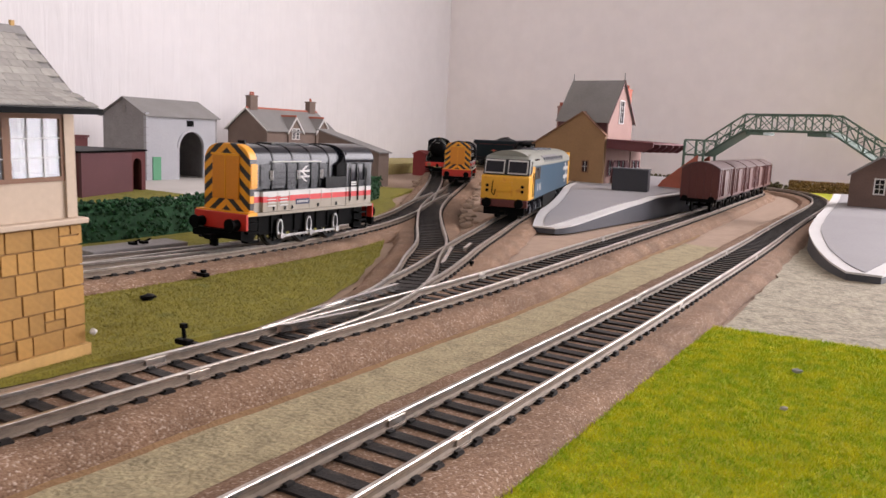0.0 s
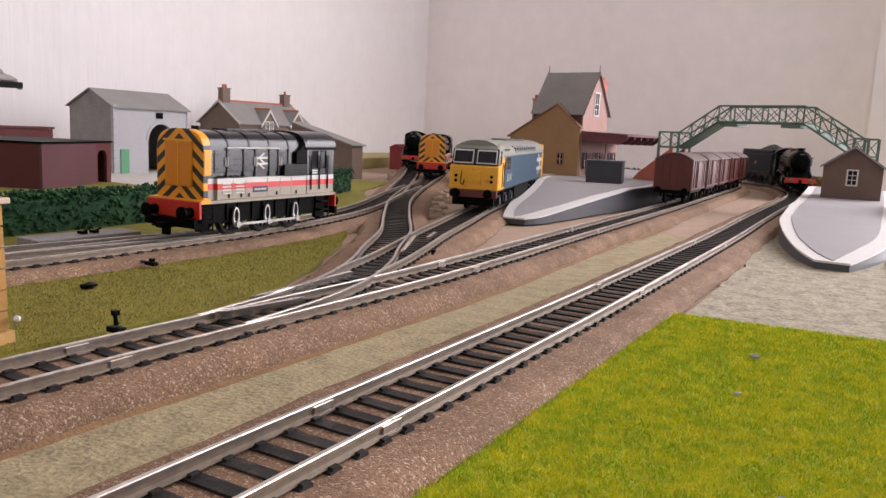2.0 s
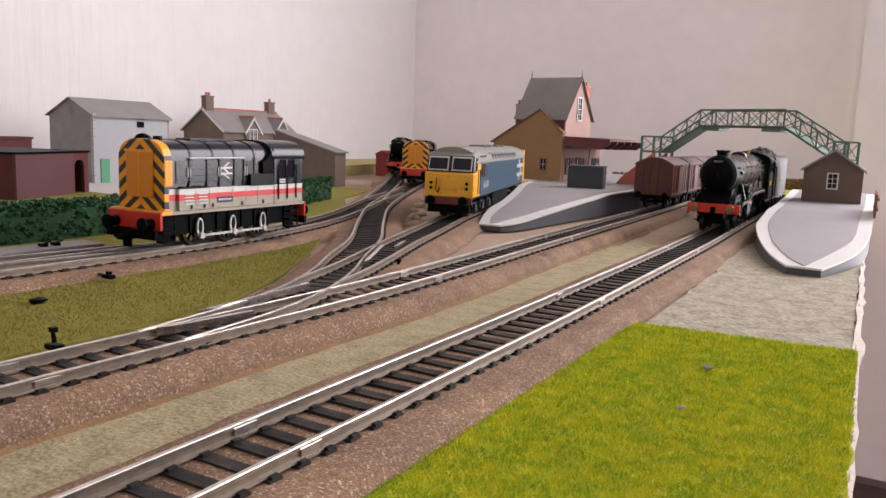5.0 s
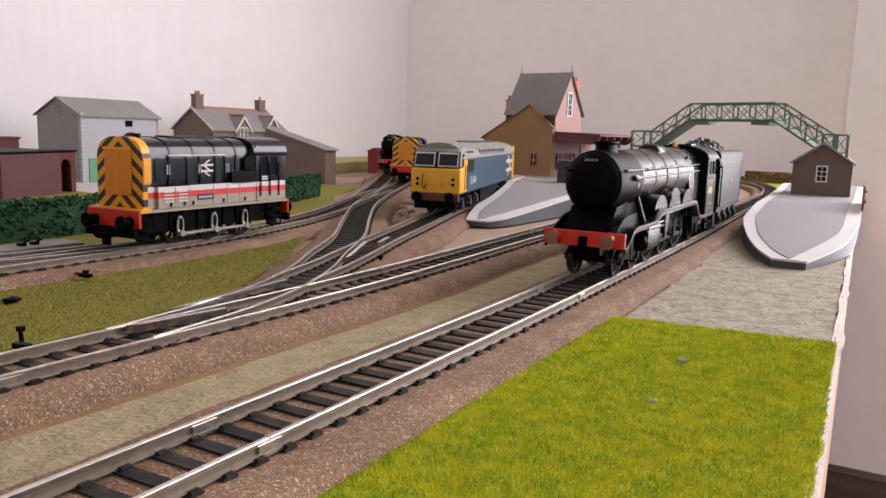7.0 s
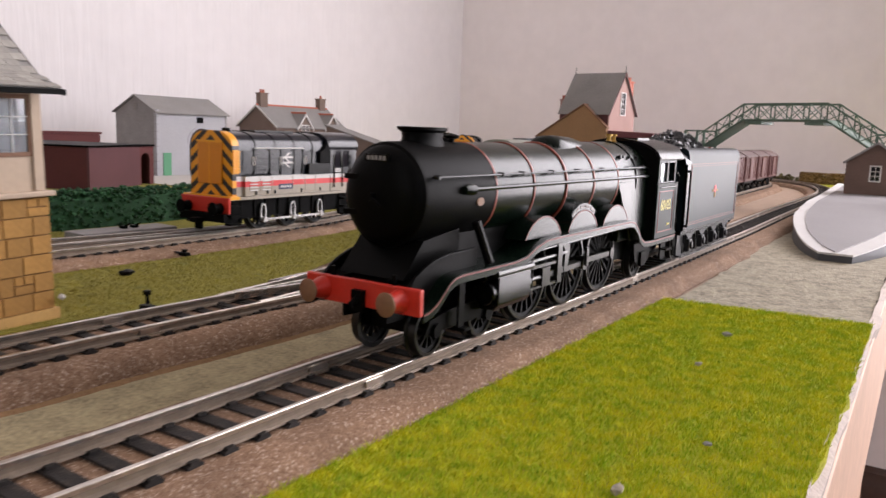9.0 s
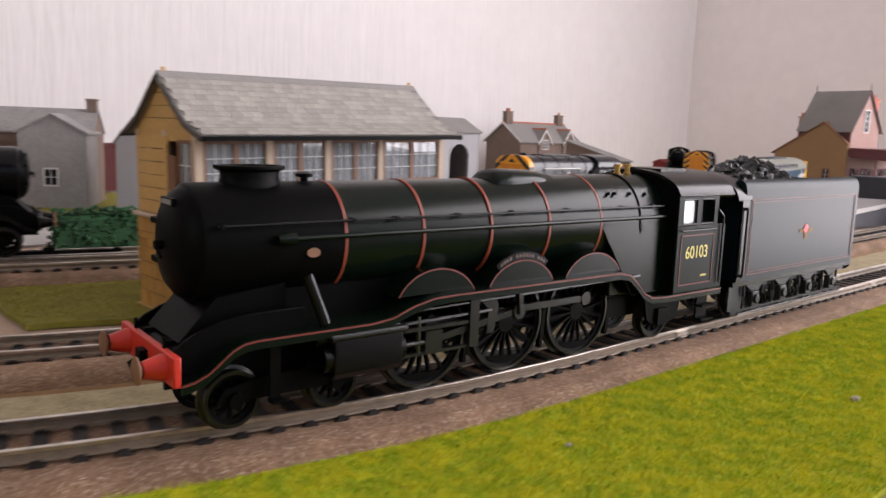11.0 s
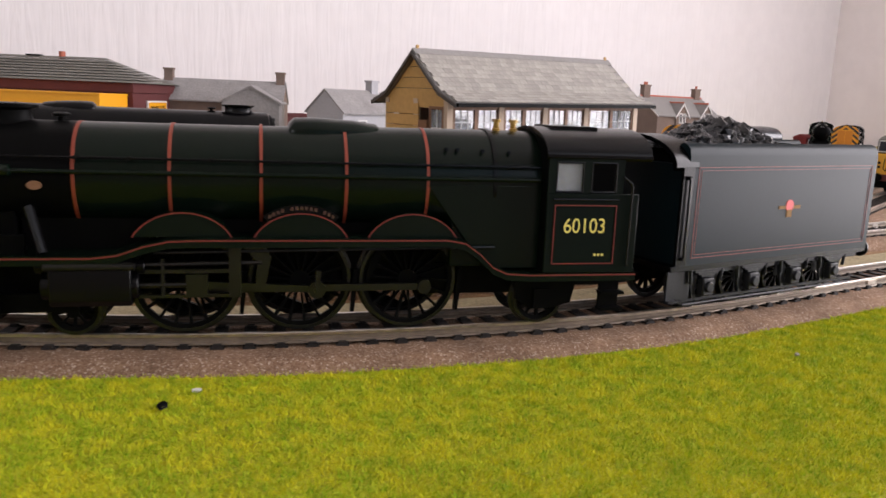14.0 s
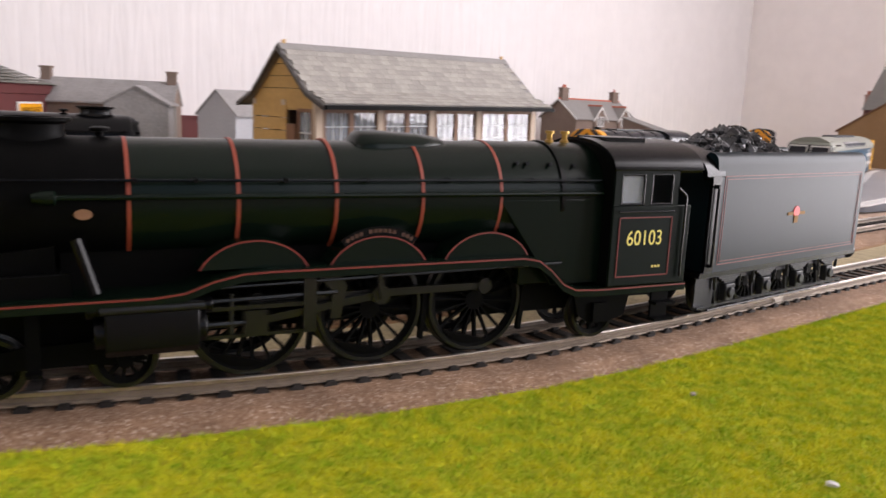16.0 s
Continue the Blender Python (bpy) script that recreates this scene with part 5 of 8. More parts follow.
def brick_station():
    ob = thing("brick_station", pose(-0.50, -0.163, 0.002, 0, 0, -35), "red brick station building, grey hipped roof, yellow canopy", "station building")
    L, D, ze, zr = 0.30, 0.085, 0.0702, 0.0908
    bm = bmesh.new()
    quad_box(bm, -D, 0, -L, 0, 0, ze - 0.008)
    wall_ = part("wall", bm, M_BRICK, ob, "red brick walls")
    bm = bmesh.new()
    quad_box(bm, -D - 0.001, 0.001, -L - 0.001, 0.001, ze - 0.0078, ze)
    part("cornice", bm, M_BRICK, ob, "brick cornice", bevel=0.0004)
    rows = 9
    for i in range(rows):
        f0, f1 = i / rows, (i + 1) / rows
        bm = bmesh.new()
        ins0, ins1 = -0.004 + f0 * 0.0455, -0.004 + f1 * 0.0455
        z0, z1 = ze + f0 * (zr - ze), ze + f1 * (zr - ze)
        lo = [bm.verts.new((x, y, z0)) for x, y in ((-D + ins0, -L + ins0), (-ins0, -L + ins0), (-ins0, -ins0), (-D + ins0, -ins0))]
        hi = [bm.verts.new((x, y, z1 - 0.0006)) for x, y in ((-D + ins1, -L + ins1), (-ins1, -L + ins1), (-ins1, -ins1), (-D + ins1, -ins1))]
        for k in range(4):
            bm.faces.new((lo[k], lo[(k + 1) % 4], hi[(k + 1) % 4], hi[k]))
        bm.faces.new(hi)
        bm.faces.new(lo[::-1])
        part("slate_course", bm, M_ROOFDARK, ob)
    bm = bmesh.new()
    rod(bm, (-D / 2, -0.078, zr - 0.004), (-D / 2, -0.078, zr + 0.0034), 0.0026, seg=10)
    part("chimney_pot", bm, M_TERRA, ob, "short terracotta pot")
    bm = bmesh.new()
    quad_box(bm, -D / 2 - 0.003, -D / 2 + 0.003, -0.108, -0.096, zr - 0.002, zr + 0.0003)
    part("roof_vent", bm, M_MATTBLACK, ob)
    # canopy on the front with a toothed edge
    bm = bmesh.new()
    quad_box(bm, 0.001, 0.0490, -L + 0.01, -0.0032, 0.0600, 0.0614)
    quad_box(bm, 0.0472, 0.0482, -L + 0.01, -0.004, 0.0512, 0.0600)
    quad_box(bm, 0.0012, 0.0470, -0.0050, -0.0040, 0.0512, 0.0600)
    n = 110
    for i in range(n):
        y = -L + 0.012 + i * (L - 0.018) / n
        prism(bm, [(y, 0.0512), (y + 0.0022, 0.0512), (y + 0.0011, 0.0499)], 0, 0.0472, 0.0482)
    for i in range(17):
        x = 0.003 + i * 0.0026
        prism(bm, [(x, 0.0512), (x + 0.0022, 0.0512), (x + 0.0011, 0.0499)], 1, -0.0050, -0.0040)
    part("canopy", bm, M_CANYEL, ob, "bright yellow canopy with a toothed valance")
    # sign
    bm = bmesh.new()
    quad_box(bm, -0.066, -0.025, 0.0002, 0.0012, 0.0375, 0.0565)
    sg = part("sign", bm, M_WHITE, ob, "yellow and white station name sign")
    bm = bmesh.new()
    quad_box(bm, -0.0635, -0.0275, 0.0013, 0.0018, 0.0395, 0.0550)
    part("sign_face", bm, M_CANYEL, sg, "yellow face")
    words("lettering", "MARGATE", 0.0066, M_MATTBLACK, sg, pose(-0.0455, 0.0019, 0.0498, 90, 0, 180), 0.0001, "dark lettering")


brick_station()

# ---- platforms, station, footbridge ----
def platform(name, outline, y_low, y_high, z_low, z_high, label, edge, inner):
    """A ramped platform: outline in plan, its top rising from z_low at y_low to z_high at y_high; white edging, grey centre."""
    def zt(y):
        return z_low + (z_high - z_low) * min(1, max(0, (y - y_low) / (y_high - y_low)))
    ob = thing(name, Matrix.Identity(4), label, "platform", "platforms")
    def slab(poly, lift, bottom, nm, material, lab):
        pts = []
        for (x0, y0), (x1, y1) in zip(poly, poly[1:] + poly[:1]):
            n = max(1, int(math.hypot(x1 - x0, y1 - y0) / 0.012))
            pts += [(x0 + (x1 - x0) * k / n, y0 + (y1 - y0) * k / n) for k in range(n)]
        bm = bmesh.new()
        hi = [bm.verts.new((x, y, zt(y) + lift)) for x, y in pts]
        lo = [bm.verts.new((x, y, (zt(y) + lift - bottom) if bottom else 0.0012)) for x, y in pts]
        bm.faces.new(hi)
        bm.faces.new(lo[::-1])
        for i in range(len(pts)):
            j = (i + 1) % len(pts)
            bm.faces.new((lo[i], lo[j], hi[j], hi[i]))
        bmesh.ops.triangulate(bm, faces=[f for f in bm.faces if len(f.verts) > 4])
        return part(nm, bm, material, ob, lab)
    cx = sum(p[0] for p in outline) / len(outline)
    cy = sum(p[1] for p in outline) / len(outline)
    # Wall coloured darker than the top, holding the shadow below the edging.
    slab([(cx + (x - cx) * 0.985, cy + (y - cy) * 0.99) for x, y in outline], -0.0012, 0, "wall", M_PLATSIDE, "grey platform wall, darkened for the shadow under its edge")
    slab(outline, 0.0, 0.0011, "edging", M_PLATEDGE, "white platform edging")
    slab(inner, 0.0005, 0.0012, "surface", M_PLAT, "smooth grey platform surface")
    return ob, zt


def rounded(knots, back):
    """A smooth outline through the knots, closed by straight back corners."""
    pts, _ = catmull(knots, 0.008)
    return [tuple(p) for p in pts] + back


P2 = rounded([(0.004, 0.74), (0.0136, 0.5791), (0.0165, 0.4995), (0.0183, 0.4519), (0.0213, 0.4284), (0.0276, 0.3955), (0.0351, 0.3656), (0.0432, 0.3402), (0.0523, 0.3201)], []) + rounded([(0.0691, 0.3195), (0.0758, 0.3428), (0.0821, 0.3711), (0.0849, 0.4001), (0.0862, 0.4405), (0.0863, 0.4706), (0.0840, 0.62)], [(0.078, 0.86), (-0.004, 0.86)])
P2I = rounded([(0.012, 0.74), (0.0209, 0.5723), (0.0238, 0.4886), (0.0252, 0.4559), (0.0293, 0.4257), (0.0367, 0.3861), (0.0437, 0.3614), (0.0521, 0.3371), (0.0606, 0.3219)], []) + rounded([(0.0612, 0.3225), (0.0692, 0.3585), (0.0768, 0.3998), (0.0786, 0.4358), (0.0782, 0.4659), (0.0765, 0.62)], [(0.071, 0.855), (0.004, 0.855)])
platform("platform_ramp_end", P2, 0.285, 0.52, 0.0040, 0.0205, "grey platform with ramped white-edged end by the board edge", 0, P2I)
P1 = rounded([(-0.283, 0.80), (-0.236, 0.63), (-0.205, 0.54), (-0.1844, 0.4694), (-0.1763, 0.4338), (-0.1629, 0.3967), (-0.1515, 0.3687)], []) + rounded([(-0.1352, 0.3702), (-0.1290, 0.3859), (-0.1262, 0.4302), (-0.1235, 0.4864), (-0.1205, 0.5324), (-0.118, 0.62), (-0.119, 0.80)], [(-0.13, 1.0), (-0.33, 1.0)])
P1I = rounded([(-0.276, 0.80), (-0.229, 0.63), (-0.197, 0.54), (-0.1775, 0.4753), (-0.1673, 0.4355), (-0.1564, 0.4002), (-0.1443, 0.3726)], []) + rounded([(-0.1410, 0.3765), (-0.1380, 0.4047), (-0.1354, 0.4520), (-0.1325, 0.5036), (-0.1285, 0.54), (-0.126, 0.62), (-0.127, 0.80)], [(-0.137, 0.99), (-0.322, 0.99)])
platform("island_platform", P1, 0.35, 0.56, 0.0045, 0.0205, "long grey island platform with ramped white-edged end", 0, P1I)
kiosk = thing("platform_kiosk", pose(-0.163, 0.615, 0.021, 0, 0, 12), "small dark grey block standing on the platform", "kiosk")
bm = bmesh.new()
quad_box(bm, -0.017, 0.017, -0.012, 0.012, 0, 0.0205)
part("body", bm, mat("charcoal_block", (0.035, 0.034, 0.04), 0.6, vary=0.15), kiosk, bevel=0.0004)
bm = bmesh.new()
quad_box(bm, -0.0176, 0.0176, -0.0126, 0.0126, 0.0206, 0.0216)
part("top", bm, M_PLATSIDE, kiosk)

# -- platform hut --
hut = thing("platform_hut", pose(0.0495, 0.640, 0.0212, 0, 0, 2), "small brown brick platform hut with slate gable roof", "hut")
bm = bmesh.new()
prism(bm, [(-0.0232, 0), (0.0232, 0), (0.0232, 0.0285), (0, 0.044), (-0.0232, 0.0285)], 1, 0, 0.052)
part("wall", bm, mat("brown_brick_hut", (0.15, 0.095, 0.075), 0.8, vary=0.2, fine=900, coarse=60, bump=0.3), hut, "brown brick walls")
bm = bmesh.new()
gable_roof(bm, -0.0232, 0.0232, 0, 0.052, 0.0292, 0.0457, 0.0014, 0.0022, 0.003)
part("roof", bm, M_SLATE2, hut, "grey slate roof")
bm = bmesh.new()
for s in (-1, 1):
    prism(bm, [(0, 0.0462), (s * 0.0256, 0.0280), (s * 0.0256, 0.0262), (0, 0.0440)], 1, -0.0040, -0.0031)
part("bargeboard", bm, M_STONEG, hut, "pale bargeboards")
sash(hut, "y", -0.0034, 0.0034, 0.0125, 0.0245, -0.0002, M_WHITE, M_WHITE, M_DARKGLASS, 2, 3, sign=-1)
fence = thing("platform_fence", pose(0.0865, 0.50, 0.0205, 0, 0, 1.5), "brown plastic fence panel at the platform back", "fence")
for i in range(10):
    bm = bmesh.new()
    quad_box(bm, -0.0007, 0.0007, i * 0.008, i * 0.008 + 0.0065, 0.0, 0.0165)
    part("board", bm, M_BROWNF, fence)
bm = bmesh.new()
quad_box(bm, 0.0007, 0.0018, 0, 0.08, 0.005, 0.007)
quad_box(bm, 0.0007, 0.0018, 0, 0.08, 0.012, 0.014)
part("rail", bm, M_BROWNF, fence)
fh = thing("far_hedge", pose(-0.10, 1.215, 0.0, 0, 0, 14), "low flat-topped brown scrub hedge along the far curve", "hedge")
rg = random.Random(8)
clump_cloud("foliage", [(rg.uniform(0.0, 0.125), rg.uniform(-0.006, 0.006), rg.uniform(0.0, 0.0195), rg.uniform(0.0011, 0.0021)) for i in range(2600)], mat("brown_scrub", (0.17, 0.10, 0.035), 0.9, vary=0.3, bump=0.5, island=0.35), fh, 3)
fh2 = thing("far_hedge", pose(-0.30, 1.255, 0.0), "low olive scrub along the foot of the wall", "hedge")
clump_cloud("foliage", [(rg.uniform(-0.2, 0.25), rg.uniform(-0.006, 0.006), rg.uniform(0.0, 0.012), rg.uniform(0.002, 0.004)) for i in range(500)], mat("olive_scrub", (0.085, 0.075, 0.03), 0.9, vary=0.3, bump=0.5, island=0.35), fh2, 4)


# -- station building --
def station():
    """Origin at the tall block's front corner on the platform side; +x looks over the platform."""
    ob = thing("station_building", pose(-0.2218, 0.70, 0.0210, 0, 0, -7), "tall pink and tan brick station with slate roofs and canopy", "station building")
    L, D, ze, zr = 0.064, 0.030, 0.0725, 0.1155
    bm = bmesh.new()
    prism(bm, [(0, 0), (2 * D, 0), (2 * D, ze), (D, zr - 0.001), (0, ze)], 0, -L, -0.0015)
    part("tall_block", bm, M_BRICKP, ob, "brown brick tall block")
    bm = bmesh.new()
    prism(bm, [(0.0002, 0), (2 * D - 0.0002, 0), (2 * D - 0.0002, ze), (D, zr - 0.001), (0.0002, ze)], 0, -0.0014, 0)
    gable = part("pink_gable", bm, M_PINK, ob, "pink brick gable wall")
    k = (zr - ze) / D
    for s in (-1, 1):
        bm = bmesh.new()
        prism(bm, [(D, zr), (D + s * (D + 0.003), ze - 0.003 * k), (D + s * (D + 0.003), ze - 0.003 * k - 0.0014), (D, zr - 0.0016)], 0, -L - 0.0015, 0.0018)
        part("roof_slope", bm, M_SLATE2, ob, "steep grey slate roof")
        bm = bmesh.new()
        prism(bm, [(D, zr + 0.0003), (D + s * (D + 0.0034), ze - 0.0034 * k), (D + s * (D + 0.0034), ze - 0.0034 * k - 0.0016), (D, zr - 0.0015)], 0, 0.0019, 0.0026)
        part("bargeboard", bm, M_MAROON, ob, "dark bargeboard")
    for x in (-L, 0.001):
        bm = bmesh.new()
        rod(bm, (x, D, zr - 0.001), (x, D, zr + 0.008), 0.0005, 0.0002, 6)
        part("finial", bm, M_MATTBLACK, ob)
    sash(ob, "x", D - 0.0045, D + 0.0045, 0.068, 0.092, 0.0003, M_WHITE, M_WHITE, M_DARKGLASS, 2, 4)
    chimney(ob, -L - 0.014, D, 0.03, 0.090, 0.006, 0.009, 2, M_PINK, M_TERRA)
    chimney(ob, -0.005, 2 * D - 0.010, 0.05, 0.1115, 0.007, 0.012, 2, M_TERRA, M_TERRA)
    # tan gabled wing flush before it
    bm = bmesh.new()
    prism(bm, [(-0.090, 0), (-0.0005, 0), (-0.0005, 0.053), (-0.030, 0.0775), (-0.090, 0.0415)], 1, -0.005, -0.0003)
    part("front_wing", bm, M_TANW, ob, "tan brick gabled wing")
    bm = bmesh.new()
    prism(bm, [(-0.090, 0), (-L - 0.0005, 0), (-L - 0.0005, 0.055), (-0.090, 0.0415)], 1, -0.0002, 0.05)
    part("wing_side", bm, M_TANW, ob)
    for name, p, q in (("wing_roof", (-0.030, 0.0775), (-0.0935, 0.0395)), ("wing_roof", (-0.030, 0.0775), (0.0015, 0.0515))):
        bm = bmesh.new()
        prism(bm, [(p[0], p[1] + 0.0016), (q[0], q[1] + 0.0016), q, p], 1, -0.0065, -0.0004 if q[0] > -0.05 else 0.05)
        part(name, bm, M_BROWNF, ob, "thin dark brown roof edge")
    sash(ob, "y", -0.0255, -0.0195, 0.012, 0.0235, -0.0052, M_BROWNF, M_WHITE, M_DARKGLASS, 2, 2, sign=-1)
    # pink single-storey range with canopy on the platform side
    bm = bmesh.new()
    quad_box(bm, -0.0012, 0.0012, 2 * D + 0.0002, 0.088, 0, 0.046)
    part("platform_range", bm, M_PINK, ob, "pink brick platform range")
    for i, y in enumerate((0.008, 0.020, 0.030, 0.041, 0.051, 0.069, 0.080)):
        if i in (1, 4):
            bm = bmesh.new()
            prism(bm, [(y - 0.0045, 0), (y + 0.0045, 0), (y + 0.0045, 0.022), (y, 0.026), (y - 0.0045, 0.022)], 0, 0.0013, 0.002)
            part("door", bm, M_CANOPY, ob, "dark red panelled door")
        else:
            sash(ob, "x", y - 0.0032, y + 0.0032, 0.009, 0.025, 0.0014, M_CANOPY, M_WHITE, M_DARKGLASS, 2, 2)
    bm = bmesh.new()
    prism(bm, [(0.0016, 0.0475), (0.0016, 0.0495), (0.056, 0.0475), (0.056, 0.0455)], 1, -0.004, 0.088)
    can = part("canopy", bm, M_CANOPY, ob, "maroon platform canopy")
    for i in range(6):
        y = -0.003 + i * 0.0178
        bm = bmesh.new()
        prism(bm, [(0.0016, 0.0474), (0.0555, 0.0454), (0.0555, 0.0425), (0.046, 0.0365), (0.0016, 0.0395)], 1, y, y + 0.0016)
        part("canopy_bracket", bm, M_CANOPY, can)


station()


# -- footbridge --
def footbridge():
    ob = thing("footbridge", Matrix.Identity(4), "green lattice girder footbridge with stairs", "footbridge")
    A, B = Vector((-0.074, 0.705, 0.0855)), Vector((0.007, 0.6745, 0.0855))
    u = (B - A).normalized()
    v = Vector((-u.y, u.x, 0))
    H = 0.0155
    def truss(p, q, n, nm, up=Vector((0, 0, 1))):
        for s in (-1, 1):
            off = v * s * 0.0105
            bm = bmesh.new()
            sweep(bm, [p + off, q + off], 0.0009, 6)
            sweep(bm, [p + off + up * H, q + off + up * H], 0.0009, 6)
            for i in range(n + 1):
                a = p + (q - p) * (i / n) + off
                sweep(bm, [a, a + up * H], 0.0008, 5)
                if i < n:
                    b = p + (q - p) * ((i + 1) / n) + off
                    sweep(bm, [a, b + up * H], 0.0005, 4)
                    sweep(bm, [b, a + up * H], 0.0005, 4)
            part("girder", bm, M_BRIDGE, ob)
        bm = bmesh.new()
        d = q - p
        for s in (0,):
            vs = [bm.verts.new(p + v * 0.0105), bm.verts.new(q + v * 0.0105), bm.verts.new(q - v * 0.0105), bm.verts.new(p - v * 0.0105)]
            lo = [bm.verts.new(x.co - Vector((0, 0, 0.0012))) for x in vs]
            bm.faces.new(vs)
            bm.faces.new(lo[::-1])
            for i in range(4):
                bm.faces.new((vs[i], vs[(i + 1) % 4], lo[(i + 1) % 4], lo[i]))
        part(nm, bm, M_BRIDGE, ob)
    truss(A, B, 5, "deck")
    LA, LB = A - u * 0.044 + Vector((0, 0, -0.0275)), B + u * 0.047 + Vector((0, 0, -0.0275))
    truss(LA, A, 3, "stair_flight")
    truss(B, LB, 3, "stair_flight")
    for p, d in ((LA, -u), (LB, u)):
        w = 0.024 if d.x < 0 else 0.012
        truss(p, p + d * w, 1, "landing")
        for k in (0.0, w):
            for s in (-1, 1):
                bm = bmesh.new()
                b = p + d * k + v * s * 0.0105
                quad_box(bm, b.x - 0.0012, b.x + 0.0012, b.y - 0.0012, b.y + 0.0012, 0.0208, p.z + H)
                part("post", bm, M_BRIDGE, ob)
    for p in (A + u * 0.012, B - u * 0.012):
        bm = bmesh.new()
        q = p - Vector((0, 0, 0.003))
        quad_box(bm, -0.009, 0.009, -0.0105, 0.0105, -0.0015, 0.0015, Matrix.Translation(q) @ Matrix.Rotation(math.atan2(u.y, u.x), 4, "Z"))
        part("bearing", bm, M_BRIDGE, ob)
    # lower flight behind the left landing, brick-red cheek
    bm = bmesh.new()
    m = Matrix.Translation(LA - u * 0.018) @ Matrix.Rotation(math.atan2(u.y, u.x), 4, "Z")
    prism(bm, [(0.012, 0.0), (0.012, -0.037), (-0.036, -0.037), (-0.03, -0.030)], 1, -0.012, -0.0105, m)
    prism(bm, [(0.012, 0.0), (0.012, -0.037), (-0.036, -0.037), (-0.03, -0.030)], 1, 0.0105, 0.012, m)
    part("stair_cheek", bm, M_TERRA, ob, "brick-red stair side")


footbridge()


# -- vans --
def van_wheel(parent, x, y, r):
    bm = bmesh.new()
    lathe(bm, [(-0.0012, r * 1.12), (-0.0008, r * 1.12), (-0.0006, r), (0.0012, r * 0.985), (0.0012, r * 0.8), (0.0006, r * 0.78), (0.0006, r * 0.3), (0.0014, r * 0.28)] if x > 0 else [(0.0012, r * 1.12), (0.0008, r * 1.12), (0.0006, r), (-0.0012, r * 0.985), (-0.0012, r * 0.8), (-0.0006, r * 0.78), (-0.0006, r * 0.3), (-0.0014, r * 0.28)], (x, y, r), 0, 20)
    return part("wheel", bm, M_MATTBLACK, parent)


def van():
    ob = thing("goods_van", Matrix.Identity(4), "maroon four-wheel goods van with grey curved roof", "wagon", "goods vans")
    W, L, z0, z1 = 0.0158, 0.036, 0.0125, 0.039
    def arc(w, zc, rise, n=10):
        return [(w * (1 - 2 * k / n), zc + rise * (1 - (1 - 2 * k / n) ** 2)) for k in range(n + 1)]
    bm = bmesh.new()
    prism(bm, [(-W, z0), (W, z0), *arc(W, z1, 0.0055)], 1, -L, L)
    part("body", bm, M_MAROON, ob, "maroon van body", bevel=0.0003)
    bm = bmesh.new()
    top = arc(W + 0.0009, z1 + 0.0004, 0.006)
    prism(bm, top + [(x, z - 0.0009) for x, z in top[::-1]], 1, -L - 0.0006, L + 0.0006)
    part("roof", bm, M_VANROOF, ob, "weathered grey roof")
    for s in (-1, 1):
        for k in range(8):
            y = -L + 0.001 + k * (2 * L - 0.002) / 7
            bm = bmesh.new()
            quad_box(bm, s * W - 0.0007, s * W + 0.0007, y - 0.0006, y + 0.0006, z0 + 0.0022, z1)
            part("side_batten", bm, M_MAROON, ob)
        bm = bmesh.new()
        quad_box(bm, s * W - 0.0005, s * W + 0.0005, -L, L, z0, z0 + 0.0022)
        part("side_rail", bm, M_MAROON, ob)
        bm = bmesh.new()
        for y in (-0.005, 0.005):
            quad_box(bm, s * W - 0.0003, s * W + 0.001, y - 0.0048, y + 0.0048, z0 + 0.002, z1 - 0.002)
        part("door", bm, M_MAROON, ob, "double doors")
        bm = bmesh.new()
        quad_box(bm, s * 0.0122 - 0.0008, s * 0.0122 + 0.0008, -L, L, 0.0095, 0.0124)
        for y in (-0.021, 0.021):
            prism(bm, [(y - 0.004, 0.0096), (y + 0.004, 0.0096), (y + 0.0015, 0.005), (y - 0.0015, 0.005)], 0, s * 0.0122 - 0.0006, s * 0.0122 + 0.0006)
        part("solebar", bm, M_MATTBLACK, ob, "black solebar and axleguards")
        for y in (-0.021, 0.021):
            van_wheel(ob, s * 0.0083, y, 0.0062)
    for e in (-1, 1):
        bm = bmesh.new()
        for x in (-0.0095, -0.0032, 0.0032, 0.0095):
            quad_box(bm, x - 0.0006, x + 0.0006, e * L - 0.0006, e * L + 0.0006, z0, z1 + 0.0025)
        quad_box(bm, -0.005, 0.005, e * L - 0.0005, e * L + 0.0008, z1 + 0.0005, z1 + 0.003)
        part("end_framing", bm, M_MAROON, ob)
        bm = bmesh.new()
        quad_box(bm, -0.0155, 0.0155, e * L - 0.0008, e * L + 0.0008, 0.0095, 0.0124)
        part("buffer_beam", bm, M_MATTBLACK, ob)
        for x in (-0.0114, 0.0114):
            bm = bmesh.new()
            rod(bm, (x, e * L, 0.0125), (x, e * (L + 0.0035), 0.0125), 0.0012, seg=10)
            rod(bm, (x, e * (L + 0.0035), 0.0125), (x, e * (L + 0.0042), 0.0125), 0.0028, seg=14)
            part("buffer", bm, M_MATTBLACK, ob)
    bm = bmesh.new()
    for y in (-0.021, 0.021):
        rod(bm, (-0.0085, y, 0.0062), (0.0085, y, 0.0062), 0.001, seg=8)
    quad_box(bm, -0.009, 0.009, -L, L, 0.0102, 0.0126)
    part("underframe", bm, M_MATTBLACK, ob)
    return ob


def on_track(path, s_arr, s):
    x, y = np.interp(s, s_arr, path[:, 0]), np.interp(s, s_arr, path[:, 1])
    return np.array((x, y))


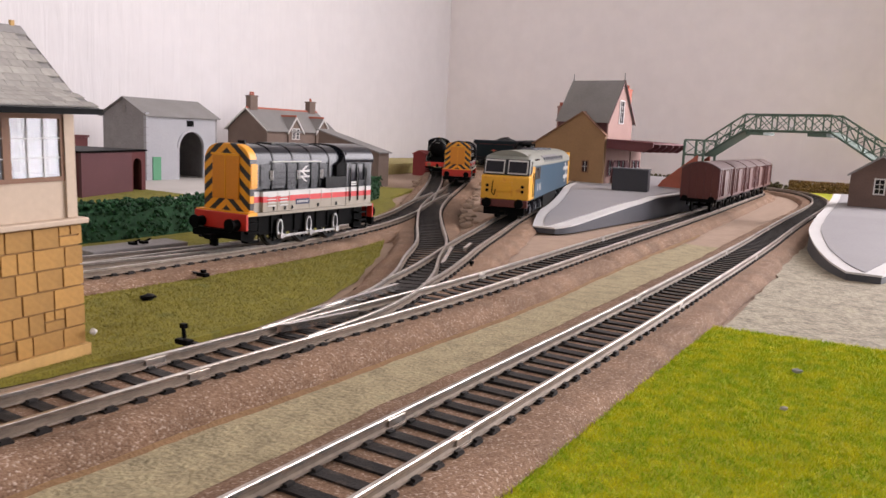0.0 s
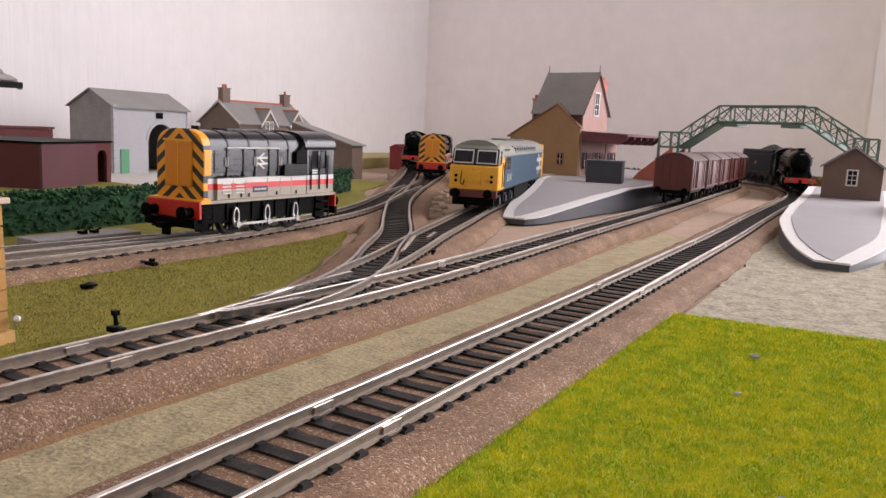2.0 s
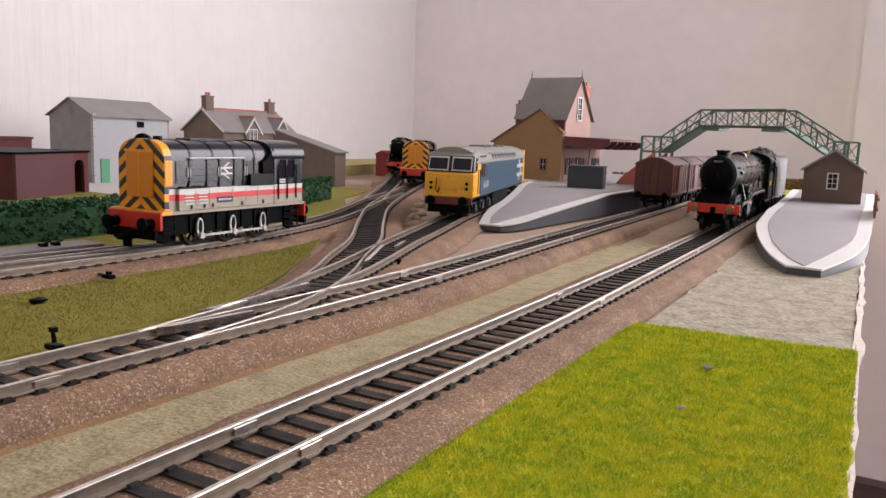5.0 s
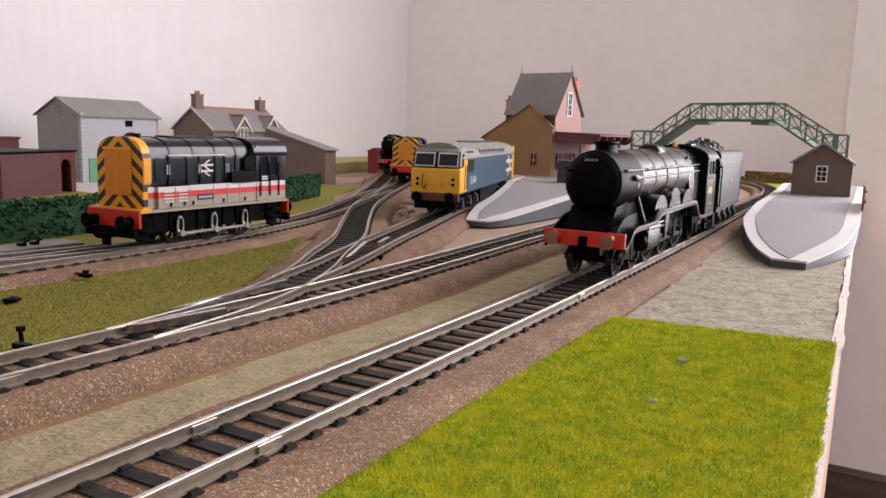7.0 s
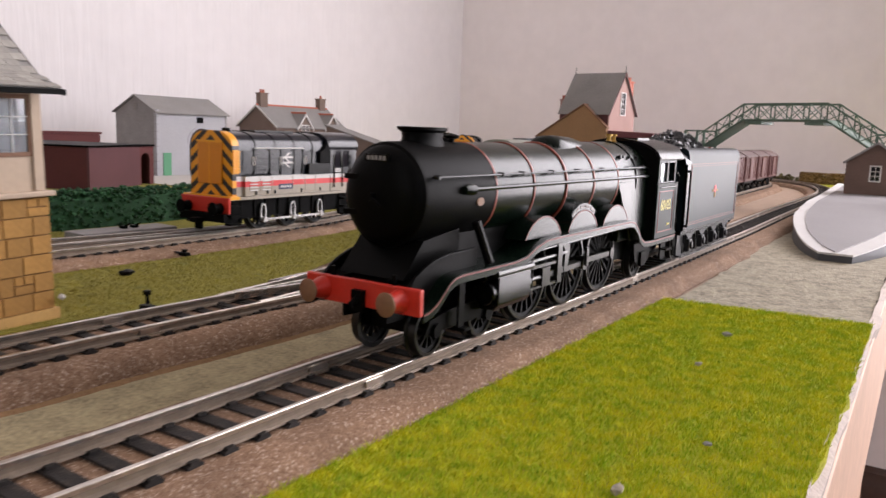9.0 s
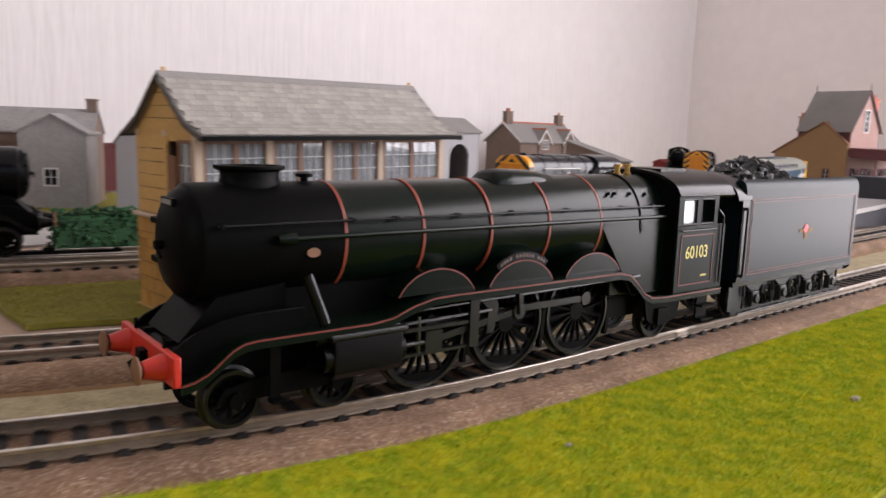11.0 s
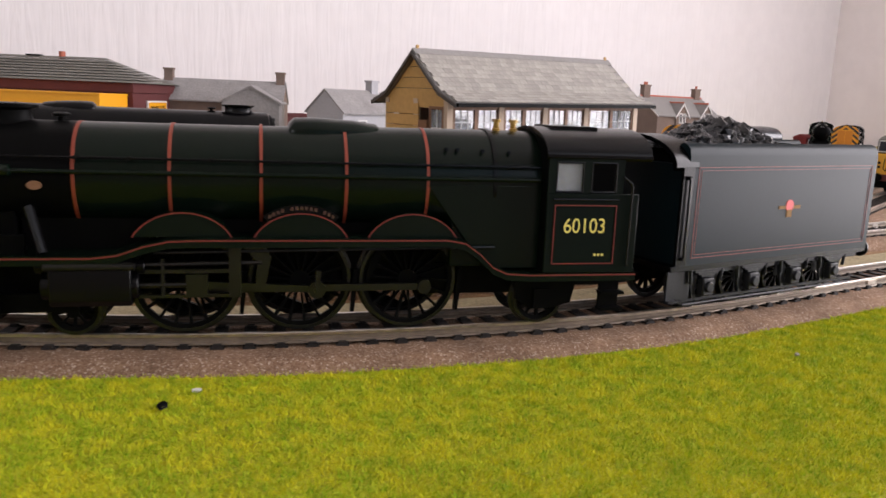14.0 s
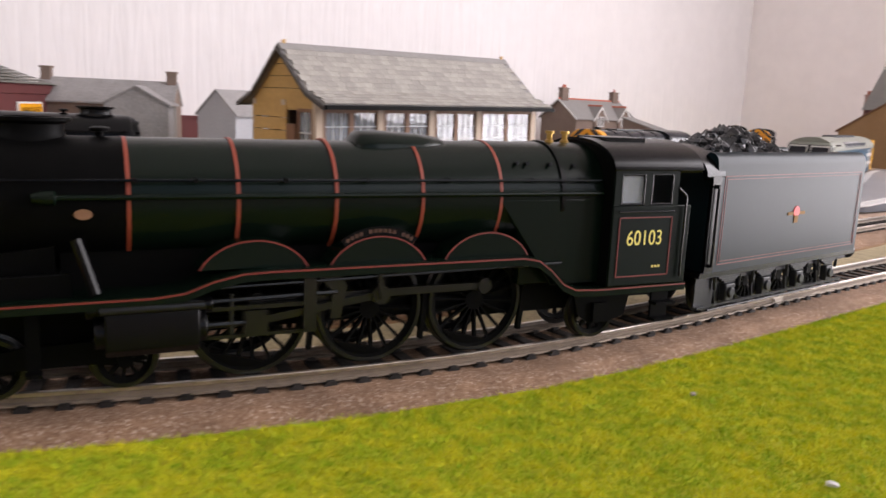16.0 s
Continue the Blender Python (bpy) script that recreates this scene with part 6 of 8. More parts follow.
first = van()
s_first = float(np.interp(0.605, PATH_B[:, 1], S_B))
for i in range(5):
    s = s_first + i * 0.0815
    p, q = on_track(PATH_B, S_B, s - 0.02), on_track(PATH_B, S_B, s + 0.02)
    c, a = (p + q) / 2, math.degrees(math.atan2(q[1] - p[1], q[0] - p[0])) - 90
    m = pose(c[0], c[1], RAIL, 0, 0, a)
    if i == 0:
        first.matrix_world = m
    else:
        copy_thing(first, m)

# ---- engines (built in millimetres, front at y = 0, rail top at z = 0) ----
SC = (1.0, 1.0, 1.0)   # length, width and height of the engine now built, against the drawing


def mpart(name, bm, material, parent, label="", smooth=35, bevel=0.0):
    bmesh.ops.scale(bm, vec=(MM * SC[0], MM * SC[1], MM * SC[2]), verts=bm.verts)
    return part(name, bm, material, parent, label, smooth, bevel * MM)


def spoked_wheel(parent, x, y, r, spokes, colour, crank=0.0, name="driving_wheel", weight=True):
    """A wheel with its middle at its own origin, so that it can turn; hub, spokes and rim are one casting."""
    global SC
    keep = SC
    u = 1.0 if keep[2] == 1.0 else 0.97
    SC = (u, u, u)
    s = 1 if x > 0 else -1
    bm = bmesh.new()
    hub, rin, rout = (2.6 if crank else 1.8), r - 1.9, r - 0.45
    n = 2 * spokes
    def ring(rad, half, dx):
        out = []
        for k in range(spokes):
            for e in (-1, 1):
                a = 6.2831853 * k / spokes + e * half
                out.append(bm.verts.new((dx, rad * math.cos(a), rad * math.sin(a))))
        return out
    hh, rh = min(1.35 / spokes, 0.42 / hub), 0.42 / rin
    F = [ring(hub, hh, 0.8 * s), ring(rin, rh, 0.6 * s), ring(rout, rh, 1.0 * s)]
    B = [ring(hub, hh, -0.8 * s), ring(rin, rh, -0.6 * s), ring(rout, rh, -1.0 * s)]
    for S in (F, B):
        bm.faces.new(S[0])
        for k in range(n):
            j = (k + 1) % n
            bm.faces.new((S[1][k], S[1][j], S[2][j], S[2][k]))
            if k % 2 == 0:
                bm.faces.new((S[0][k], S[0][j], S[1][j], S[1][k]))
    for k in range(n):
        j = (k + 1) % n
        bm.faces.new((F[2][k], F[2][j], B[2][j], B[2][k]))
        if k % 2:
            bm.faces.new((F[0][k], F[0][j], B[0][j], B[0][k]))
            bm.faces.new((F[1][k], F[1][j], B[1][j], B[1][k]))
        bm.faces.new((F[0][k], F[1][k], B[1][k], B[0][k]))
    w = mpart(name, bm, colour, parent)
    if crank:
        bm = bmesh.new()
        pts = [(rin * math.cos(math.pi + q), rin * math.sin(math.pi + q)) for q in np.linspace(-0.6, 0.6, 9)]
        prism(bm, pts, 0, -0.5, 1.1)
        mpart("balance_weight", bm, colour, w)
        bm = bmesh.new()
        rod(bm, (0, crank, 0), (2.6 * s, crank, 0), 1.9, 1.2, 10)
        mpart("crank_pin", bm, M_SHADESTEEL, w)
    bm = bmesh.new()
    lathe_open(bm, [(-1.4 * s, r - 0.5), (-1.4 * s, r + 0.75), (-0.9 * s, r + 0.75), (-0.7 * s, r), (1.35 * s, r - 0.08), (1.35 * s, r - 0.9), (1.22 * s, r - 0.9), (1.2 * s, r - 0.5), (-1.4 * s, r - 0.5)], 36)
    mpart("tyre", bm, M_SHADESTEEL, w, "steel tyre, shade put into its colour")
    SC = keep
    w.matrix_basis = pose(x * MM * SC[0], y * MM * SC[1], r * MM * u)
    return w


def lathe_open(bm, profile, seg):
    rings = [[bm.verts.new((a, r * math.cos(6.2831853 * k / seg), r * math.sin(6.2831853 * k / seg))) for k in range(seg)] for a, r in profile]
    for i in range(len(rings) - 1):
        for k in range(seg):
            bm.faces.new((rings[i][k], rings[i][(k + 1) % seg], rings[i + 1][(k + 1) % seg], rings[i + 1][k]))


def strip(bm, line, x0, x1, t):
    """A plate that follows a (y, z) line, t thick, from x0 to x1."""
    prism(bm, line + [(y, z - t) for y, z in line[::-1]], 0, x0, x1)


DRIVERS = (69.0, 98.0, 127.0)
CRANK = 4.4


def steam_engine(m, body, lining, label, numbered=True, lined=True, red_beam=True):
    """A large express engine. Returns it and its moving parts."""
    ob = thing("steam_locomotive", m, label, "locomotive", "steam locomotives")
    turning = []
    ZC = 37.0
    # boiler and smokebox
    bm = bmesh.new()
    lathe(bm, [(10.5, 11.2), (11, 11.9), (12, 12.1), (43.6, 12.1)], (0, 0, ZC), 1, 40)
    mpart("smokebox", bm, M_MATTBLACK if lined else M_BLACK, ob, "matt black smokebox", 30)
    bm = bmesh.new()
    lathe(bm, [(43.6, 12.1), (88, 12.3), (131, 13.1), (163, 13.2)], (0, 0, ZC), 1, 40)
    boiler = mpart("boiler", bm, body, ob, "satin boiler", 30)
    bm = bmesh.new()
    lathe(bm, [(10.6, 11.3), (9.2, 10.6), (7.6, 8.6), (6.6, 5.2), (6.2, 1.2)], (0, 0, ZC), 1, 32)
    door = mpart("smokebox_door", bm, M_MATTBLACK, ob, "domed black smokebox door", 30)
    bm = bmesh.new()
    quad_box(bm, -9.5, 1, 7.0, 8.8, ZC + 3.4, ZC + 4.6)
    quad_box(bm, -9.5, 1, 7.0, 8.8, ZC - 4.6, ZC - 3.4)
    rod(bm, (0, 6.4, ZC), (0, 4.6, ZC), 0.9, seg=10)
    rod(bm, (-0.2, 4.9, ZC), (3.2, 4.9, ZC - 2), 0.4, seg=6)
    mpart("door_strap", bm, M_MATTBLACK, door)
    bm = bmesh.new()
    quad_box(bm, -3.6, 3.6, 7.3, 8.1, ZC + 7.6, ZC + 9.2)
    mpart("number_plate", bm, M_MATTBLACK, door)
    for i in range(5):
        bm = bmesh.new()
        quad_box(bm, -2.7 + i * 1.15, -2.0 + i * 1.15, 7.15, 7.4, ZC + 7.9, ZC + 8.9)
        mpart("number_bar", bm, M_STONEG, door, "tiny pale number bar")
    for y in ((44.0, 66.0, 88.0, 109.5, 131.0) if lined else (66.0, 109.5, 131.0)):
        r = 12.1 + max(0, (y - 44)) * 0.0115
        bm = bmesh.new()
        lathe(bm, [(y - 0.4, r), (y - 0.4, r + 0.12), (y + 0.4, r + 0.12), (y + 0.4, r)], (0, 0, ZC), 1, 40)
        mpart("boiler_band", bm, lining if lined else M_BLACK, boiler, "orange-lined boiler band" if lined else "")
    bm = bmesh.new()
    lathe(bm, [(149.0, 13.2), (149.0, 13.6), (150, 13.6), (150, 13.2)], (0, 0, ZC), 1, 40)
    mpart("firebox_band", bm, M_BLACK, boiler)
    # firebox sides running down to the footplate
    for s in (-1, 1):
        bm = bmesh.new()
        prism(bm, [(130.5, 37.0), (163, 37.0), (163, 15.6), (147.5, 15.6)], 0, s * 12.6 - 0.6, s * 12.6 + 0.6)
        mpart("firebox_side", bm, body, ob, "firebox side sheet", bevel=0.3)
    bm = bmesh.new()
    quad_box(bm, -11.9, 11.9, 138, 163, 16, 36)
    mpart("firebox", bm, body, ob, "firebox sides", bevel=0.3)
    # chimney, valve, dome, safety valves
    bm = bmesh.new()
    lathe(bm, [(47.4, 8.6), (48.6, 7.4), (49.8, 6.8), (51.2, 6.9), (51.8, 8.3), (52.5, 8.4), (52.5, 7.2), (50.6, 6.0)], (0, 26, 0), 2, 32, 0.62)
    mpart("chimney", bm, M_MATTBLACK if lined else M_BLACK, ob, "long lipped double chimney", 40)
    bm = bmesh.new()
    lathe(bm, [(48.6, 0.9), (49.9, 0.9), (50.0, 2.0), (50.7, 2.1), (51.0, 1.2)], (0, 39.5, 0), 2, 14)
    mpart("snifting_valve", bm, M_MATTBLACK, ob)
    bm = bmesh.new()
    rings = []
    for y, h, w in ((94.5, 47.6, 5.0), (95.2, 50.4, 5.6), (96.6, 51.6, 6.0), (102, 51.8, 6.2), (112, 51.4, 5.8), (118.5, 50.6, 4.9), (120.5, 48.4, 3.8)):
        rings.append([bm.verts.new((w * math.cos(a), y, 46.0 + (h - 46.0) * abs(math.sin(a)) ** 0.55)) for a in np.linspace(0, math.pi, 13)])
    for a, b in zip(rings, rings[1:]):
        for i in range(12):
            bm.faces.new((a[i], a[i + 1], b[i + 1], b[i]))
    for r_ in (rings[0], rings[-1]):
        bm.faces.new(r_)
    mpart("dome", bm, body, ob, "long banjo-shaped dome", 45)
    for y in (153.0, 158.0):
        bm = bmesh.new()
        lathe(bm, [(49.6, 1.2), (50.6, 1.2), (50.8, 0.8), (52.2, 0.8), (52.3, 1.3), (53.0, 1.3)], (0, y, 0), 2, 12)
        mpart("safety_valve", bm, M_GOLD, ob, "brass safety valve")
    # rails and pipes along the boiler
    for s in (-1, 1):
        bm = bmesh.new()
        sweep(bm, [(s * 13.0, 13, 41.6), (s * 13.1, 60, 41.6), (s * 13.9, 162, 41.6)], 0.3, 6)
        for y in (14, 45, 57, 76, 95, 116, 140, 155):
            rod(bm, (s * 11.6, y, 41.6), (s * 13.6, y, 41.6), 0.55, seg=6)
        mpart("handrail", bm, M_BLACK, ob)
        bm = bmesh.new()
        sweep(bm, [(s * 12.8, 30, 38.4), (s * 13.2, 80, 38.4), (s * 14.1, 162, 38.4)], 0.55, 8)
        lathe(bm, [(26.5, 0.9), (29, 1.4), (30.5, 1.4), (31, 0.6)], (s * 12.8, 0, 38.4), 1, 10)
        mpart("ejector_pipe", bm, body, ob)
        bm = bmesh.new()
        rod(bm, (s * 12.0, 34, 30.5), (s * 14.6, 37.2, 20.4), 1.25, seg=10)
        mpart("steam_pipe", bm, M_BLACK, ob)
        bm = bmesh.new()
        lathe(bm, [(-0.35, 1.0), (0.35, 1.0)], (s * 11.9, 35.5, 35.2), 0, 16, 1.7)
        mpart("maker_plate", bm, M_BROWNF, ob, "oval brass maker's plate")
        bm = bmesh.new()
        for y, z in ((136, 45.2), (139, 45.2), (146, 45.0), (153.5, 44.8)):
            rod(bm, (s * 9.8, y, z), (s * 11.6, y, z + 0.3), 0.5, seg=6)
        mpart("washout_plug", bm, M_BLACK, ob)
    # footplate with its valance and splashers
    line = [(3.9, 13.4), (6.5, 13.8), (9.5, 15.0), (12, 16.8), (14.5, 18.7), (17, 19.7), (20, 20.0), (48, 20.0), (54, 20.6), (60, 22.6), (66, 23.8), (72, 24.0), (136, 24.0), (141, 23.2), (145, 20.6), (149, 17.0), (153, 15.4), (160, 15.0), (191, 15.0)]
    bm = bmesh.new()
    for s in (-1, 1):
        a, b = sorted((s * 6.5, s * 17.0))
        bm = bmesh.new()
        strip(bm, line, a, b, 0.7)
        mpart("running_plate", bm, M_BLACK if not lined else body, ob)
        bm = bmesh.new()
        a, b = sorted((s * 16.3, s * 17.0))
        strip(bm, [(y, z - 0.7) for y, z in line], a, b, 1.4)
        mpart("valance", bm, M_BLACK if not lined else body, ob)
    bm = bmesh.new()
    quad_box(bm, -6.5, 6.5, 20, 40, 19.3, 20.0)
    foot = mpart("footplate", bm, M_BLACK if not lined else body, ob, "running plate")
    for s in (-1, 1):
        bm = bmesh.new()
        strip(bm, [(y, z - 0.25) for y, z in line], min(s * 17.02, s * 17.12), max(s * 17.02, s * 17.12), 0.42)
        if lined:
            mpart("lining", bm, M_LINE, foot, "thin red line")
        else:
            bm.free()
        for i, yd in enumerate(DRIVERS):
            arc = [(yd + 13.0 * math.cos(a), 20.2 + 9.6 * math.sin(a)) for a in np.linspace(0.41, math.pi - 0.41, 15)]
            bm = bmesh.new()
            a, b = sorted((s * 7.4, s * 14.6))
            prism(bm, arc, 0, a, b)
            sp = mpart("splasher", bm, body, ob, "rounded splasher")
            if lined:
                bm = bmesh.new()
                under = [(yd + 12.6 * math.cos(a), 20.2 + 9.25 * math.sin(a)) for a in np.linspace(0.41, math.pi - 0.41, 15)]
                prism(bm, arc + under[::-1], 0, s * 14.62 - 0.06, s * 14.62 + 0.06)
                mpart("lining", bm, M_LINE, sp)
            if i == 1 and lined:
                bm = bmesh.new()
                outer = [(yd + 14.6 * math.cos(a), 20.2 + 11.6 * math.sin(a)) for a in np.linspace(0.85, math.pi - 0.85, 13)]
                inner = [(yd + 12.6 * math.cos(a), 20.2 + 9.7 * math.sin(a)) for a in np.linspace(0.85, math.pi - 0.85, 13)]
                prism(bm, outer + inner[::-1], 0, s * 14.2 - 0.3, s * 14.2 + 0.3)
                pl = mpart("nameplate", bm, M_BLACK, ob, "curved brass nameplate")
                bm = bmesh.new()
                for k, a in enumerate(np.linspace(0.95, math.pi - 0.95, 15)):
                    if k in (3, 10):
                        continue
                    y, z = yd + 13.6 * math.cos(a), 20.2 + 10.7 * math.sin(a)
                    quad_box(bm, s * 14.55 - 0.06, s * 14.55 + 0.06, y - 0.4, y + 0.4, z - 0.42, z + 0.42)
                mpart("lettering", bm, M_SKIRT, pl, "illegible raised letters as bars")
    # front end
    bm = bmesh.new()
    quad_box(bm, -16.9, 16.9, 2.3, 3.9, 12.7, 18.6)
    beam = mpart("buffer_beam", bm, M_BEAM if red_beam else M_BLACK, ob, "red buffer beam" if red_beam else "", bevel=0.3)
    bm = bmesh.new()
    quad_box(bm, -1.6, 1.6, 0.7, 2.4, 12.0, 16.6)
    rod(bm, (0, 1.0, 14.6), (0, -1.2, 13.6), 0.8, seg=8)
    mpart("coupling_hook", bm, M_MATTBLACK, beam)
    for x in (-11.4, 11.4):
        bm = bmesh.new()
        lathe(bm, [(2.5, 2.7), (1.4, 2.5), (-1.4, 1.8), (-2.0, 1.7)], (x, 0, 15.6), 1, 16)
        mpart("buffer_housing", bm, M_BEAM if red_beam else M_BLACK, beam)
        bm = bmesh.new()
        lathe(bm, [(-2.0, 0.9), (-2.7, 0.9), (-2.8, 2.6), (-3.2, 2.7), (-3.6, 2.0)], (x, 0, 15.6), 1, 18)
        mpart("buffer_head", bm, M_BROWNF, beam, "dull brown steel buffer head")
    for s in (-1, 1):
        bm = bmesh.new()
        prism(bm, [(4.0, 13.6), (4.0, 18.8), (6.0, 20.4), (9.5, 22.0), (14, 23.4), (20, 24.2), (33, 24.4), (33, 19.4), (17, 19.0), (12, 15.8), (8, 13.8)], 0, s * 12.6 - 0.5, s * 12.6 + 0.5)
        mpart("frame_plate", bm, M_MATTBLACK, ob, "curved black frame plate above the beam", bevel=0.25)
        bm = bmesh.new()
        quad_box(bm, min(s * 13.2, s * 15.8), max(s * 13.2, s * 15.8), 24, 27, 5.6, 6.3)
        quad_box(bm, min(s * 13.2, s * 13.8), max(s * 13.2, s * 13.8), 24.2, 26.8, 5.6, 19.6)
        mpart("front_step", bm, M_MATTBLACK, ob)
    bm = bmesh.new()
    prism(bm, [(3.9, 17.2), (3.9, 18.0), (14, 20.4), (32, 20.8), (32, 20.0), (14, 19.6)], 0, -12.1, 12.1)
    mpart("front_platform", bm, M_MATTBLACK, ob, "black sloping front platform")
    bm = bmesh.new()
    rod(bm, (-3.5, 17, 21.2), (3.5, 17, 21.2), 1.6, seg=12)
    mpart("inside_cylinder_cover", bm, M_BLACK, ob)
    bm = bmesh.new()
    prism(bm, [(6, 19.2), (30, 19.2), (30, 29), (14, 27.2)], 0, -9.5, 9.5)
    mpart("saddle", bm, M_MATTBLACK, ob)
    for x in (-9.0, 9.0):
        bm = bmesh.new()
        quad_box(bm, x - 0.5, x + 0.5, 3.0, 3.5, 18.6, 20.8)
        mpart("lamp_iron", bm, M_MATTBLACK, beam)
    bm = bmesh.new()
    for s in (-1, 1):
        quad_box(bm, s * 6.2 - 0.5, s * 6.2 + 0.5, 4, 188, 9.5, 19.2)
    quad_box(bm, -6, 6, 50, 186, 12.0, 19.0)
    quad_box(bm, -7.5, 7.5, 130, 160, 8.0, 16.0)
    mpart("frame", bm, M_MATTBLACK, ob)
    bm = bmesh.new()
    quad_box(bm, -7.2, 7.2, 31, 139, 19.1, 27.5)
    mpart("inner_frame", bm, M_MATTBLACK, ob)
    for s in (-1, 1):
        bm = bmesh.new()
        sec = [(s * 10.0, 8.2), (s * 15.6, 8.2), (s * 17.0, 9.8), (s * 17.0, 16.0), (s * 16.0, 18.8), (s * 10.0, 18.8)]
        prism(bm, sec, 1, 38.5, 57)
        rod(bm, (s * 13.6, 36.5, 12.6), (s * 13.6, 58.6, 12.6), 3.1, seg=16)
        rod(bm, (s * 13.6, 35, 17.0), (s * 13.6, 60, 17.0), 1.6, seg=12)
        mpart("cylinder", bm, M_BLACK, ob, "black cylinder casing", bevel=0.3)
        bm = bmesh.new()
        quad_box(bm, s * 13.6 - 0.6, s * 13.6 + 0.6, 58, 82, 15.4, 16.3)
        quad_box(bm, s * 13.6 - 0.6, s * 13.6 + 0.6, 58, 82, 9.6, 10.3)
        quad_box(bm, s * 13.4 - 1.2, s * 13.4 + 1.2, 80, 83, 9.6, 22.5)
        mpart("slide_bar", bm, M_SHADESTEEL, ob, "steel slide bars")
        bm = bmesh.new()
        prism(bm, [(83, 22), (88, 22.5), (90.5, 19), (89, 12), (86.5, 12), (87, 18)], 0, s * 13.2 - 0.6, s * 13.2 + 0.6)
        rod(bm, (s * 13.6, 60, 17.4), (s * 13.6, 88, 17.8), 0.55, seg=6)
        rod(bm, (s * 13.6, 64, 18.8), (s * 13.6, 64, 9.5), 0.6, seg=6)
        mpart("expansion_link", bm, M_SHADESTEEL, ob, "steel valve gear link")
    # cab
    roof = [(17.6 * math.cos(a), 44.8 + 6.9 * math.sin(a)) for a in np.linspace(0.0, math.pi, 19)]
    for s in (-1, 1):
        bm = bmesh.new()
        a, b = sorted((s * 16.5, s * 17.3))
        quad_box(bm, a, b, 163, 190, 15.2, 35.6)
        cab = mpart("cab_side", bm, M_CABGREEN if lined else body, ob, "cab side sheet", bevel=0.25)
        for y0, y1 in ((163, 165.2), (173.2, 175.4), (183.0, 185.0)):
            bm = bmesh.new()
            quad_box(bm, a, b, y0, y1, 35.6, 43.6)
            mpart("window_post", bm, M_CABGREEN if lined else body, cab)
        bm = bmesh.new()
        quad_box(bm, a, b, 163, 185.0, 43.6, 45.4)
        mpart("cab_eave", bm, M_CABGREEN if lined else body, cab)
    bm = bmesh.new()
    prism(bm, [(-16.5, 15.2), (16.5, 15.2), (16.5, 45.0)] + [(x * 0.93, z - 0.5) for x, z in roof[1:-1]] + [(-16.5, 45.0)], 1, 163, 163.9)
    quad_box(bm, -16.3, 16.3, 164, 191, 15.0, 16.0)
    quad_box(bm, -9, 9, 164, 169, 16, 40)
    mpart("cab_front", bm, M_MATTBLACK, ob)
    # Lengthwise black sheet added so the cab windows look dark inside.
    bm = bmesh.new()
    quad_box(bm, -1.5, 1.5, 164.2, 190, 16.1, 47)
    mpart("cab_dark_backing", bm, M_MATTBLACK, ob, "added black sheet that darkens the cab windows")
    bm = bmesh.new()
    prism(bm, roof + [(x * 0.965, z - 0.9) for x, z in roof[::-1]], 1, 162.3, 193)
    rf = mpart("cab_roof", bm, M_BLACK, ob, "curved black cab roof", 40)
    bm = bmesh.new()
    quad_box(bm, -6.5, 6.5, 167, 181, 51.0, 52.0)
    for s in (-1, 1):
        quad_box(bm, s * 17.6 - 0.35, s * 17.6 + 0.35, 162.3, 193, 44.6, 45.3)
    mpart("roof_vent", bm, M_BLACK, rf)
    for s in (-1, 1):
        bm = bmesh.new()
        quad_box(bm, s * 16.6 - 0.1, s * 16.6 + 0.1, 165.2, 173.2, 35.8, 43.6)
        mpart("window_pane", bm, M_GLASS, cab, "clear cab window")
        bm = bmesh.new()
        for y0, y1 in ((165.4, 173.0), (175.6, 182.8)):
            for p, q in (((y0, 36.0), (y1, 36.0)), ((y1, 36.0), (y1, 43.4)), ((y1, 43.4), (y0, 43.4)), ((y0, 43.4), (y0, 36.0))):
                rod(bm, (s * 17.1, *p), (s * 17.1, *q), 0.28, seg=6)
        mpart("window_frame", bm, M_BLACK, cab)
        bm = bmesh.new()
        sweep(bm, [(s * 18.0, 164.5, 34.2), (s * 18.0, 183.5, 34.2)], 0.3, 6)
        sweep(bm, [(s * 17.9, 187.5, 17), (s * 17.9, 187.5, 38), (s * 17.4, 185, 40)], 0.35, 6)
        mpart("cab_handrail", bm, M_BLACK, cab)
        if lined:
            bm = bmesh.new()
            for (y0, z0, y1, z1) in ((165.4, 17.6, 183.4, 32.6),):
                for p, q in (((y0, z0), (y1, z0)), ((y1, z0), (y1, z1)), ((y1, z1), (y0, z1)), ((y0, z1), (y0, z0))):
                    rod(bm, (s * 17.32, *p), (s * 17.32, *q), 0.22, seg=4)
            mpart("lining", bm, M_LINE, cab, "red lined panel")
        if numbered:
            m = pose(s * 17.34 * MM * SC[0], 174.4 * MM * SC[1], 27.2 * MM * SC[2], 90, 0, 90 * s) @ Matrix.Diagonal((0.86, 1, 1, 1))
            words("cab_number", "60103", 5.6 * MM, M_CREAM, cab, m, 0.00004, "cream running number")
            bm = bmesh.new()
            for k in range(3):
                quad_box(bm, s * 17.36 - 0.04, s * 17.36 + 0.04, 177.6 + k * 1.1, 178.3 + k * 1.1, 19.6, 20.2)
            mpart("class_mark", bm, M_CREAM, cab, "tiny illegible mark as bars")
        bm = bmesh.new()
        quad_box(bm, s * 15.4 - 1.6, s * 15.4 + 1.6, 181, 188, 9.2, 9.9)
        quad_box(bm, s * 15.4 - 1.6, s * 15.4 + 1.6, 181, 188, 4.8, 5.5)
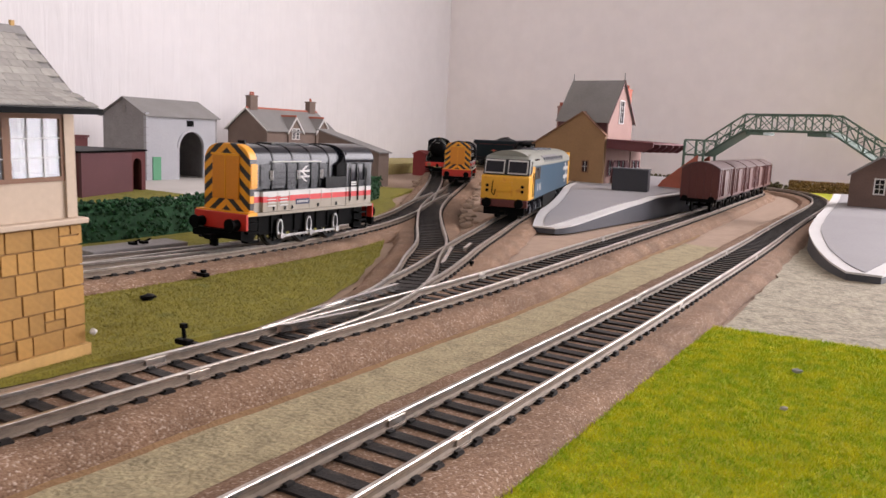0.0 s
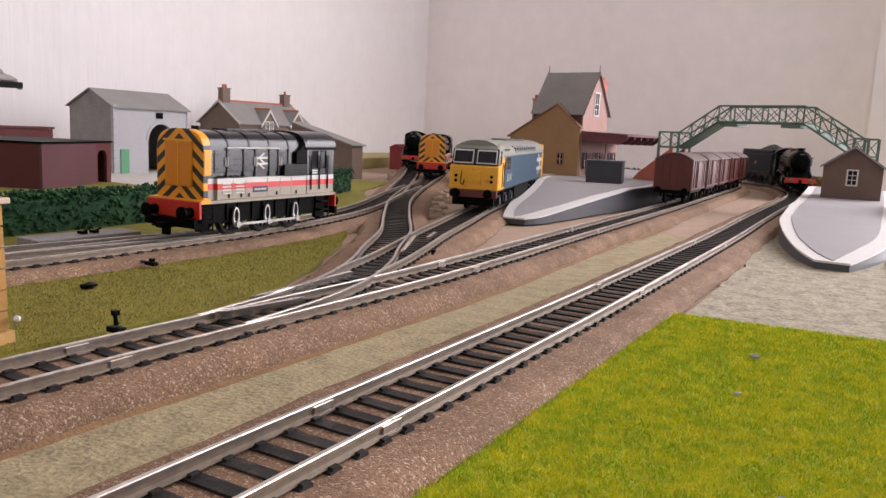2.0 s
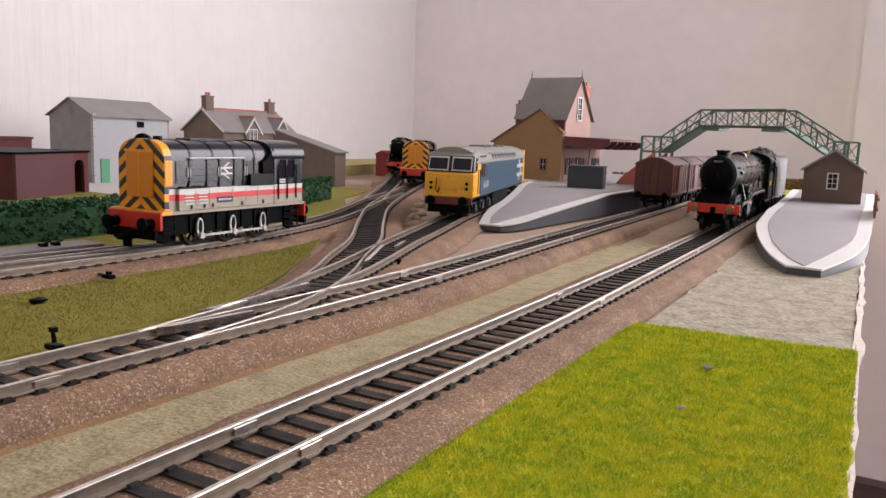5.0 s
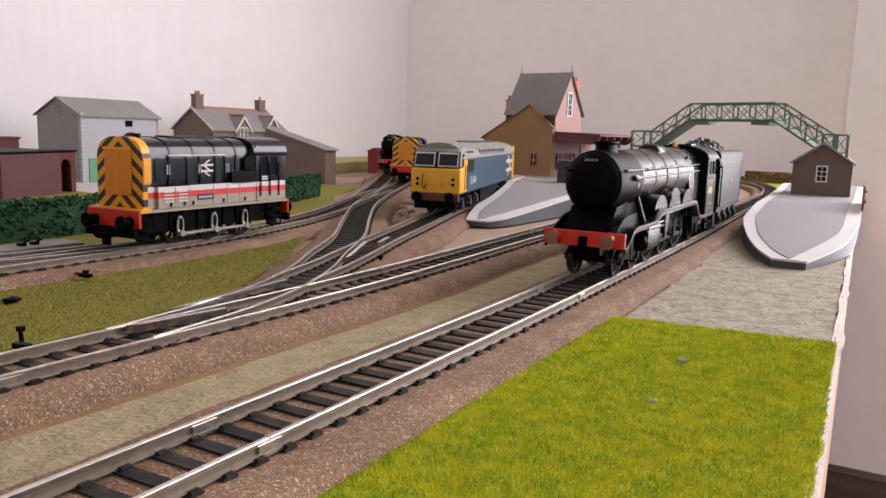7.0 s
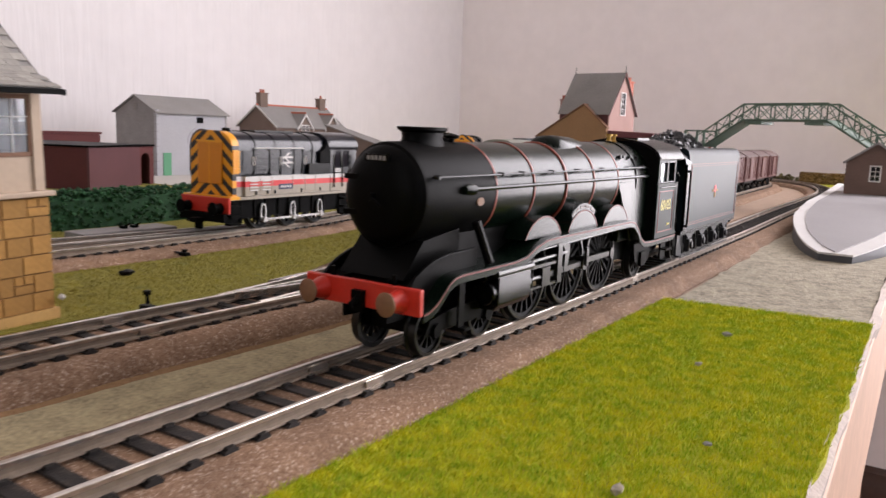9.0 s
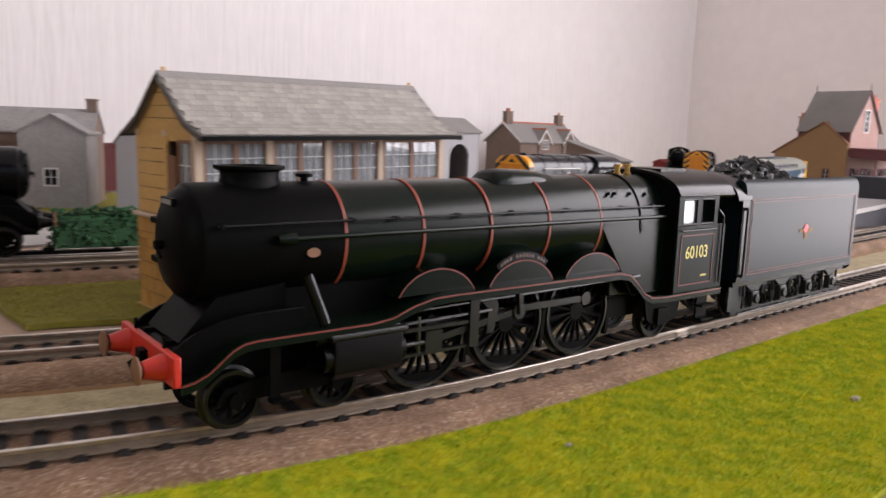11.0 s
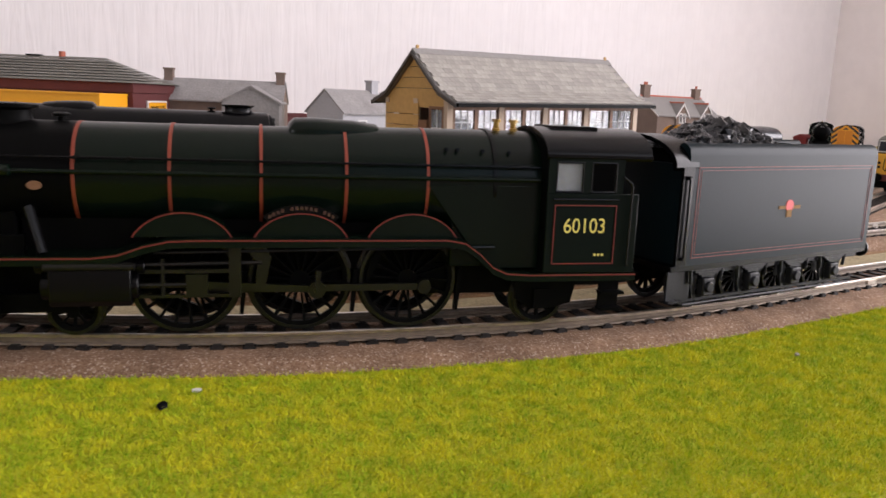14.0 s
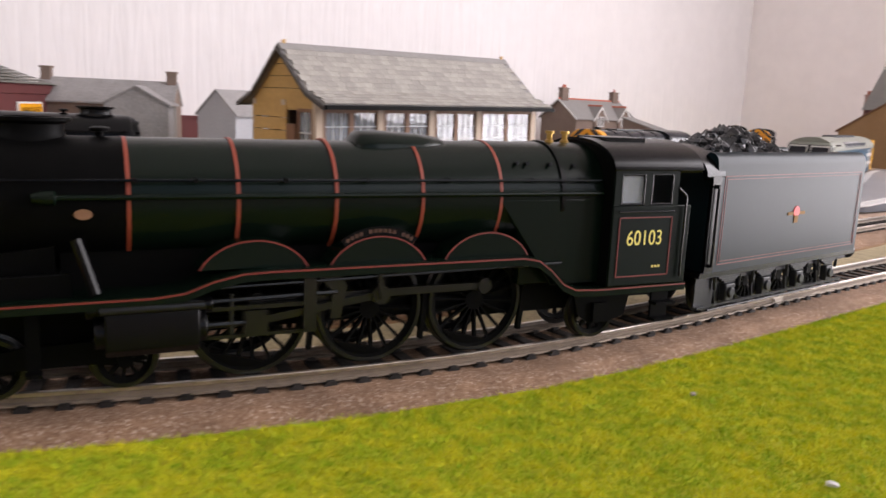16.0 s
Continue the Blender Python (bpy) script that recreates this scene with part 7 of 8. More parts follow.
        quad_box(bm, s * 14 - 0.4, s * 14 + 0.4, 181.5, 187.5, 4.8, 15)
        mpart("cab_step", bm, M_MATTBLACK, ob)
        bm = bmesh.new()
        prism(bm, [(156, 13.5), (176, 13.5), (174, 6), (168, 4.5), (162, 4.5), (158, 7)], 0, s * 11.4 - 0.5, s * 11.4 + 0.5)
        quad_box(bm, s * 12 - 0.9, s * 12 + 0.9, 162.6, 167.4, 4.8, 10)
        mpart("trailing_truck", bm, M_MATTBLACK, ob)
    # wheels
    for s in (-1, 1):
        for y in (17.5, 42.5):
            turning.append((spoked_wheel(ob, s * 8.4, y, 6.4, 10, M_MATTBLACK, name="bogie_wheel"), 6.4, 0))
        turning.append((spoked_wheel(ob, s * 8.4, 165.0, 7.3, 10, M_MATTBLACK, name="trailing_wheel"), 7.3, 0))
        for y in DRIVERS:
            turning.append((spoked_wheel(ob, s * 8.4, y, 13.2, 18, M_MATTBLACK, CRANK), 13.2, 0 if s > 0 else 90))
    for y, z in ((17.5, 6.4), (42.5, 6.4), (69, 13.2), (98, 13.2), (127, 13.2), (165, 7.3)):
        bm = bmesh.new()
        rod(bm, (-7.4, y, z), (7.4, y, z), 1.4, seg=10)
        mpart("axle", bm, M_MATTBLACK, ob)
    bm = bmesh.new()
    quad_box(bm, -5.5, 5.5, 14, 46, 5.5, 9.5)
    mpart("bogie_stretcher", bm, M_MATTBLACK, ob)
    for s in (-1, 1):
        bm = bmesh.new()
        prism(bm, [(13, 6.0), (47, 6.0), (45, 9.0), (36, 10.4), (24, 10.4), (15, 9.0)], 0, s * 11.0 - 0.4, s * 11.0 + 0.4)
        for y in (17.5, 42.5):
            rod(bm, (s * 10.4, y, 6.4), (s * 12.2, y, 6.4), 1.7, seg=10)
        mpart("bogie_frame", bm, M_MATTBLACK, ob)
        for y in DRIVERS:
            bm = bmesh.new()
            prism(bm, [(y + 14.2, 15), (y + 15.4, 15), (y + 15.0, 9), (y + 14.4, 4), (y + 13.4, 4), (y + 13.7, 9)], 0, s * 8.6 - 0.8, s * 8.6 + 0.8)
            mpart("brake_hanger", bm, M_MATTBLACK, ob)
        bm = bmesh.new()
        rod(bm, (s * 13.9, 62, 20.2), (s * 13.9, 150, 21.4), 0.35, seg=6)
        mpart("reach_rod", bm, M_SHADESTEEL, ob)
        bm = bmesh.new()
        rod(bm, (s * 16.6, 37.6, 17.6), (s * 16.6, 58, 17.6), 0.9, seg=10)
        mpart("cylinder_edge", bm, M_SHADESTEEL, ob)
    rods = []
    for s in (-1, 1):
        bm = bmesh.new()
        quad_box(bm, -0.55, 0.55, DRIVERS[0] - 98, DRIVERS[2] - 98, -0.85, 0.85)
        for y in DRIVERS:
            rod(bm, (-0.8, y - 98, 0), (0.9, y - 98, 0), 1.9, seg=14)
        cr = mpart("coupling_rod", bm, M_SHADESTEEL, ob, "steel coupling rod")
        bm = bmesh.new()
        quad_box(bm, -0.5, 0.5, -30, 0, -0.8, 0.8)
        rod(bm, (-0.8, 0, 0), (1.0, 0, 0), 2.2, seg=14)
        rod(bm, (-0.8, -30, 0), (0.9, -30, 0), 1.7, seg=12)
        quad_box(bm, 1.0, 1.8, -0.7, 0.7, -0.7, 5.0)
        co = mpart("connecting_rod", bm, M_SHADESTEEL, ob, "steel connecting rod")
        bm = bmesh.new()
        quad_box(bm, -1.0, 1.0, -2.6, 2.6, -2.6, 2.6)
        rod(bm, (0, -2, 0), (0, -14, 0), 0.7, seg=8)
        ch = mpart("crosshead", bm, M_SHADESTEEL, ob, "steel crosshead")
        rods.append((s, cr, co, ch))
    return ob, turning, rods


def rod_poses(s, angle):
    """Poses of the coupling rod, connecting rod and crosshead for the wheels' turn in degrees."""
    a = radians(angle + (0 if s > 0 else 90))
    py, pz = 98 * 0.955 + 0.97 * CRANK * math.cos(a), 12.8 + 0.97 * CRANK * math.sin(a)
    cy = py - math.sqrt(28.65 ** 2 - (pz - 12.9) ** 2)
    tilt = math.degrees(math.atan2(pz - 12.9, py - cy))
    k = MM
    return (pose(s * 11.3 * k, py * k, pz * k), pose(s * 12.9 * k, py * k, pz * k, tilt, 0, 0), pose(s * 13.2 * k, cy * k, 12.9 * k))


def tender(m, body, label, lined=True):
    ob = thing("tender", m, label, "tender", "tenders")
    turning = []
    sec = [(-16.9, 15.2), (16.9, 15.2), (16.9, 46.5), (16.4, 48.6), (15.2, 49.8), (13.8, 50.2), (12.6, 49.6), (12.4, 44), (-12.4, 44), (-12.6, 49.6), (-13.8, 50.2), (-15.2, 49.8), (-16.4, 48.6), (-16.9, 46.5)]
    bm = bmesh.new()
    prism(bm, sec, 1, 5.5, 98)
    body_ob = mpart("tank", bm, body, ob, "high-sided tender tank, rounded top edges", 40)
    bm = bmesh.new()
    quad_box(bm, -16.6, 16.6, 2.0, 98.6, 13.6, 15.2)
    mpart("footplate", bm, M_BLACK, ob)
    # rounded hood at the front
    arc = [(17.2 * math.cos(a), 43.5 + 8.6 * math.sin(a)) for a in np.linspace(0, math.pi, 17)]
    bm = bmesh.new()
    prism(bm, arc + [(x * 0.93, z - 1.1) for x, z in arc[::-1]], 1, 0.0, 9.0)
    for s in (-1, 1):
        a, b = sorted((s * 16.1, s * 17.1))
        quad_box(bm, a, b, 3.2, 7.5, 15.4, 44)
    mpart("front_hood", bm, M_BLACK, ob, "black curved hood over the tender front", 40)
    bm = bmesh.new()
    quad_box(bm, -16, 16, 8.0, 9.2, 15.4, 48)
    quad_box(bm, -12.4, 12.4, 70, 71, 44, 49.6)
    quad_box(bm, -16.2, 16.2, 97, 98.2, 44, 47.5)
    mpart("bulkhead", bm, M_MATTBLACK, ob)
    for s in (-1, 1):
        bm = bmesh.new()
        sweep(bm, [(s * 17.9, 5.2, 17), (s * 17.9, 5.2, 41)], 0.4, 6)
        for z in (17.5, 40.5):
            rod(bm, (s * 16.8, 5.2, z), (s * 18.2, 5.2, z), 0.6, seg=6)
        mpart("handrail", bm, M_BLACK, ob)
        if lined:
            bm = bmesh.new()
            for (y0, z0, y1, z1) in ((9.5, 17.4, 95.5, 43.4),):
                for p, q in (((y0, z0), (y1, z0)), ((y1, z0), (y1, z1)), ((y1, z1), (y0, z1)), ((y0, z1), (y0, z0))):
                    rod(bm, (s * 16.92, *p), (s * 16.92, *q), 0.17, seg=4)
                    p2, q2 = [((u - 52.5) * 0.975 + 52.5, (v - 30.4) * 0.93 + 30.4) for u, v in (p, q)]
                    rod(bm, (s * 16.92, *p2), (s * 16.92, *q2), 0.12, seg=4)
            mpart("lining", bm, M_LINE, body_ob, "thin red lining")
            bm = bmesh.new()
            lathe(bm, [(-0.12, 1.9), (0.12, 1.9)], (s * 16.98, 52.5, 31.2), 0, 16)
            cr = mpart("crest", bm, M_CREST, body_ob, "small red and cream crest")
            bm = bmesh.new()
            quad_box(bm, s * 17.0 - 0.12, s * 17.0 + 0.12, 47.2, 50.6, 30.2, 31.2)
            quad_box(bm, s * 17.0 - 0.12, s * 17.0 + 0.12, 54.4, 57.8, 30.2, 31.2)
            quad_box(bm, s * 17.0 - 0.14, s * 17.0 + 0.14, 51.3, 53.7, 27.6, 29.9)
            mpart("crest_wing", bm, M_JOINT, cr)
        # outside frame with cut-outs, axleboxes and springs
        bm = bmesh.new()
        a, b = sorted((s * 13.6, s * 14.4))
        wheels_y = (19.0, 40.0, 61.0, 82.0)
        quad_box(bm, a, b, 6, 97, 11.6, 13.6)
        prism(bm, [(6, 11.6), (13.5, 11.6), (13.0, 4.5), (8, 4.0), (6, 6)], 0, a, b)
        for y in wheels_y:
            for e in (-1, 1):
                prism(bm, [(y + e * 3.0, 11.6), (y + e * 6.4, 11.6), (y + e * 4.4, 4.4), (y + e * 3.0, 4.4)], 0, a, b)
        quad_box(bm, a, b, 8, 96, 3.6, 4.4)
        mpart("side_frame", bm, M_FRAMEGREY, ob, "black outside frame")
        for y in wheels_y:
            bm = bmesh.new()
            a2, b2 = sorted((s * 14.2, s * 16.6))
            quad_box(bm, a2, b2, y - 2.4, y + 2.4, 5.2, 10.6)
            rod(bm, (s * 16.4, y, 8.0), (s * 17.4, y, 8.0), 1.7, seg=12)
            mpart("axlebox", bm, M_FRAMEGREY, ob, bevel=0.4)
            bm = bmesh.new()
            for k in range(4):
                quad_box(bm, min(s * 14.4, s * 16.0), max(s * 14.4, s * 16.0), y - 7 + k * 1.4, y + 7 - k * 1.4, 13.2 - k * 0.75, 13.9 - k * 0.75)
            for e in (-1, 1):
                rod(bm, (s * 15.2, y + e * 7, 13.8), (s * 15.2, y + e * 6.4, 9.2), 0.55, seg=6)
            mpart("leaf_spring", bm, M_FRAMEGREY, ob)
        bm = bmesh.new()
        quad_box(bm, min(s * 14.4, s * 16.4), max(s * 14.4, s * 16.4), 2.6, 6.4, 4.2, 4.9)
        quad_box(bm, min(s * 14.4, s * 15.0), max(s * 14.4, s * 15.0), 2.8, 6.2, 4.2, 14)
        mpart("tender_step", bm, M_FRAMEGREY, ob)
        bm = bmesh.new()
        rod(bm, (s * 14.9, 10, 3.0), (s * 14.9, 94, 3.0), 0.35, seg=6)
        mpart("brake_rod", bm, M_FRAMEGREY, ob)
        for y in wheels_y:
            turning.append((spoked_wheel(ob, s * 8.4, y, 8.1, 12, M_MATTBLACK, name="tender_wheel"), 8.1, 0))
    for x in (-11.4, 11.4):
        bm = bmesh.new()
        lathe(bm, [(98, 2.4), (102, 1.7), (103, 0.9), (104, 0.9), (104, 3.1), (104.8, 3.0)], (x, 0, 13.6), 1, 16)
        mpart("buffer", bm, M_SHADESTEEL, ob)
    bm = bmesh.new()
    for y in (19.0, 40.0, 61.0, 82.0):
        rod(bm, (-7.4, y, 8.1), (7.4, y, 8.1), 1.2, seg=8)
    quad_box(bm, -7, 7, 5, 96, 9.5, 13.6)
    quad_box(bm, -2, 2, -7, 6, 9.0, 10.4)
    mpart("underframe", bm, M_MATTBLACK, ob)
    return ob, turning


def coal_heap(parent, seed):
    rg = np.random.default_rng(seed)
    n = 900
    y = rg.uniform(10, 69, n)
    x = rg.uniform(-12, 12, n)
    top = 46.5 + 9.5 * np.exp(-((y - 36) / 20.0) ** 2) * (1 - (np.abs(x) / 15) ** 2)
    z = top - rg.uniform(0, 1.6, n)
    clumps = np.stack([x, y, z, rg.uniform(0.9, 2.1, n)], 1) * MM
    ob = clump_cloud("coal_load", clumps.tolist(), M_COAL, parent, seed)
    tagged(ob, "heap of glossy black coal", kind="stuff")
    return ob


SC = (0.98, 0.955, 1.03)
engine, engine_wheels, engine_rods = steam_engine(Matrix.Identity(4), M_GREEN, M_ORANGE, "dark green express steam locomotive with red buffer beam")
SC = (1.0, 1.0, 1.0)
loco_tender, tender_wheels = tender(Matrix.Identity(4), M_TANK, "dark green high-sided tender heaped with coal")
coal_heap(loco_tender, 7)

# the black engine standing behind and the green one far off
def stand(path, y_front, forward):
    """Pose on a track with the front beam at y_front, facing +y or -y."""
    i = int(np.argmin(np.abs(path[:, 1] - y_front)))
    d = path[min(len(path) - 1, i + 3)] - path[max(0, i - 3)]
    a = math.degrees(math.atan2(d[1], d[0])) - 90
    return pose(path[i][0], path[i][1], RAIL, 0, 0, a + (180 if forward else 0))


PC2, PE, PD1, PD2, PC = [catmull(q)[0] for q in (TRACK_C2, TRACK_E, TRACK_D1, TRACK_D2, TRACK_C)]
steam_engine(stand(PC2, -0.135, True), M_BLACK, M_BLACK, "plain black steam locomotive standing on the loop", False, False, False)
M_GREENL = mat("light_brunswick", (0.02, 0.034, 0.018), 0.4, vary=0.12, bump=0.02)
steam_engine(stand(PE, 0.79, False), M_GREENL, M_ORANGE, "dark steam locomotive with black front on the far siding", False, False)


# ---- diesel shunter ----
def shunter(m, label):
    ob = thing("diesel_shunter", m, label, "locomotive", "diesel locomotives")
    def arcsec(w, z0, zs, zt, n=20):
        return [(-w, z0), (w, z0)] + [(w * math.copysign(abs(math.cos(a)) ** 0.72, math.cos(a)), zs + (zt - zs) * max(0.0, math.sin(a)) ** 0.78) for a in np.linspace(0.0, math.pi, n)]
    sec = arcsec(14.6, 17.6, 39.6, 49.6)
    bm = bmesh.new()
    prism(bm, sec, 1, 8.6, 79)
    bonnet = mpart("bonnet", bm, M_DGREY, ob, "dark grey ribbed bonnet", 50)
    bm = bmesh.new()
    sec2 = arcsec(14.9, 17.6, 39.8, 49.9)
    prism(bm, sec2, 1, 3.6, 8.8)
    nose = mpart("nose_end", bm, M_WASP, ob, "yellow nose end with black chevrons", 50, 0.5)
    bm = bmesh.new()
    quad_box(bm, -8.6, 8.6, 2.6, 3.7, 23.5, 44.5)
    grille = mpart("radiator_shutter", bm, M_ORNG, nose, "amber radiator shutter", bevel=0.4)
    bm = bmesh.new()
    quad_box(bm, -0.25, 0.25, 2.4, 2.7, 23.5, 44.5)
    quad_box(bm, -9.2, 9.2, 2.3, 2.9, 43.9, 45.0)
    mpart("shutter_rib", bm, M_YELLOW, grille)
    for s in (-1, 1):
        bm = bmesh.new()
        quad_box(bm, min(s * 14.8, s * 15.0), max(s * 14.8, s * 15.0), 4.2, 8.6, 29.4, 40.6)
        for k in range(8):
            quad_box(bm, min(s * 15.0, s * 15.5), max(s * 15.0, s * 15.5), 4.2, 8.6, 29.6 + k * 1.4, 30.3 + k * 1.4)
        mpart("louvre", bm, M_YELLOW, ob, "yellow louvres")
    for y in (20.5, 35.5, 50.5, 65.5):
        r = [(x * 1.012, z + 0.35) for x, z in sec[2:]]
        bm = bmesh.new()
        prism(bm, r + [(x * 0.985, z - 0.6) for x, z in sec[2:][::-1]], 1, y - 0.45, y + 0.45)
        mpart("roof_rib", bm, M_BLACK, bonnet)
    for s in (-1, 1):
        a = s * 14.62
        for i, (y0, y1) in enumerate(((11, 18.5), (19.5, 30), (31, 38.5), (39.5, 49), (50, 56), (57, 64))):
            bm = bmesh.new()
            quad_box(bm, min(a, a + s * 0.4), max(a, a + s * 0.4), y0, y1, 30.2, 40.4)
            d = mpart("bonnet_door", bm, M_DGREY, bonnet, bevel=0.15)
            bm = bmesh.new()
            for z in (32, 38.5):
                rod(bm, (a + s * 0.5, y0 + 0.8, z), (a + s * 0.5, y0 + 2.6, z), 0.25, seg=5)
            mpart("hinge", bm, M_BLACK, d)
        bm = bmesh.new()
        for y in (17.8, 38.2, 57.4):
            for e in (0, 1.5):
                rod(bm, (a + s * 0.9, y + e, 33), (a + s * 0.9, y + e, 37.4), 0.28, seg=6)
        sweep(bm, [(a + s * 0.9, 19, 41.6), (a + s * 0.9, 57, 41.6)], 0.35, 6)
        mpart("grab_rail", bm, M_STRIPEW, ob, "white grab rails")
        # two-bar emblem as plain shapes
        bm = bmesh.new()
        x0, x1 = min(a + s * 0.42, a + s * 0.55), max(a + s * 0.42, a + s * 0.55)
        quad_box(bm, x0, x1, 40.3, 48.3, 36.4, 37.3)
        quad_box(bm, x0, x1, 40.3, 48.3, 33.6, 34.5)
        for z0 in (34.4, 31.6):
            prism(bm, [(41.8, z0 + 2.0), (43.2, z0 + 2.0), (46.6, z0 - 0.2 + 0.1), (45.2, z0 - 0.1)], 0, x0, x1)
        prism(bm, [(45.2, 39.4), (46.8, 39.4), (43.4, 37.2), (41.8, 37.2)], 0, x0, x1)
        mpart("emblem", bm, M_STRIPEW, bonnet, "white emblem of bars")
        # side boxes with stripes: three bands, one above the other
        for z0, z1, mm, nm in ((17.8, 22.4, M_BEIGE, "beige band"), (22.4, 25.2, M_STRIPER, "red band"), (25.2, 27.6, M_STRIPEW, "white band")):
            bm = bmesh.new()
            quad_box(bm, min(s * 13.0, s * 16.4), max(s * 13.0, s * 16.4), 11.5, 79, z0, z1)
            mpart("side_box", bm, mm, ob, nm)
            bm = bmesh.new()
            quad_box(bm, min(s * 14.0, s * 14.95), max(s * 14.0, s * 14.95), 6.7, 11.5, z0, z1)
            mpart("side_band", bm, mm, ob, nm)
        bm = bmesh.new()
        for y in range(13, 30, 4):
            prism(bm, [(y, 27.7), (y + 2.6, 27.7), (y + 1.3, 28.8)], 0, min(s * 13.4, s * 16.3), max(s * 13.4, s * 16.3))
        quad_box(bm, min(s * 13, s * 16.5), max(s * 13, s * 16.5), 11.4, 30, 27.6, 28.2)
        mpart("tread_plate", bm, M_BLACK, ob)
        bm = bmesh.new()
        quad_box(bm, min(s * 13, s * 17), max(s * 13, s * 17), 60, 78, 27.6, 33.5)
        mpart("side_tank", bm, M_BLACK, ob)
        bm = bmesh.new()
        prism(bm, [(70, 33.6), (78.8, 33.6), (78.8, 46.6), (74, 41.5), (70, 39.6)], 0, min(s * 14.2, s * 16.4), max(s * 14.2, s * 16.4))
        mpart("cab_front_box", bm, M_MATTBLACK, ob, "black box before the cab", bevel=0.3)
        for z in (30.6, 33.4, 36.2):
            for y0, y1 in ((20, 29.6), (31.4, 38)):
                bm = bmesh.new()
                quad_box(bm, min(a + s * 0.3, a + s * 0.75), max(a + s * 0.3, a + s * 0.75), y0, y1, z, z + 0.3)
                mpart("door_batten", bm, M_BLACK, bonnet)
        for y in (19.0, 30.5, 39.0, 49.5, 56.5, 64.5):
            bm = bmesh.new()
            quad_box(bm, min(a, a + s * 0.8), max(a, a + s * 0.8), y - 0.25, y + 0.25, 28, 41)
            mpart("door_post", bm, M_BLACK, bonnet)
        bm = bmesh.new()
        for y in (22, 31, 47, 57, 66):
            quad_box(bm, min(s * 16.35, s * 16.55), max(s * 16.35, s * 16.55), y - 0.15, y + 0.15, 18, 27)
        for y0 in (15, 24):
            for k in range(4):
                quad_box(bm, min(s * 16.35, s * 16.6), max(s * 16.35, s * 16.6), y0, y0 + 5, 20.8 + k * 1.3, 21.4 + k * 1.3)
        mpart("box_seam", bm, M_BEIGE, ob)
        for y in (19.0, 27.5, 33.0, 54.0, 70.0):
            bm = bmesh.new()
            quad_box(bm, min(s * 16.4, s * 16.9), max(s * 16.4, s * 16.9), y - 0.4, y + 0.4, 18.4, 20.2)
            mpart("box_catch", bm, M_DGREY, ob)
        for y0 in (14.6, 23.6):
            bm = bmesh.new()
            for z in (20.4, 21.9, 23.4, 24.9):
                quad_box(bm, min(s * 16.38, s * 16.75), max(s * 16.38, s * 16.75), y0, y0 + 5.8, z, z + 0.5)
            mpart("vent", bm, M_STRIPEW, ob, "pale slatted vent")
        bm = bmesh.new()
        quad_box(bm, min(s * 16.42, s * 16.62), max(s * 16.42, s * 16.62), 36, 47, 20.4, 23.2)
        npl = mpart("nameplate", bm, M_NAVY, ob, "small dark blue nameplate")
        bm = bmesh.new()
        for k in range(8):
            quad_box(bm, min(s * 16.6, s * 16.72), max(s * 16.6, s * 16.72), 37 + k * 1.15, 37.7 + k * 1.15, 21.3, 22.3)
        mpart("lettering", bm, M_STRIPEW, npl, "illegible letters as bars")
    # cab
    csec = arcsec(16.6, 17.6, 41.0, 50.0)
    bm = bmesh.new()
    prism(bm, csec, 1, 79, 81)
    cabp = mpart("cab", bm, M_DGREY, ob, "dark grey cab", 50)
    bm = bmesh.new()
    prism(bm, csec, 1, 101, 103)
    mpart("cab_back", bm, M_DGREY, cabp, "", 50)
    for s in (-1, 1):
        a, b = sorted((s * 15.8, s * 16.6))
        for nm, y0, y1, z0, z1 in (("cab_side", 81, 101, 27.6, 31), ("cab_post", 81, 83.2, 31, 40.5), ("cab_post", 88.6, 90.4, 31, 40.5), ("cab_post", 96, 101, 31, 40.5), ("cab_eave", 81, 101, 40.5, 43)):
            bm = bmesh.new()
            quad_box(bm, a, b, y0, y1, z0, z1)
            mpart(nm, bm, M_DGREY, cabp)
    bm = bmesh.new()
    top = [(x * 1.02, z + 0.4) for x, z in csec[2:]]
    prism(bm, top + [(x * 0.96, z - 1.2) for x, z in csec[2:][::-1]], 1, 77, 104.5)
    mpart("cab_roof", bm, M_DGREY, cabp, "curved cab roof", 50)
    for s in (-1, 1):
        for z0, z1, mm in ((17.8, 22.4, M_BEIGE), (22.4, 25.2, M_STRIPER), (25.2, 27.6, M_STRIPEW)):
            bm = bmesh.new()
            quad_box(bm, min(s * 15.8, s * 16.75), max(s * 15.8, s * 16.75), 79.1, 103, z0, z1)
            mpart("cab_band", bm, mm, cabp)
        bm = bmesh.new()
        quad_box(bm, min(s * 15.9, s * 16.1), max(s * 15.9, s * 16.1), 83.2, 88.6, 31, 40.5)
        quad_box(bm, min(s * 15.9, s * 16.1), max(s * 15.9, s * 16.1), 90.4, 96, 31, 40.5)
        mpart("window_pane", bm, M_DARKGLASS, cabp)
        for y in (82, 89.5, 97):
            bm = bmesh.new()
            rod(bm, (s * 17.2, y, 20), (s * 17.2, y, 38), 0.35, seg=6)
            mpart("cab_handrail", bm, M_BLACK, ob)
        for k in range(2):
            bm = bmesh.new()
            quad_box(bm, min(s * 16.62, s * 16.7), max(s * 16.62, s * 16.7), 83.5, 88.5, 28.4 + k * 1.2, 29.2 + k * 1.2)
            mpart("number_bar", bm, M_STRIPEW, cabp, "white number as a bar")
    # underframe
    bm = bmesh.new()
    quad_box(bm, -16.8, 16.8, 1.0, 105, 16.2, 17.6)
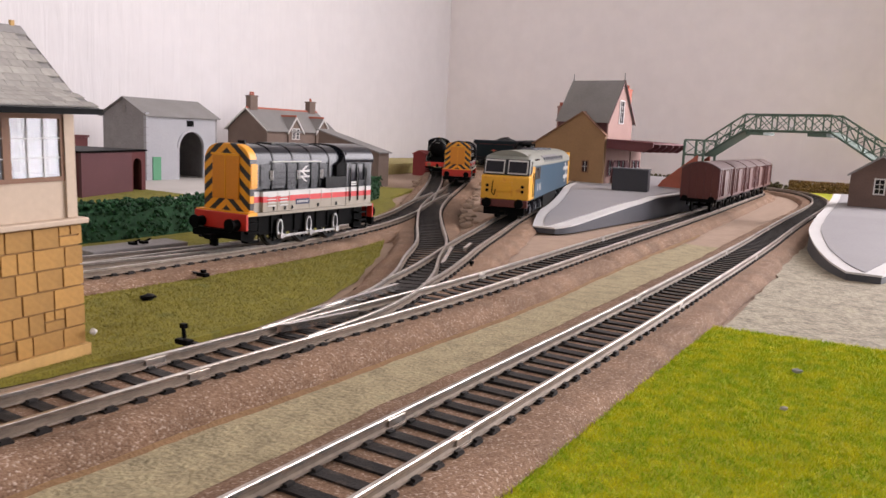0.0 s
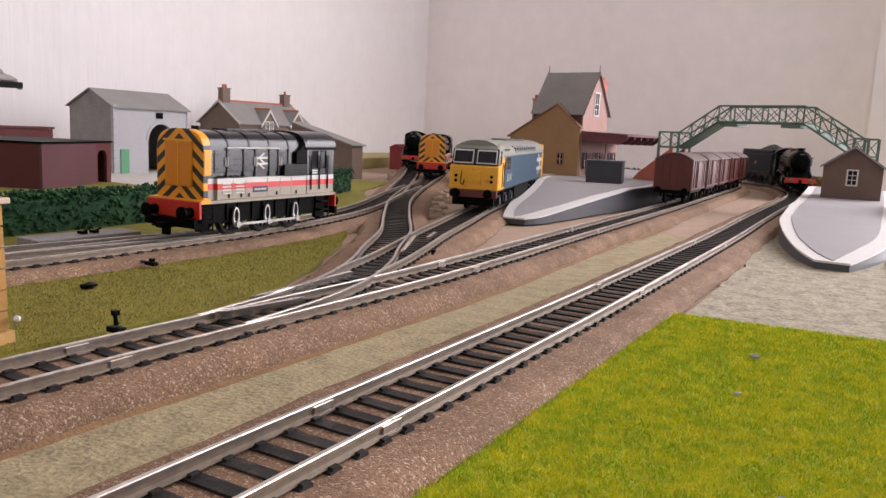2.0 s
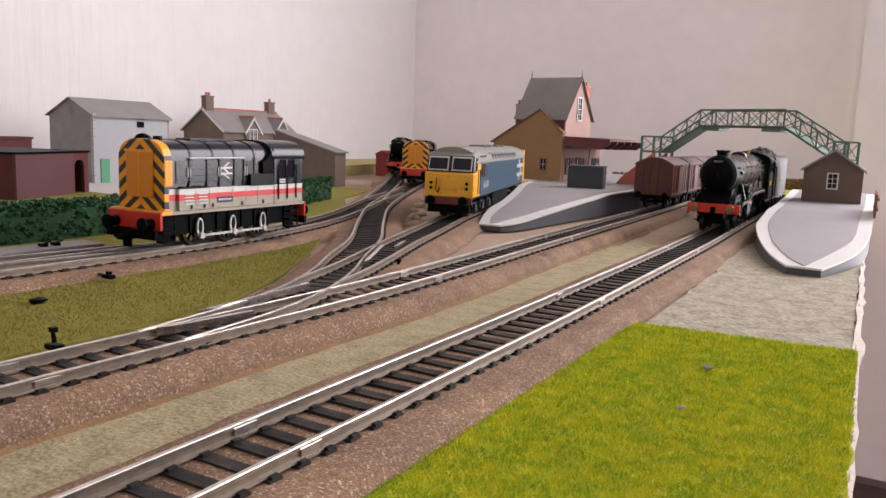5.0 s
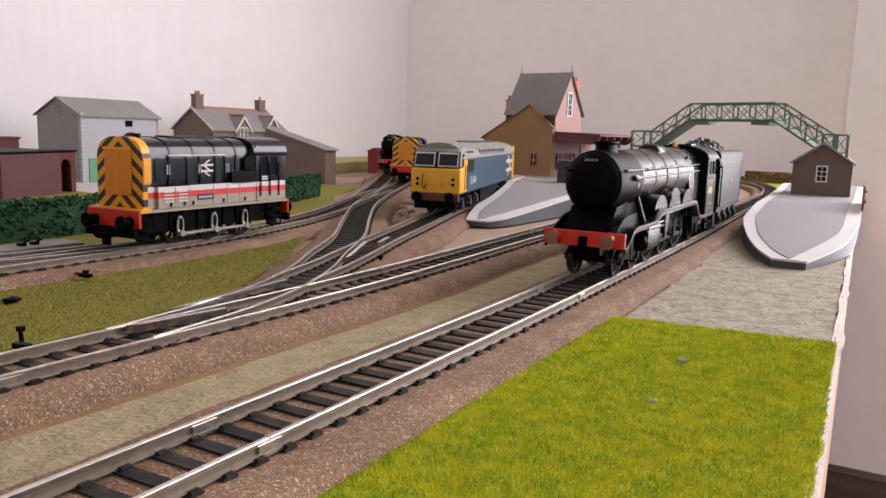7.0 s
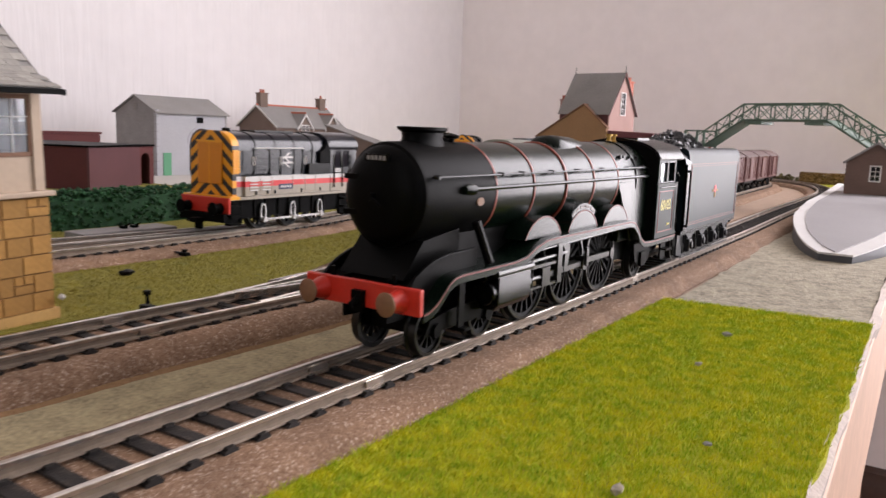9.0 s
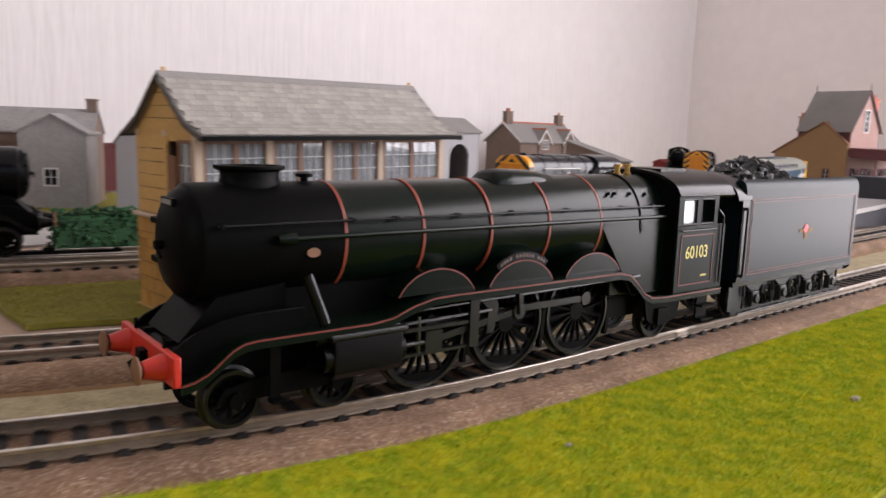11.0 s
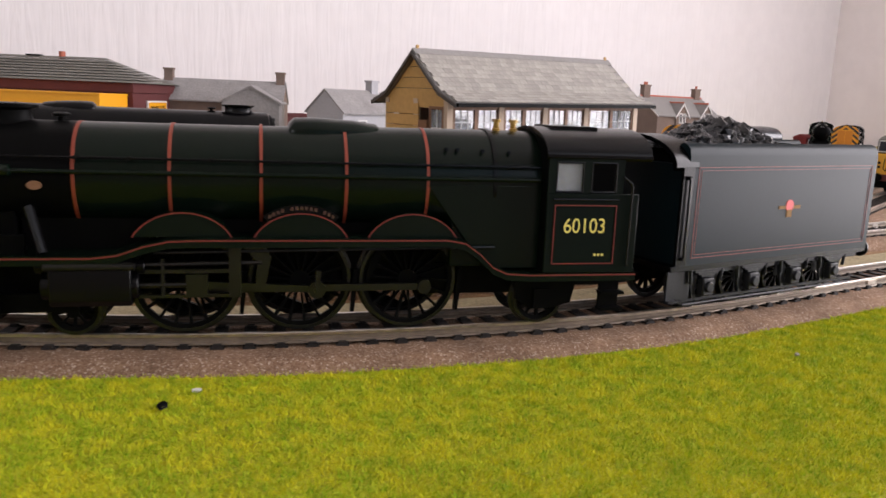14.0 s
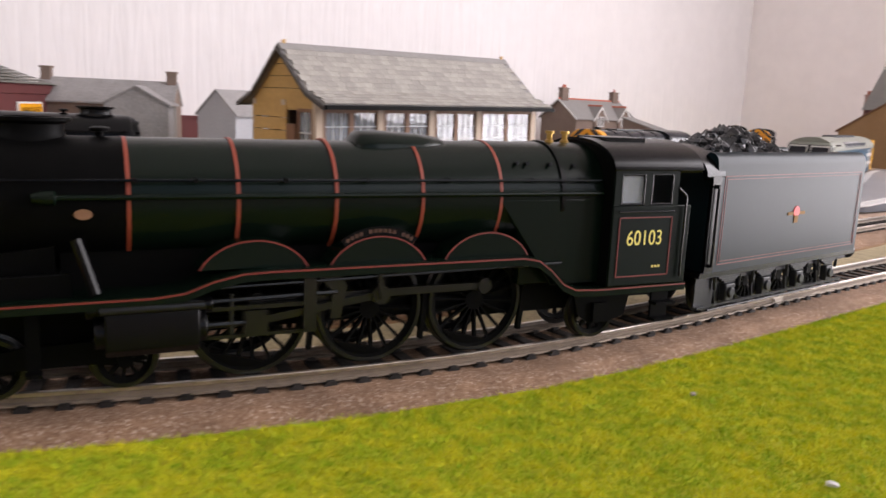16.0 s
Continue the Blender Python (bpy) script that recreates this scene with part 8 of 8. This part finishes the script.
    mpart("footplate", bm, M_BEIGE, ob, "beige solebar edge")
    bm = bmesh.new()
    quad_box(bm, -17.0, 17.0, 0.5, 7.0, 16.4, 18.0)
    mpart("front_step_edge", bm, M_YELLOW, ob, "yellow front edge")
    for y0, y1 in ((-0.8, 0.8), (104.6, 106)):
        bm = bmesh.new()
        quad_box(bm, -17.0, 17.0, y0, y1, 9.6, 17.4)
        mpart("buffer_beam", bm, M_BEAM, ob, "orange-red buffer beam", bevel=0.3)
        e = -1 if y0 < 50 else 1
        yb = y0 if e < 0 else y1
        for x in (-11.4, 11.4):
            bm = bmesh.new()
            lathe(bm, [(yb, 2.6), (yb + e * 3.4, 2.2), (yb + e * 3.5, 1.1), (yb + e * 5, 1.1), (yb + e * 5, 3.3), (yb + e * 5.8, 3.2)], (x, 0, 12.2), 1, 16)
            mpart("buffer", bm, M_MATTBLACK, ob)
        bm = bmesh.new()
        quad_box(bm, -16, 16, yb + e * 0.2, yb + e * 2.2, 5.4, 9.4)
        quad_box(bm, -2.2, 2.2, yb + e * 1, yb + e * 8, 5.0, 7.2)
        quad_box(bm, -2.2, 2.2, yb + e * 3, yb + e * 4.5, 1.6, 5.0)
        mpart("coupling", bm, M_MATTBLACK, ob)
    bm = bmesh.new()
    quad_box(bm, -12.2, 12.2, 8, 98, 6.4, 16.2)
    for s in (-1, 1):
        for y in (22, 30, 40, 48, 58, 68, 78):
            quad_box(bm, min(s * 12.2, s * 13.0), max(s * 12.2, s * 13.0), y - 0.5, y + 0.5, 7, 16.2)
    mpart("frame", bm, M_MATTBLACK, ob)
    for s in (-1, 1):
        for y in (5, 96):
            bm = bmesh.new()
            for z in (3.6, 8.0, 12.4):
                quad_box(bm, min(s * 12.5, s * 16.4), max(s * 12.5, s * 16.4), y - 3.6, y + 3.6, z, z + 0.9)
            quad_box(bm, min(s * 12.4, s * 13.0), max(s * 12.4, s * 13.0), y - 4, y + 4, 3.6, 16.2)
            quad_box(bm, min(s * 15.8, s * 16.4), max(s * 15.8, s * 16.4), y + 3.4, y + 4.0, 3.6, 16.2)
            mpart("step", bm, M_MATTBLACK, ob)
        cy = []
        for y in (27.0, 50.0, 73.0):
            w = spoked_wheel(ob, s * 9.6, y, 9.0, 12, M_MATTBLACK, 0.0, "wheel")
            bm = bmesh.new()
            prism(bm, [(y + 2.2 * math.cos(a), 8.6 + 5.0 * math.sin(a)) for a in np.linspace(0, 6.2831, 15)[:-1]], 0, min(s * 13.2, s * 14.2), max(s * 13.2, s * 14.2))
            ck = mpart("crank", bm, M_RODS, ob, "bright steel crank")
            bm = bmesh.new()
            prism(bm, [(y + 1.35 * math.cos(a), 9.4 + 3.2 * math.sin(a)) for a in np.linspace(0, 6.2831, 15)[:-1]], 0, min(s * 13.9, s * 14.3), max(s * 13.9, s * 14.3))
            mpart("crank_web", bm, M_MATTBLACK, ck)
        bm = bmesh.new()
        quad_box(bm, min(s * 14.3, s * 15.2), max(s * 14.3, s * 15.2), 26, 74, 4.6, 5.8)
        for y in (27, 50, 73):
            rod(bm, (s * 13.0, y, 5.2), (s * 15.8, y, 5.2), 1.5, seg=14)
        mpart("coupling_rod", bm, M_RODS, ob, "bright steel coupling rod")
    bm = bmesh.new()
    quad_box(bm, -5, 5, 30, 60, 49.4, 50.4)
    rod(bm, (0, 14, 49), (0, 14, 51.2), 2.2, seg=14)
    mpart("exhaust", bm, M_BLACK, bonnet)
    return ob


shunter(pose(-0.1993, 0.1235, RAIL + 0.0001, 0, 0, 1.5) @ Matrix.Diagonal((1, 0.945, 1, 1)), "dark grey diesel shunter with red and white stripes, chevron nose")
far = shunter(stand(PD1, 0.655, False), "amber-nosed diesel shunter on the far diverging track")


# ---- blue main-line diesel ----
def blue_diesel(m):
    ob = thing("diesel_locomotive", m, "blue main-line diesel locomotive with yellow nose and grey roof", "locomotive", "diesel locomotives")
    W, L = 17.2, 248.0
    def sec(w=W):
        return [(-w, 15), (w, 15), (w, 38.5)] + [(w * math.cos(a), 38.5 + 11.0 * math.sin(a) ** 0.85) for a in np.linspace(0.08, math.pi - 0.08, 14)] + [(-w, 38.5)]
    bm = bmesh.new()
    prism(bm, [(-W, 15), (W, 15), (W, 38.5), (-W, 38.5)], 1, 24, L - 6)
    body = mpart("body_side", bm, M_BLUE, ob, "blue body sides with grey roof", bevel=0.3)
    bm = bmesh.new()
    arc = [(W * math.cos(a), 38.6 + 10.8 * math.sin(a) ** 0.85) for a in np.linspace(0, math.pi, 16)]
    prism(bm, arc, 1, 9, L - 6)
    roof = mpart("roof", bm, M_ROOFGREY, ob, "grey-green curved roof", 50)
    bm = bmesh.new()
    for s in (-1, 1):
        for i in range(9):
            y = 66 + i * 9.5
            quad_box(bm, min(s * 14.2, s * 15.6), max(s * 14.2, s * 15.6), y, y + 6.0, 42.6, 45.6)
    mpart("roof_grille", bm, M_PLAT, roof)
    bm = bmesh.new()
    for y in (95, 120, 150, 175):
        rod(bm, (0, y, 48.6), (0, y, 50.4), 7, seg=20)
    mpart("roof_fan", bm, M_PLATSIDE, roof)
    # nose: lower yellow front, windscreens raked back
    bm = bmesh.new()
    prism(bm, [(0, 15), (25, 15), (25, 38.4), (14, 38.4), (12, 32.0), (1.6, 32.0), (0.4, 31.4)], 0, -W, W)
    nose = mpart("nose", bm, M_YEL56, ob, "weathered yellow nose", bevel=0.9)
    bm = bmesh.new()
    prism(bm, [(2.0, 32.0), (24, 32.0), (24, 38.7), (24, 47.0), (9.5, 45.6), (6.0, 43.6)], 0, -16.6, 16.6)
    cab = mpart("cab", bm, M_ROOFGREY, ob, "grey cab top", bevel=2.6)
    bm = bmesh.new()
    prism(bm, [(1.75, 32.4), (2.3, 32.4), (5.9, 43.2), (5.35, 43.2)], 0, -16.2, 16.2)
    scr = mpart("windscreen_surround", bm, M_DGREY, cab, "dark windscreen surround")
    for s in (-1, 1):
        bm = bmesh.new()
        a, b = sorted((s * 1.2, s * 15.2))
        prism(bm, [(1.0, 33.2), (1.8, 33.0), (5.2, 42.6), (4.4, 42.8)], 0, a, b)
        fr = mpart("windscreen_frame", bm, M_STRIPEW, cab, "pale windscreen frame")
        bm = bmesh.new()
        a, b = sorted((s * 1.9, s * 14.5))
        prism(bm, [(0.8, 34.2), (1.6, 34.0), (4.7, 41.5), (4.0, 41.7)], 0, a, b)
        mpart("windscreen", bm, M_DARKGLASS, fr)
        bm = bmesh.new()
        quad_box(bm, min(s * 16.6, s * 17.0), max(s * 16.6, s * 17.0), 9, 13.5, 33.6, 42.0)
        quad_box(bm, min(s * 17.1, s * 17.5), max(s * 17.1, s * 17.5), 26, 36, 29.0, 37.4)
        quad_box(bm, min(s * 17.1, s * 17.5), max(s * 17.1, s * 17.5), 37.5, 47, 29.0, 37.4)
        mpart("side_window", bm, M_DARKGLASS, cab)
        bm = bmesh.new()
        quad_box(bm, min(s * 15.2, s * 16.4), max(s * 15.2, s * 16.4), 26, 36, 40.6, 43.6)
        quad_box(bm, min(s * 15.2, s * 16.4), max(s * 15.2, s * 16.4), 38, 47, 40.6, 43.6)
        mpart("roof_window", bm, M_DARKGLASS, roof)
        bm = bmesh.new()
        for y in (15.2, 22.0):
            quad_box(bm, min(s * 17.1, s * 17.6), max(s * 17.1, s * 17.6), y, y + 0.8, 17, 34)
        mpart("cab_door", bm, M_MATTBLACK, nose)
        for y in range(26, 48, 7):
            bm = bmesh.new()
            quad_box(bm, min(s * 17.2, s * 17.7), max(s * 17.2, s * 17.7), y - 0.5, y + 0.1, 28.6, 37.8)
            mpart("window_bar", bm, M_ROOFGREY, body)
        for y in range(70, 190, 12):
            bm = bmesh.new()
            prism(bm, [(y, 39.4), (y + 6.5, 39.4), (y + 6.5, 44.2), (y, 44.2)], 0, min(s * 14.4, s * 16.95), max(s * 14.4, s * 16.95))
            mpart("roof_panel", bm, M_PLATSIDE, roof, "dark roof-side grille", bevel=0.2)
        # number as bars, emblem as bars
        bm = bmesh.new()
        x0, x1 = min(s * 17.2, s * 17.34), max(s * 17.2, s * 17.34)
        words("running_number", "56 040", 8.0 * MM, M_STRIPEW, body, pose(s * 17.26 * MM, 46.0 * MM, 22.4 * MM, 90, 0, 90 * s) @ Matrix.Diagonal((0.95, 1, 1, 1)), 0.00004, "white running number")
        quad_box(bm, x0, x1, 196, 230, 30.4, 33.6)
        quad_box(bm, x0, x1, 196, 230, 22.4, 25.6)
        prism(bm, [(204, 37.6), (209, 37.6), (221, 28.0), (216, 28.0)][::s], 0, x0, x1)
        prism(bm, [(216, 28.0), (221, 28.0), (209, 18.4), (204, 18.4)][::s], 0, x0, x1)
        mpart("emblem", bm, M_STRIPEW, body, "large white emblem of bars")
        bm = bmesh.new()
        quad_box(bm, min(s * 17.22, s * 17.3), max(s * 17.22, s * 17.3), L - 17, L - 6, 15.4, 38)
        mpart("rear_cab_panel", bm, M_YEL56, body, "yellow rear cab panel")
    bm = bmesh.new()
    quad_box(bm, -16.4, 16.4, L - 6, L, 15, 46)
    mpart("rear_cab", bm, M_YEL56, ob, "yellow rear end", bevel=1.0)
    bm = bmesh.new()
    quad_box(bm, -5, 5, -0.6, 0.3, 20, 28)
    quad_box(bm, -4.2, 4.2, -0.9, -0.5, 21, 27)
    mpart("headcode_panel", bm, M_YEL56, nose, bevel=0.2)
    bm = bmesh.new()
    for x in (-12.5, 12.5):
        for z in (21.2, 24.6):
            rod(bm, (x, 0.5, z), (x, -0.6, z), 1.1, seg=10)
    sweep(bm, [(-8.5, -0.6, 28), (-9, -1.2, 20), (-7, -1.2, 18), (-6.5, -0.6, 22)], 0.35, 6)
    mpart("lamp_and_hose", bm, M_MATTBLACK, nose)
    bm = bmesh.new()
    quad_box(bm, -16.6, 16.6, -1.0, 2.0, 10.0, 15.2)
    beam = mpart("buffer_beam", bm, mat("dull_red_black", (0.11, 0.022, 0.016), 0.6, vary=0.4, coarse=200), ob, "grimy red buffer beam", bevel=0.4)
    for x in (-11.4, 11.4):
        bm = bmesh.new()
        lathe(bm, [(-1, 2.6), (-4, 2.2), (-4.1, 1.1), (-5.5, 1.1), (-5.5, 3.4), (-6.4, 3.2)], (x, 0, 13.0), 1, 16)
        mpart("buffer", bm, M_MATTBLACK, beam)
    bm = bmesh.new()
    quad_box(bm, -14.5, 14.5, 0.5, 3, 4.5, 10)
    quad_box(bm, -2, 2, -6, 1, 5.0, 7.0)
    mpart("snow_plough", bm, M_MATTBLACK, ob)
    bm = bmesh.new()
    quad_box(bm, -15.5, 15.5, 84, 160, 4.5, 15)
    mpart("fuel_tank", bm, M_MATTBLACK, ob, bevel=0.6)
    bm = bmesh.new()
    quad_box(bm, -14.5, 14.5, 4, L - 4, 13, 15.2)
    mpart("underframe", bm, M_MATTBLACK, ob)
    for c in (48.0, 200.0):
        for s in (-1, 1):
            bm = bmesh.new()
            quad_box(bm, min(s * 12.6, s * 14.2), max(s * 12.6, s * 14.2), c - 36, c + 36, 7.6, 11.0)
            for y in (-26, 0, 26):
                quad_box(bm, min(s * 13.4, s * 15.4), max(s * 13.4, s * 15.4), c + y - 3, c + y + 3, 4.6, 9.6)
            for y in (-13, 13):
                rod(bm, (s * 14.4, c + y, 5.5), (s * 14.4, c + y, 12.5), 1.6, seg=10)
            mpart("bogie_frame", bm, M_DGREY, ob, "dusty grey bogie frame")
            for y in (-26, 0, 26):
                spoked_wheel(ob, s * 8.4, c + y, 7.4, 6, M_MATTBLACK, name="wheel")
    return ob


blue_diesel(stand(PD2, 0.352, False) @ pose(0, 0, 0, 0, 0, -2.0))


# ---- movement ----
S_ZERO = float(np.interp(0.0, PATH_A[:, 1][:np.argmax(PATH_A[:, 1])], S_A[:np.argmax(PATH_A[:, 1])]))
FRONT = [(0.0, 1.45), (0.5, 1.31), (1.0, 1.18), (1.3, 1.085), (1.6, 0.988), (2.0, 0.875), (2.6, 0.75), (3.0, 0.69), (3.5, 0.63), (4.5, 0.487), (5.8, 0.309), (6.0, 0.285), (6.5, 0.230), (7.0, 0.1835), (7.5, 0.1425), (8.0, 0.099), (8.5, 0.049), (9.0, 0.001), (9.5, -0.045), (10.0, -0.089), (10.5, -0.1335), (11.2, -0.196), (11.8, -0.248), (12.3, -0.288), (12.5, -0.3017), (12.75, -0.3115), (13.0, -0.3142), (14.0, -0.3146), (15.0, -0.3144), (15.2, -0.3105), (15.5, -0.2952), (15.75, -0.2775), (16.0, -0.2561)]


def front_at(t):
    """Where the engine's front beam stands along the main line, smooth between the times above."""
    ts = [q[0] for q in FRONT]
    i = min(max(int(np.searchsorted(ts, t, side="right")) - 1, 0), len(FRONT) - 2)
    (t0, s0), (t1, s1) = FRONT[i], FRONT[i + 1]
    def slope(k):
        if k <= 0 or k >= len(FRONT) - 1:
            k2 = min(max(k, 0), len(FRONT) - 2)
            return (FRONT[k2 + 1][1] - FRONT[k2][1]) / (FRONT[k2 + 1][0] - FRONT[k2][0]) if k <= 0 else (FRONT[-1][1] - FRONT[-2][1]) / (FRONT[-1][0] - FRONT[-2][0])
        a = (FRONT[k][1] - FRONT[k - 1][1]) / (FRONT[k][0] - FRONT[k - 1][0])
        b = (FRONT[k + 1][1] - FRONT[k][1]) / (FRONT[k + 1][0] - FRONT[k][0])
        return 0.0 if a * b <= 0 else 2 * a * b / (a + b)
    h = t1 - t0
    u = (t - t0) / h
    m0, m1 = slope(i) * h, slope(i + 1) * h
    return (2 * u ** 3 - 3 * u ** 2 + 1) * s0 + (u ** 3 - 2 * u ** 2 + u) * m0 + (3 * u ** 2 - 2 * u ** 3) * s1 + (u ** 3 - u ** 2) * m1


def ride(s, near, far_):
    """Pose of a vehicle whose front is at s, carried on the line at two points behind its front."""
    p, q = on_track(PATH_A, S_A, S_ZERO + s + near), on_track(PATH_A, S_A, S_ZERO + s + far_)
    d = (q - p) / np.linalg.norm(q - p)
    o = p - d * near
    return pose(o[0], o[1], RAIL, 0, 0, math.degrees(math.atan2(d[1], d[0])) - 90)


TENDER_GAP = 0.1905


def motions():
    times = [i / 10 for i in range(161)]
    walk(engine, [(t, ride(front_at(t), 0.040, 0.150)) for t in times])
    walk(loco_tender, [(t, ride(front_at(t) + TENDER_GAP, 0.019, 0.082)) for t in times])
    fine = [i / 15 for i in range(241)]
    for wheel, r, lead in [(w, q * 0.97, a) for w, q, a in engine_wheels] + tender_wheels:
        x, y, z = wheel.matrix_basis.translation
        steps = times if r > 10 else fine
        walk(wheel, [(t, pose(x, y, z, TURN0 + lead + math.degrees((FRONT[0][1] - front_at(t)) / (r * MM)), 0, 0)) for t in steps])
    for s, cr, co, ch in engine_rods:
        rows = [(t, rod_poses(s, TURN0 + math.degrees((FRONT[0][1] - front_at(t)) / (12.8 * MM)))) for t in fine]
        for k, ob in enumerate((cr, co, ch)):
            walk(ob, [(t, m[k]) for t, m in rows])


TURN0 = 0.0
motions()
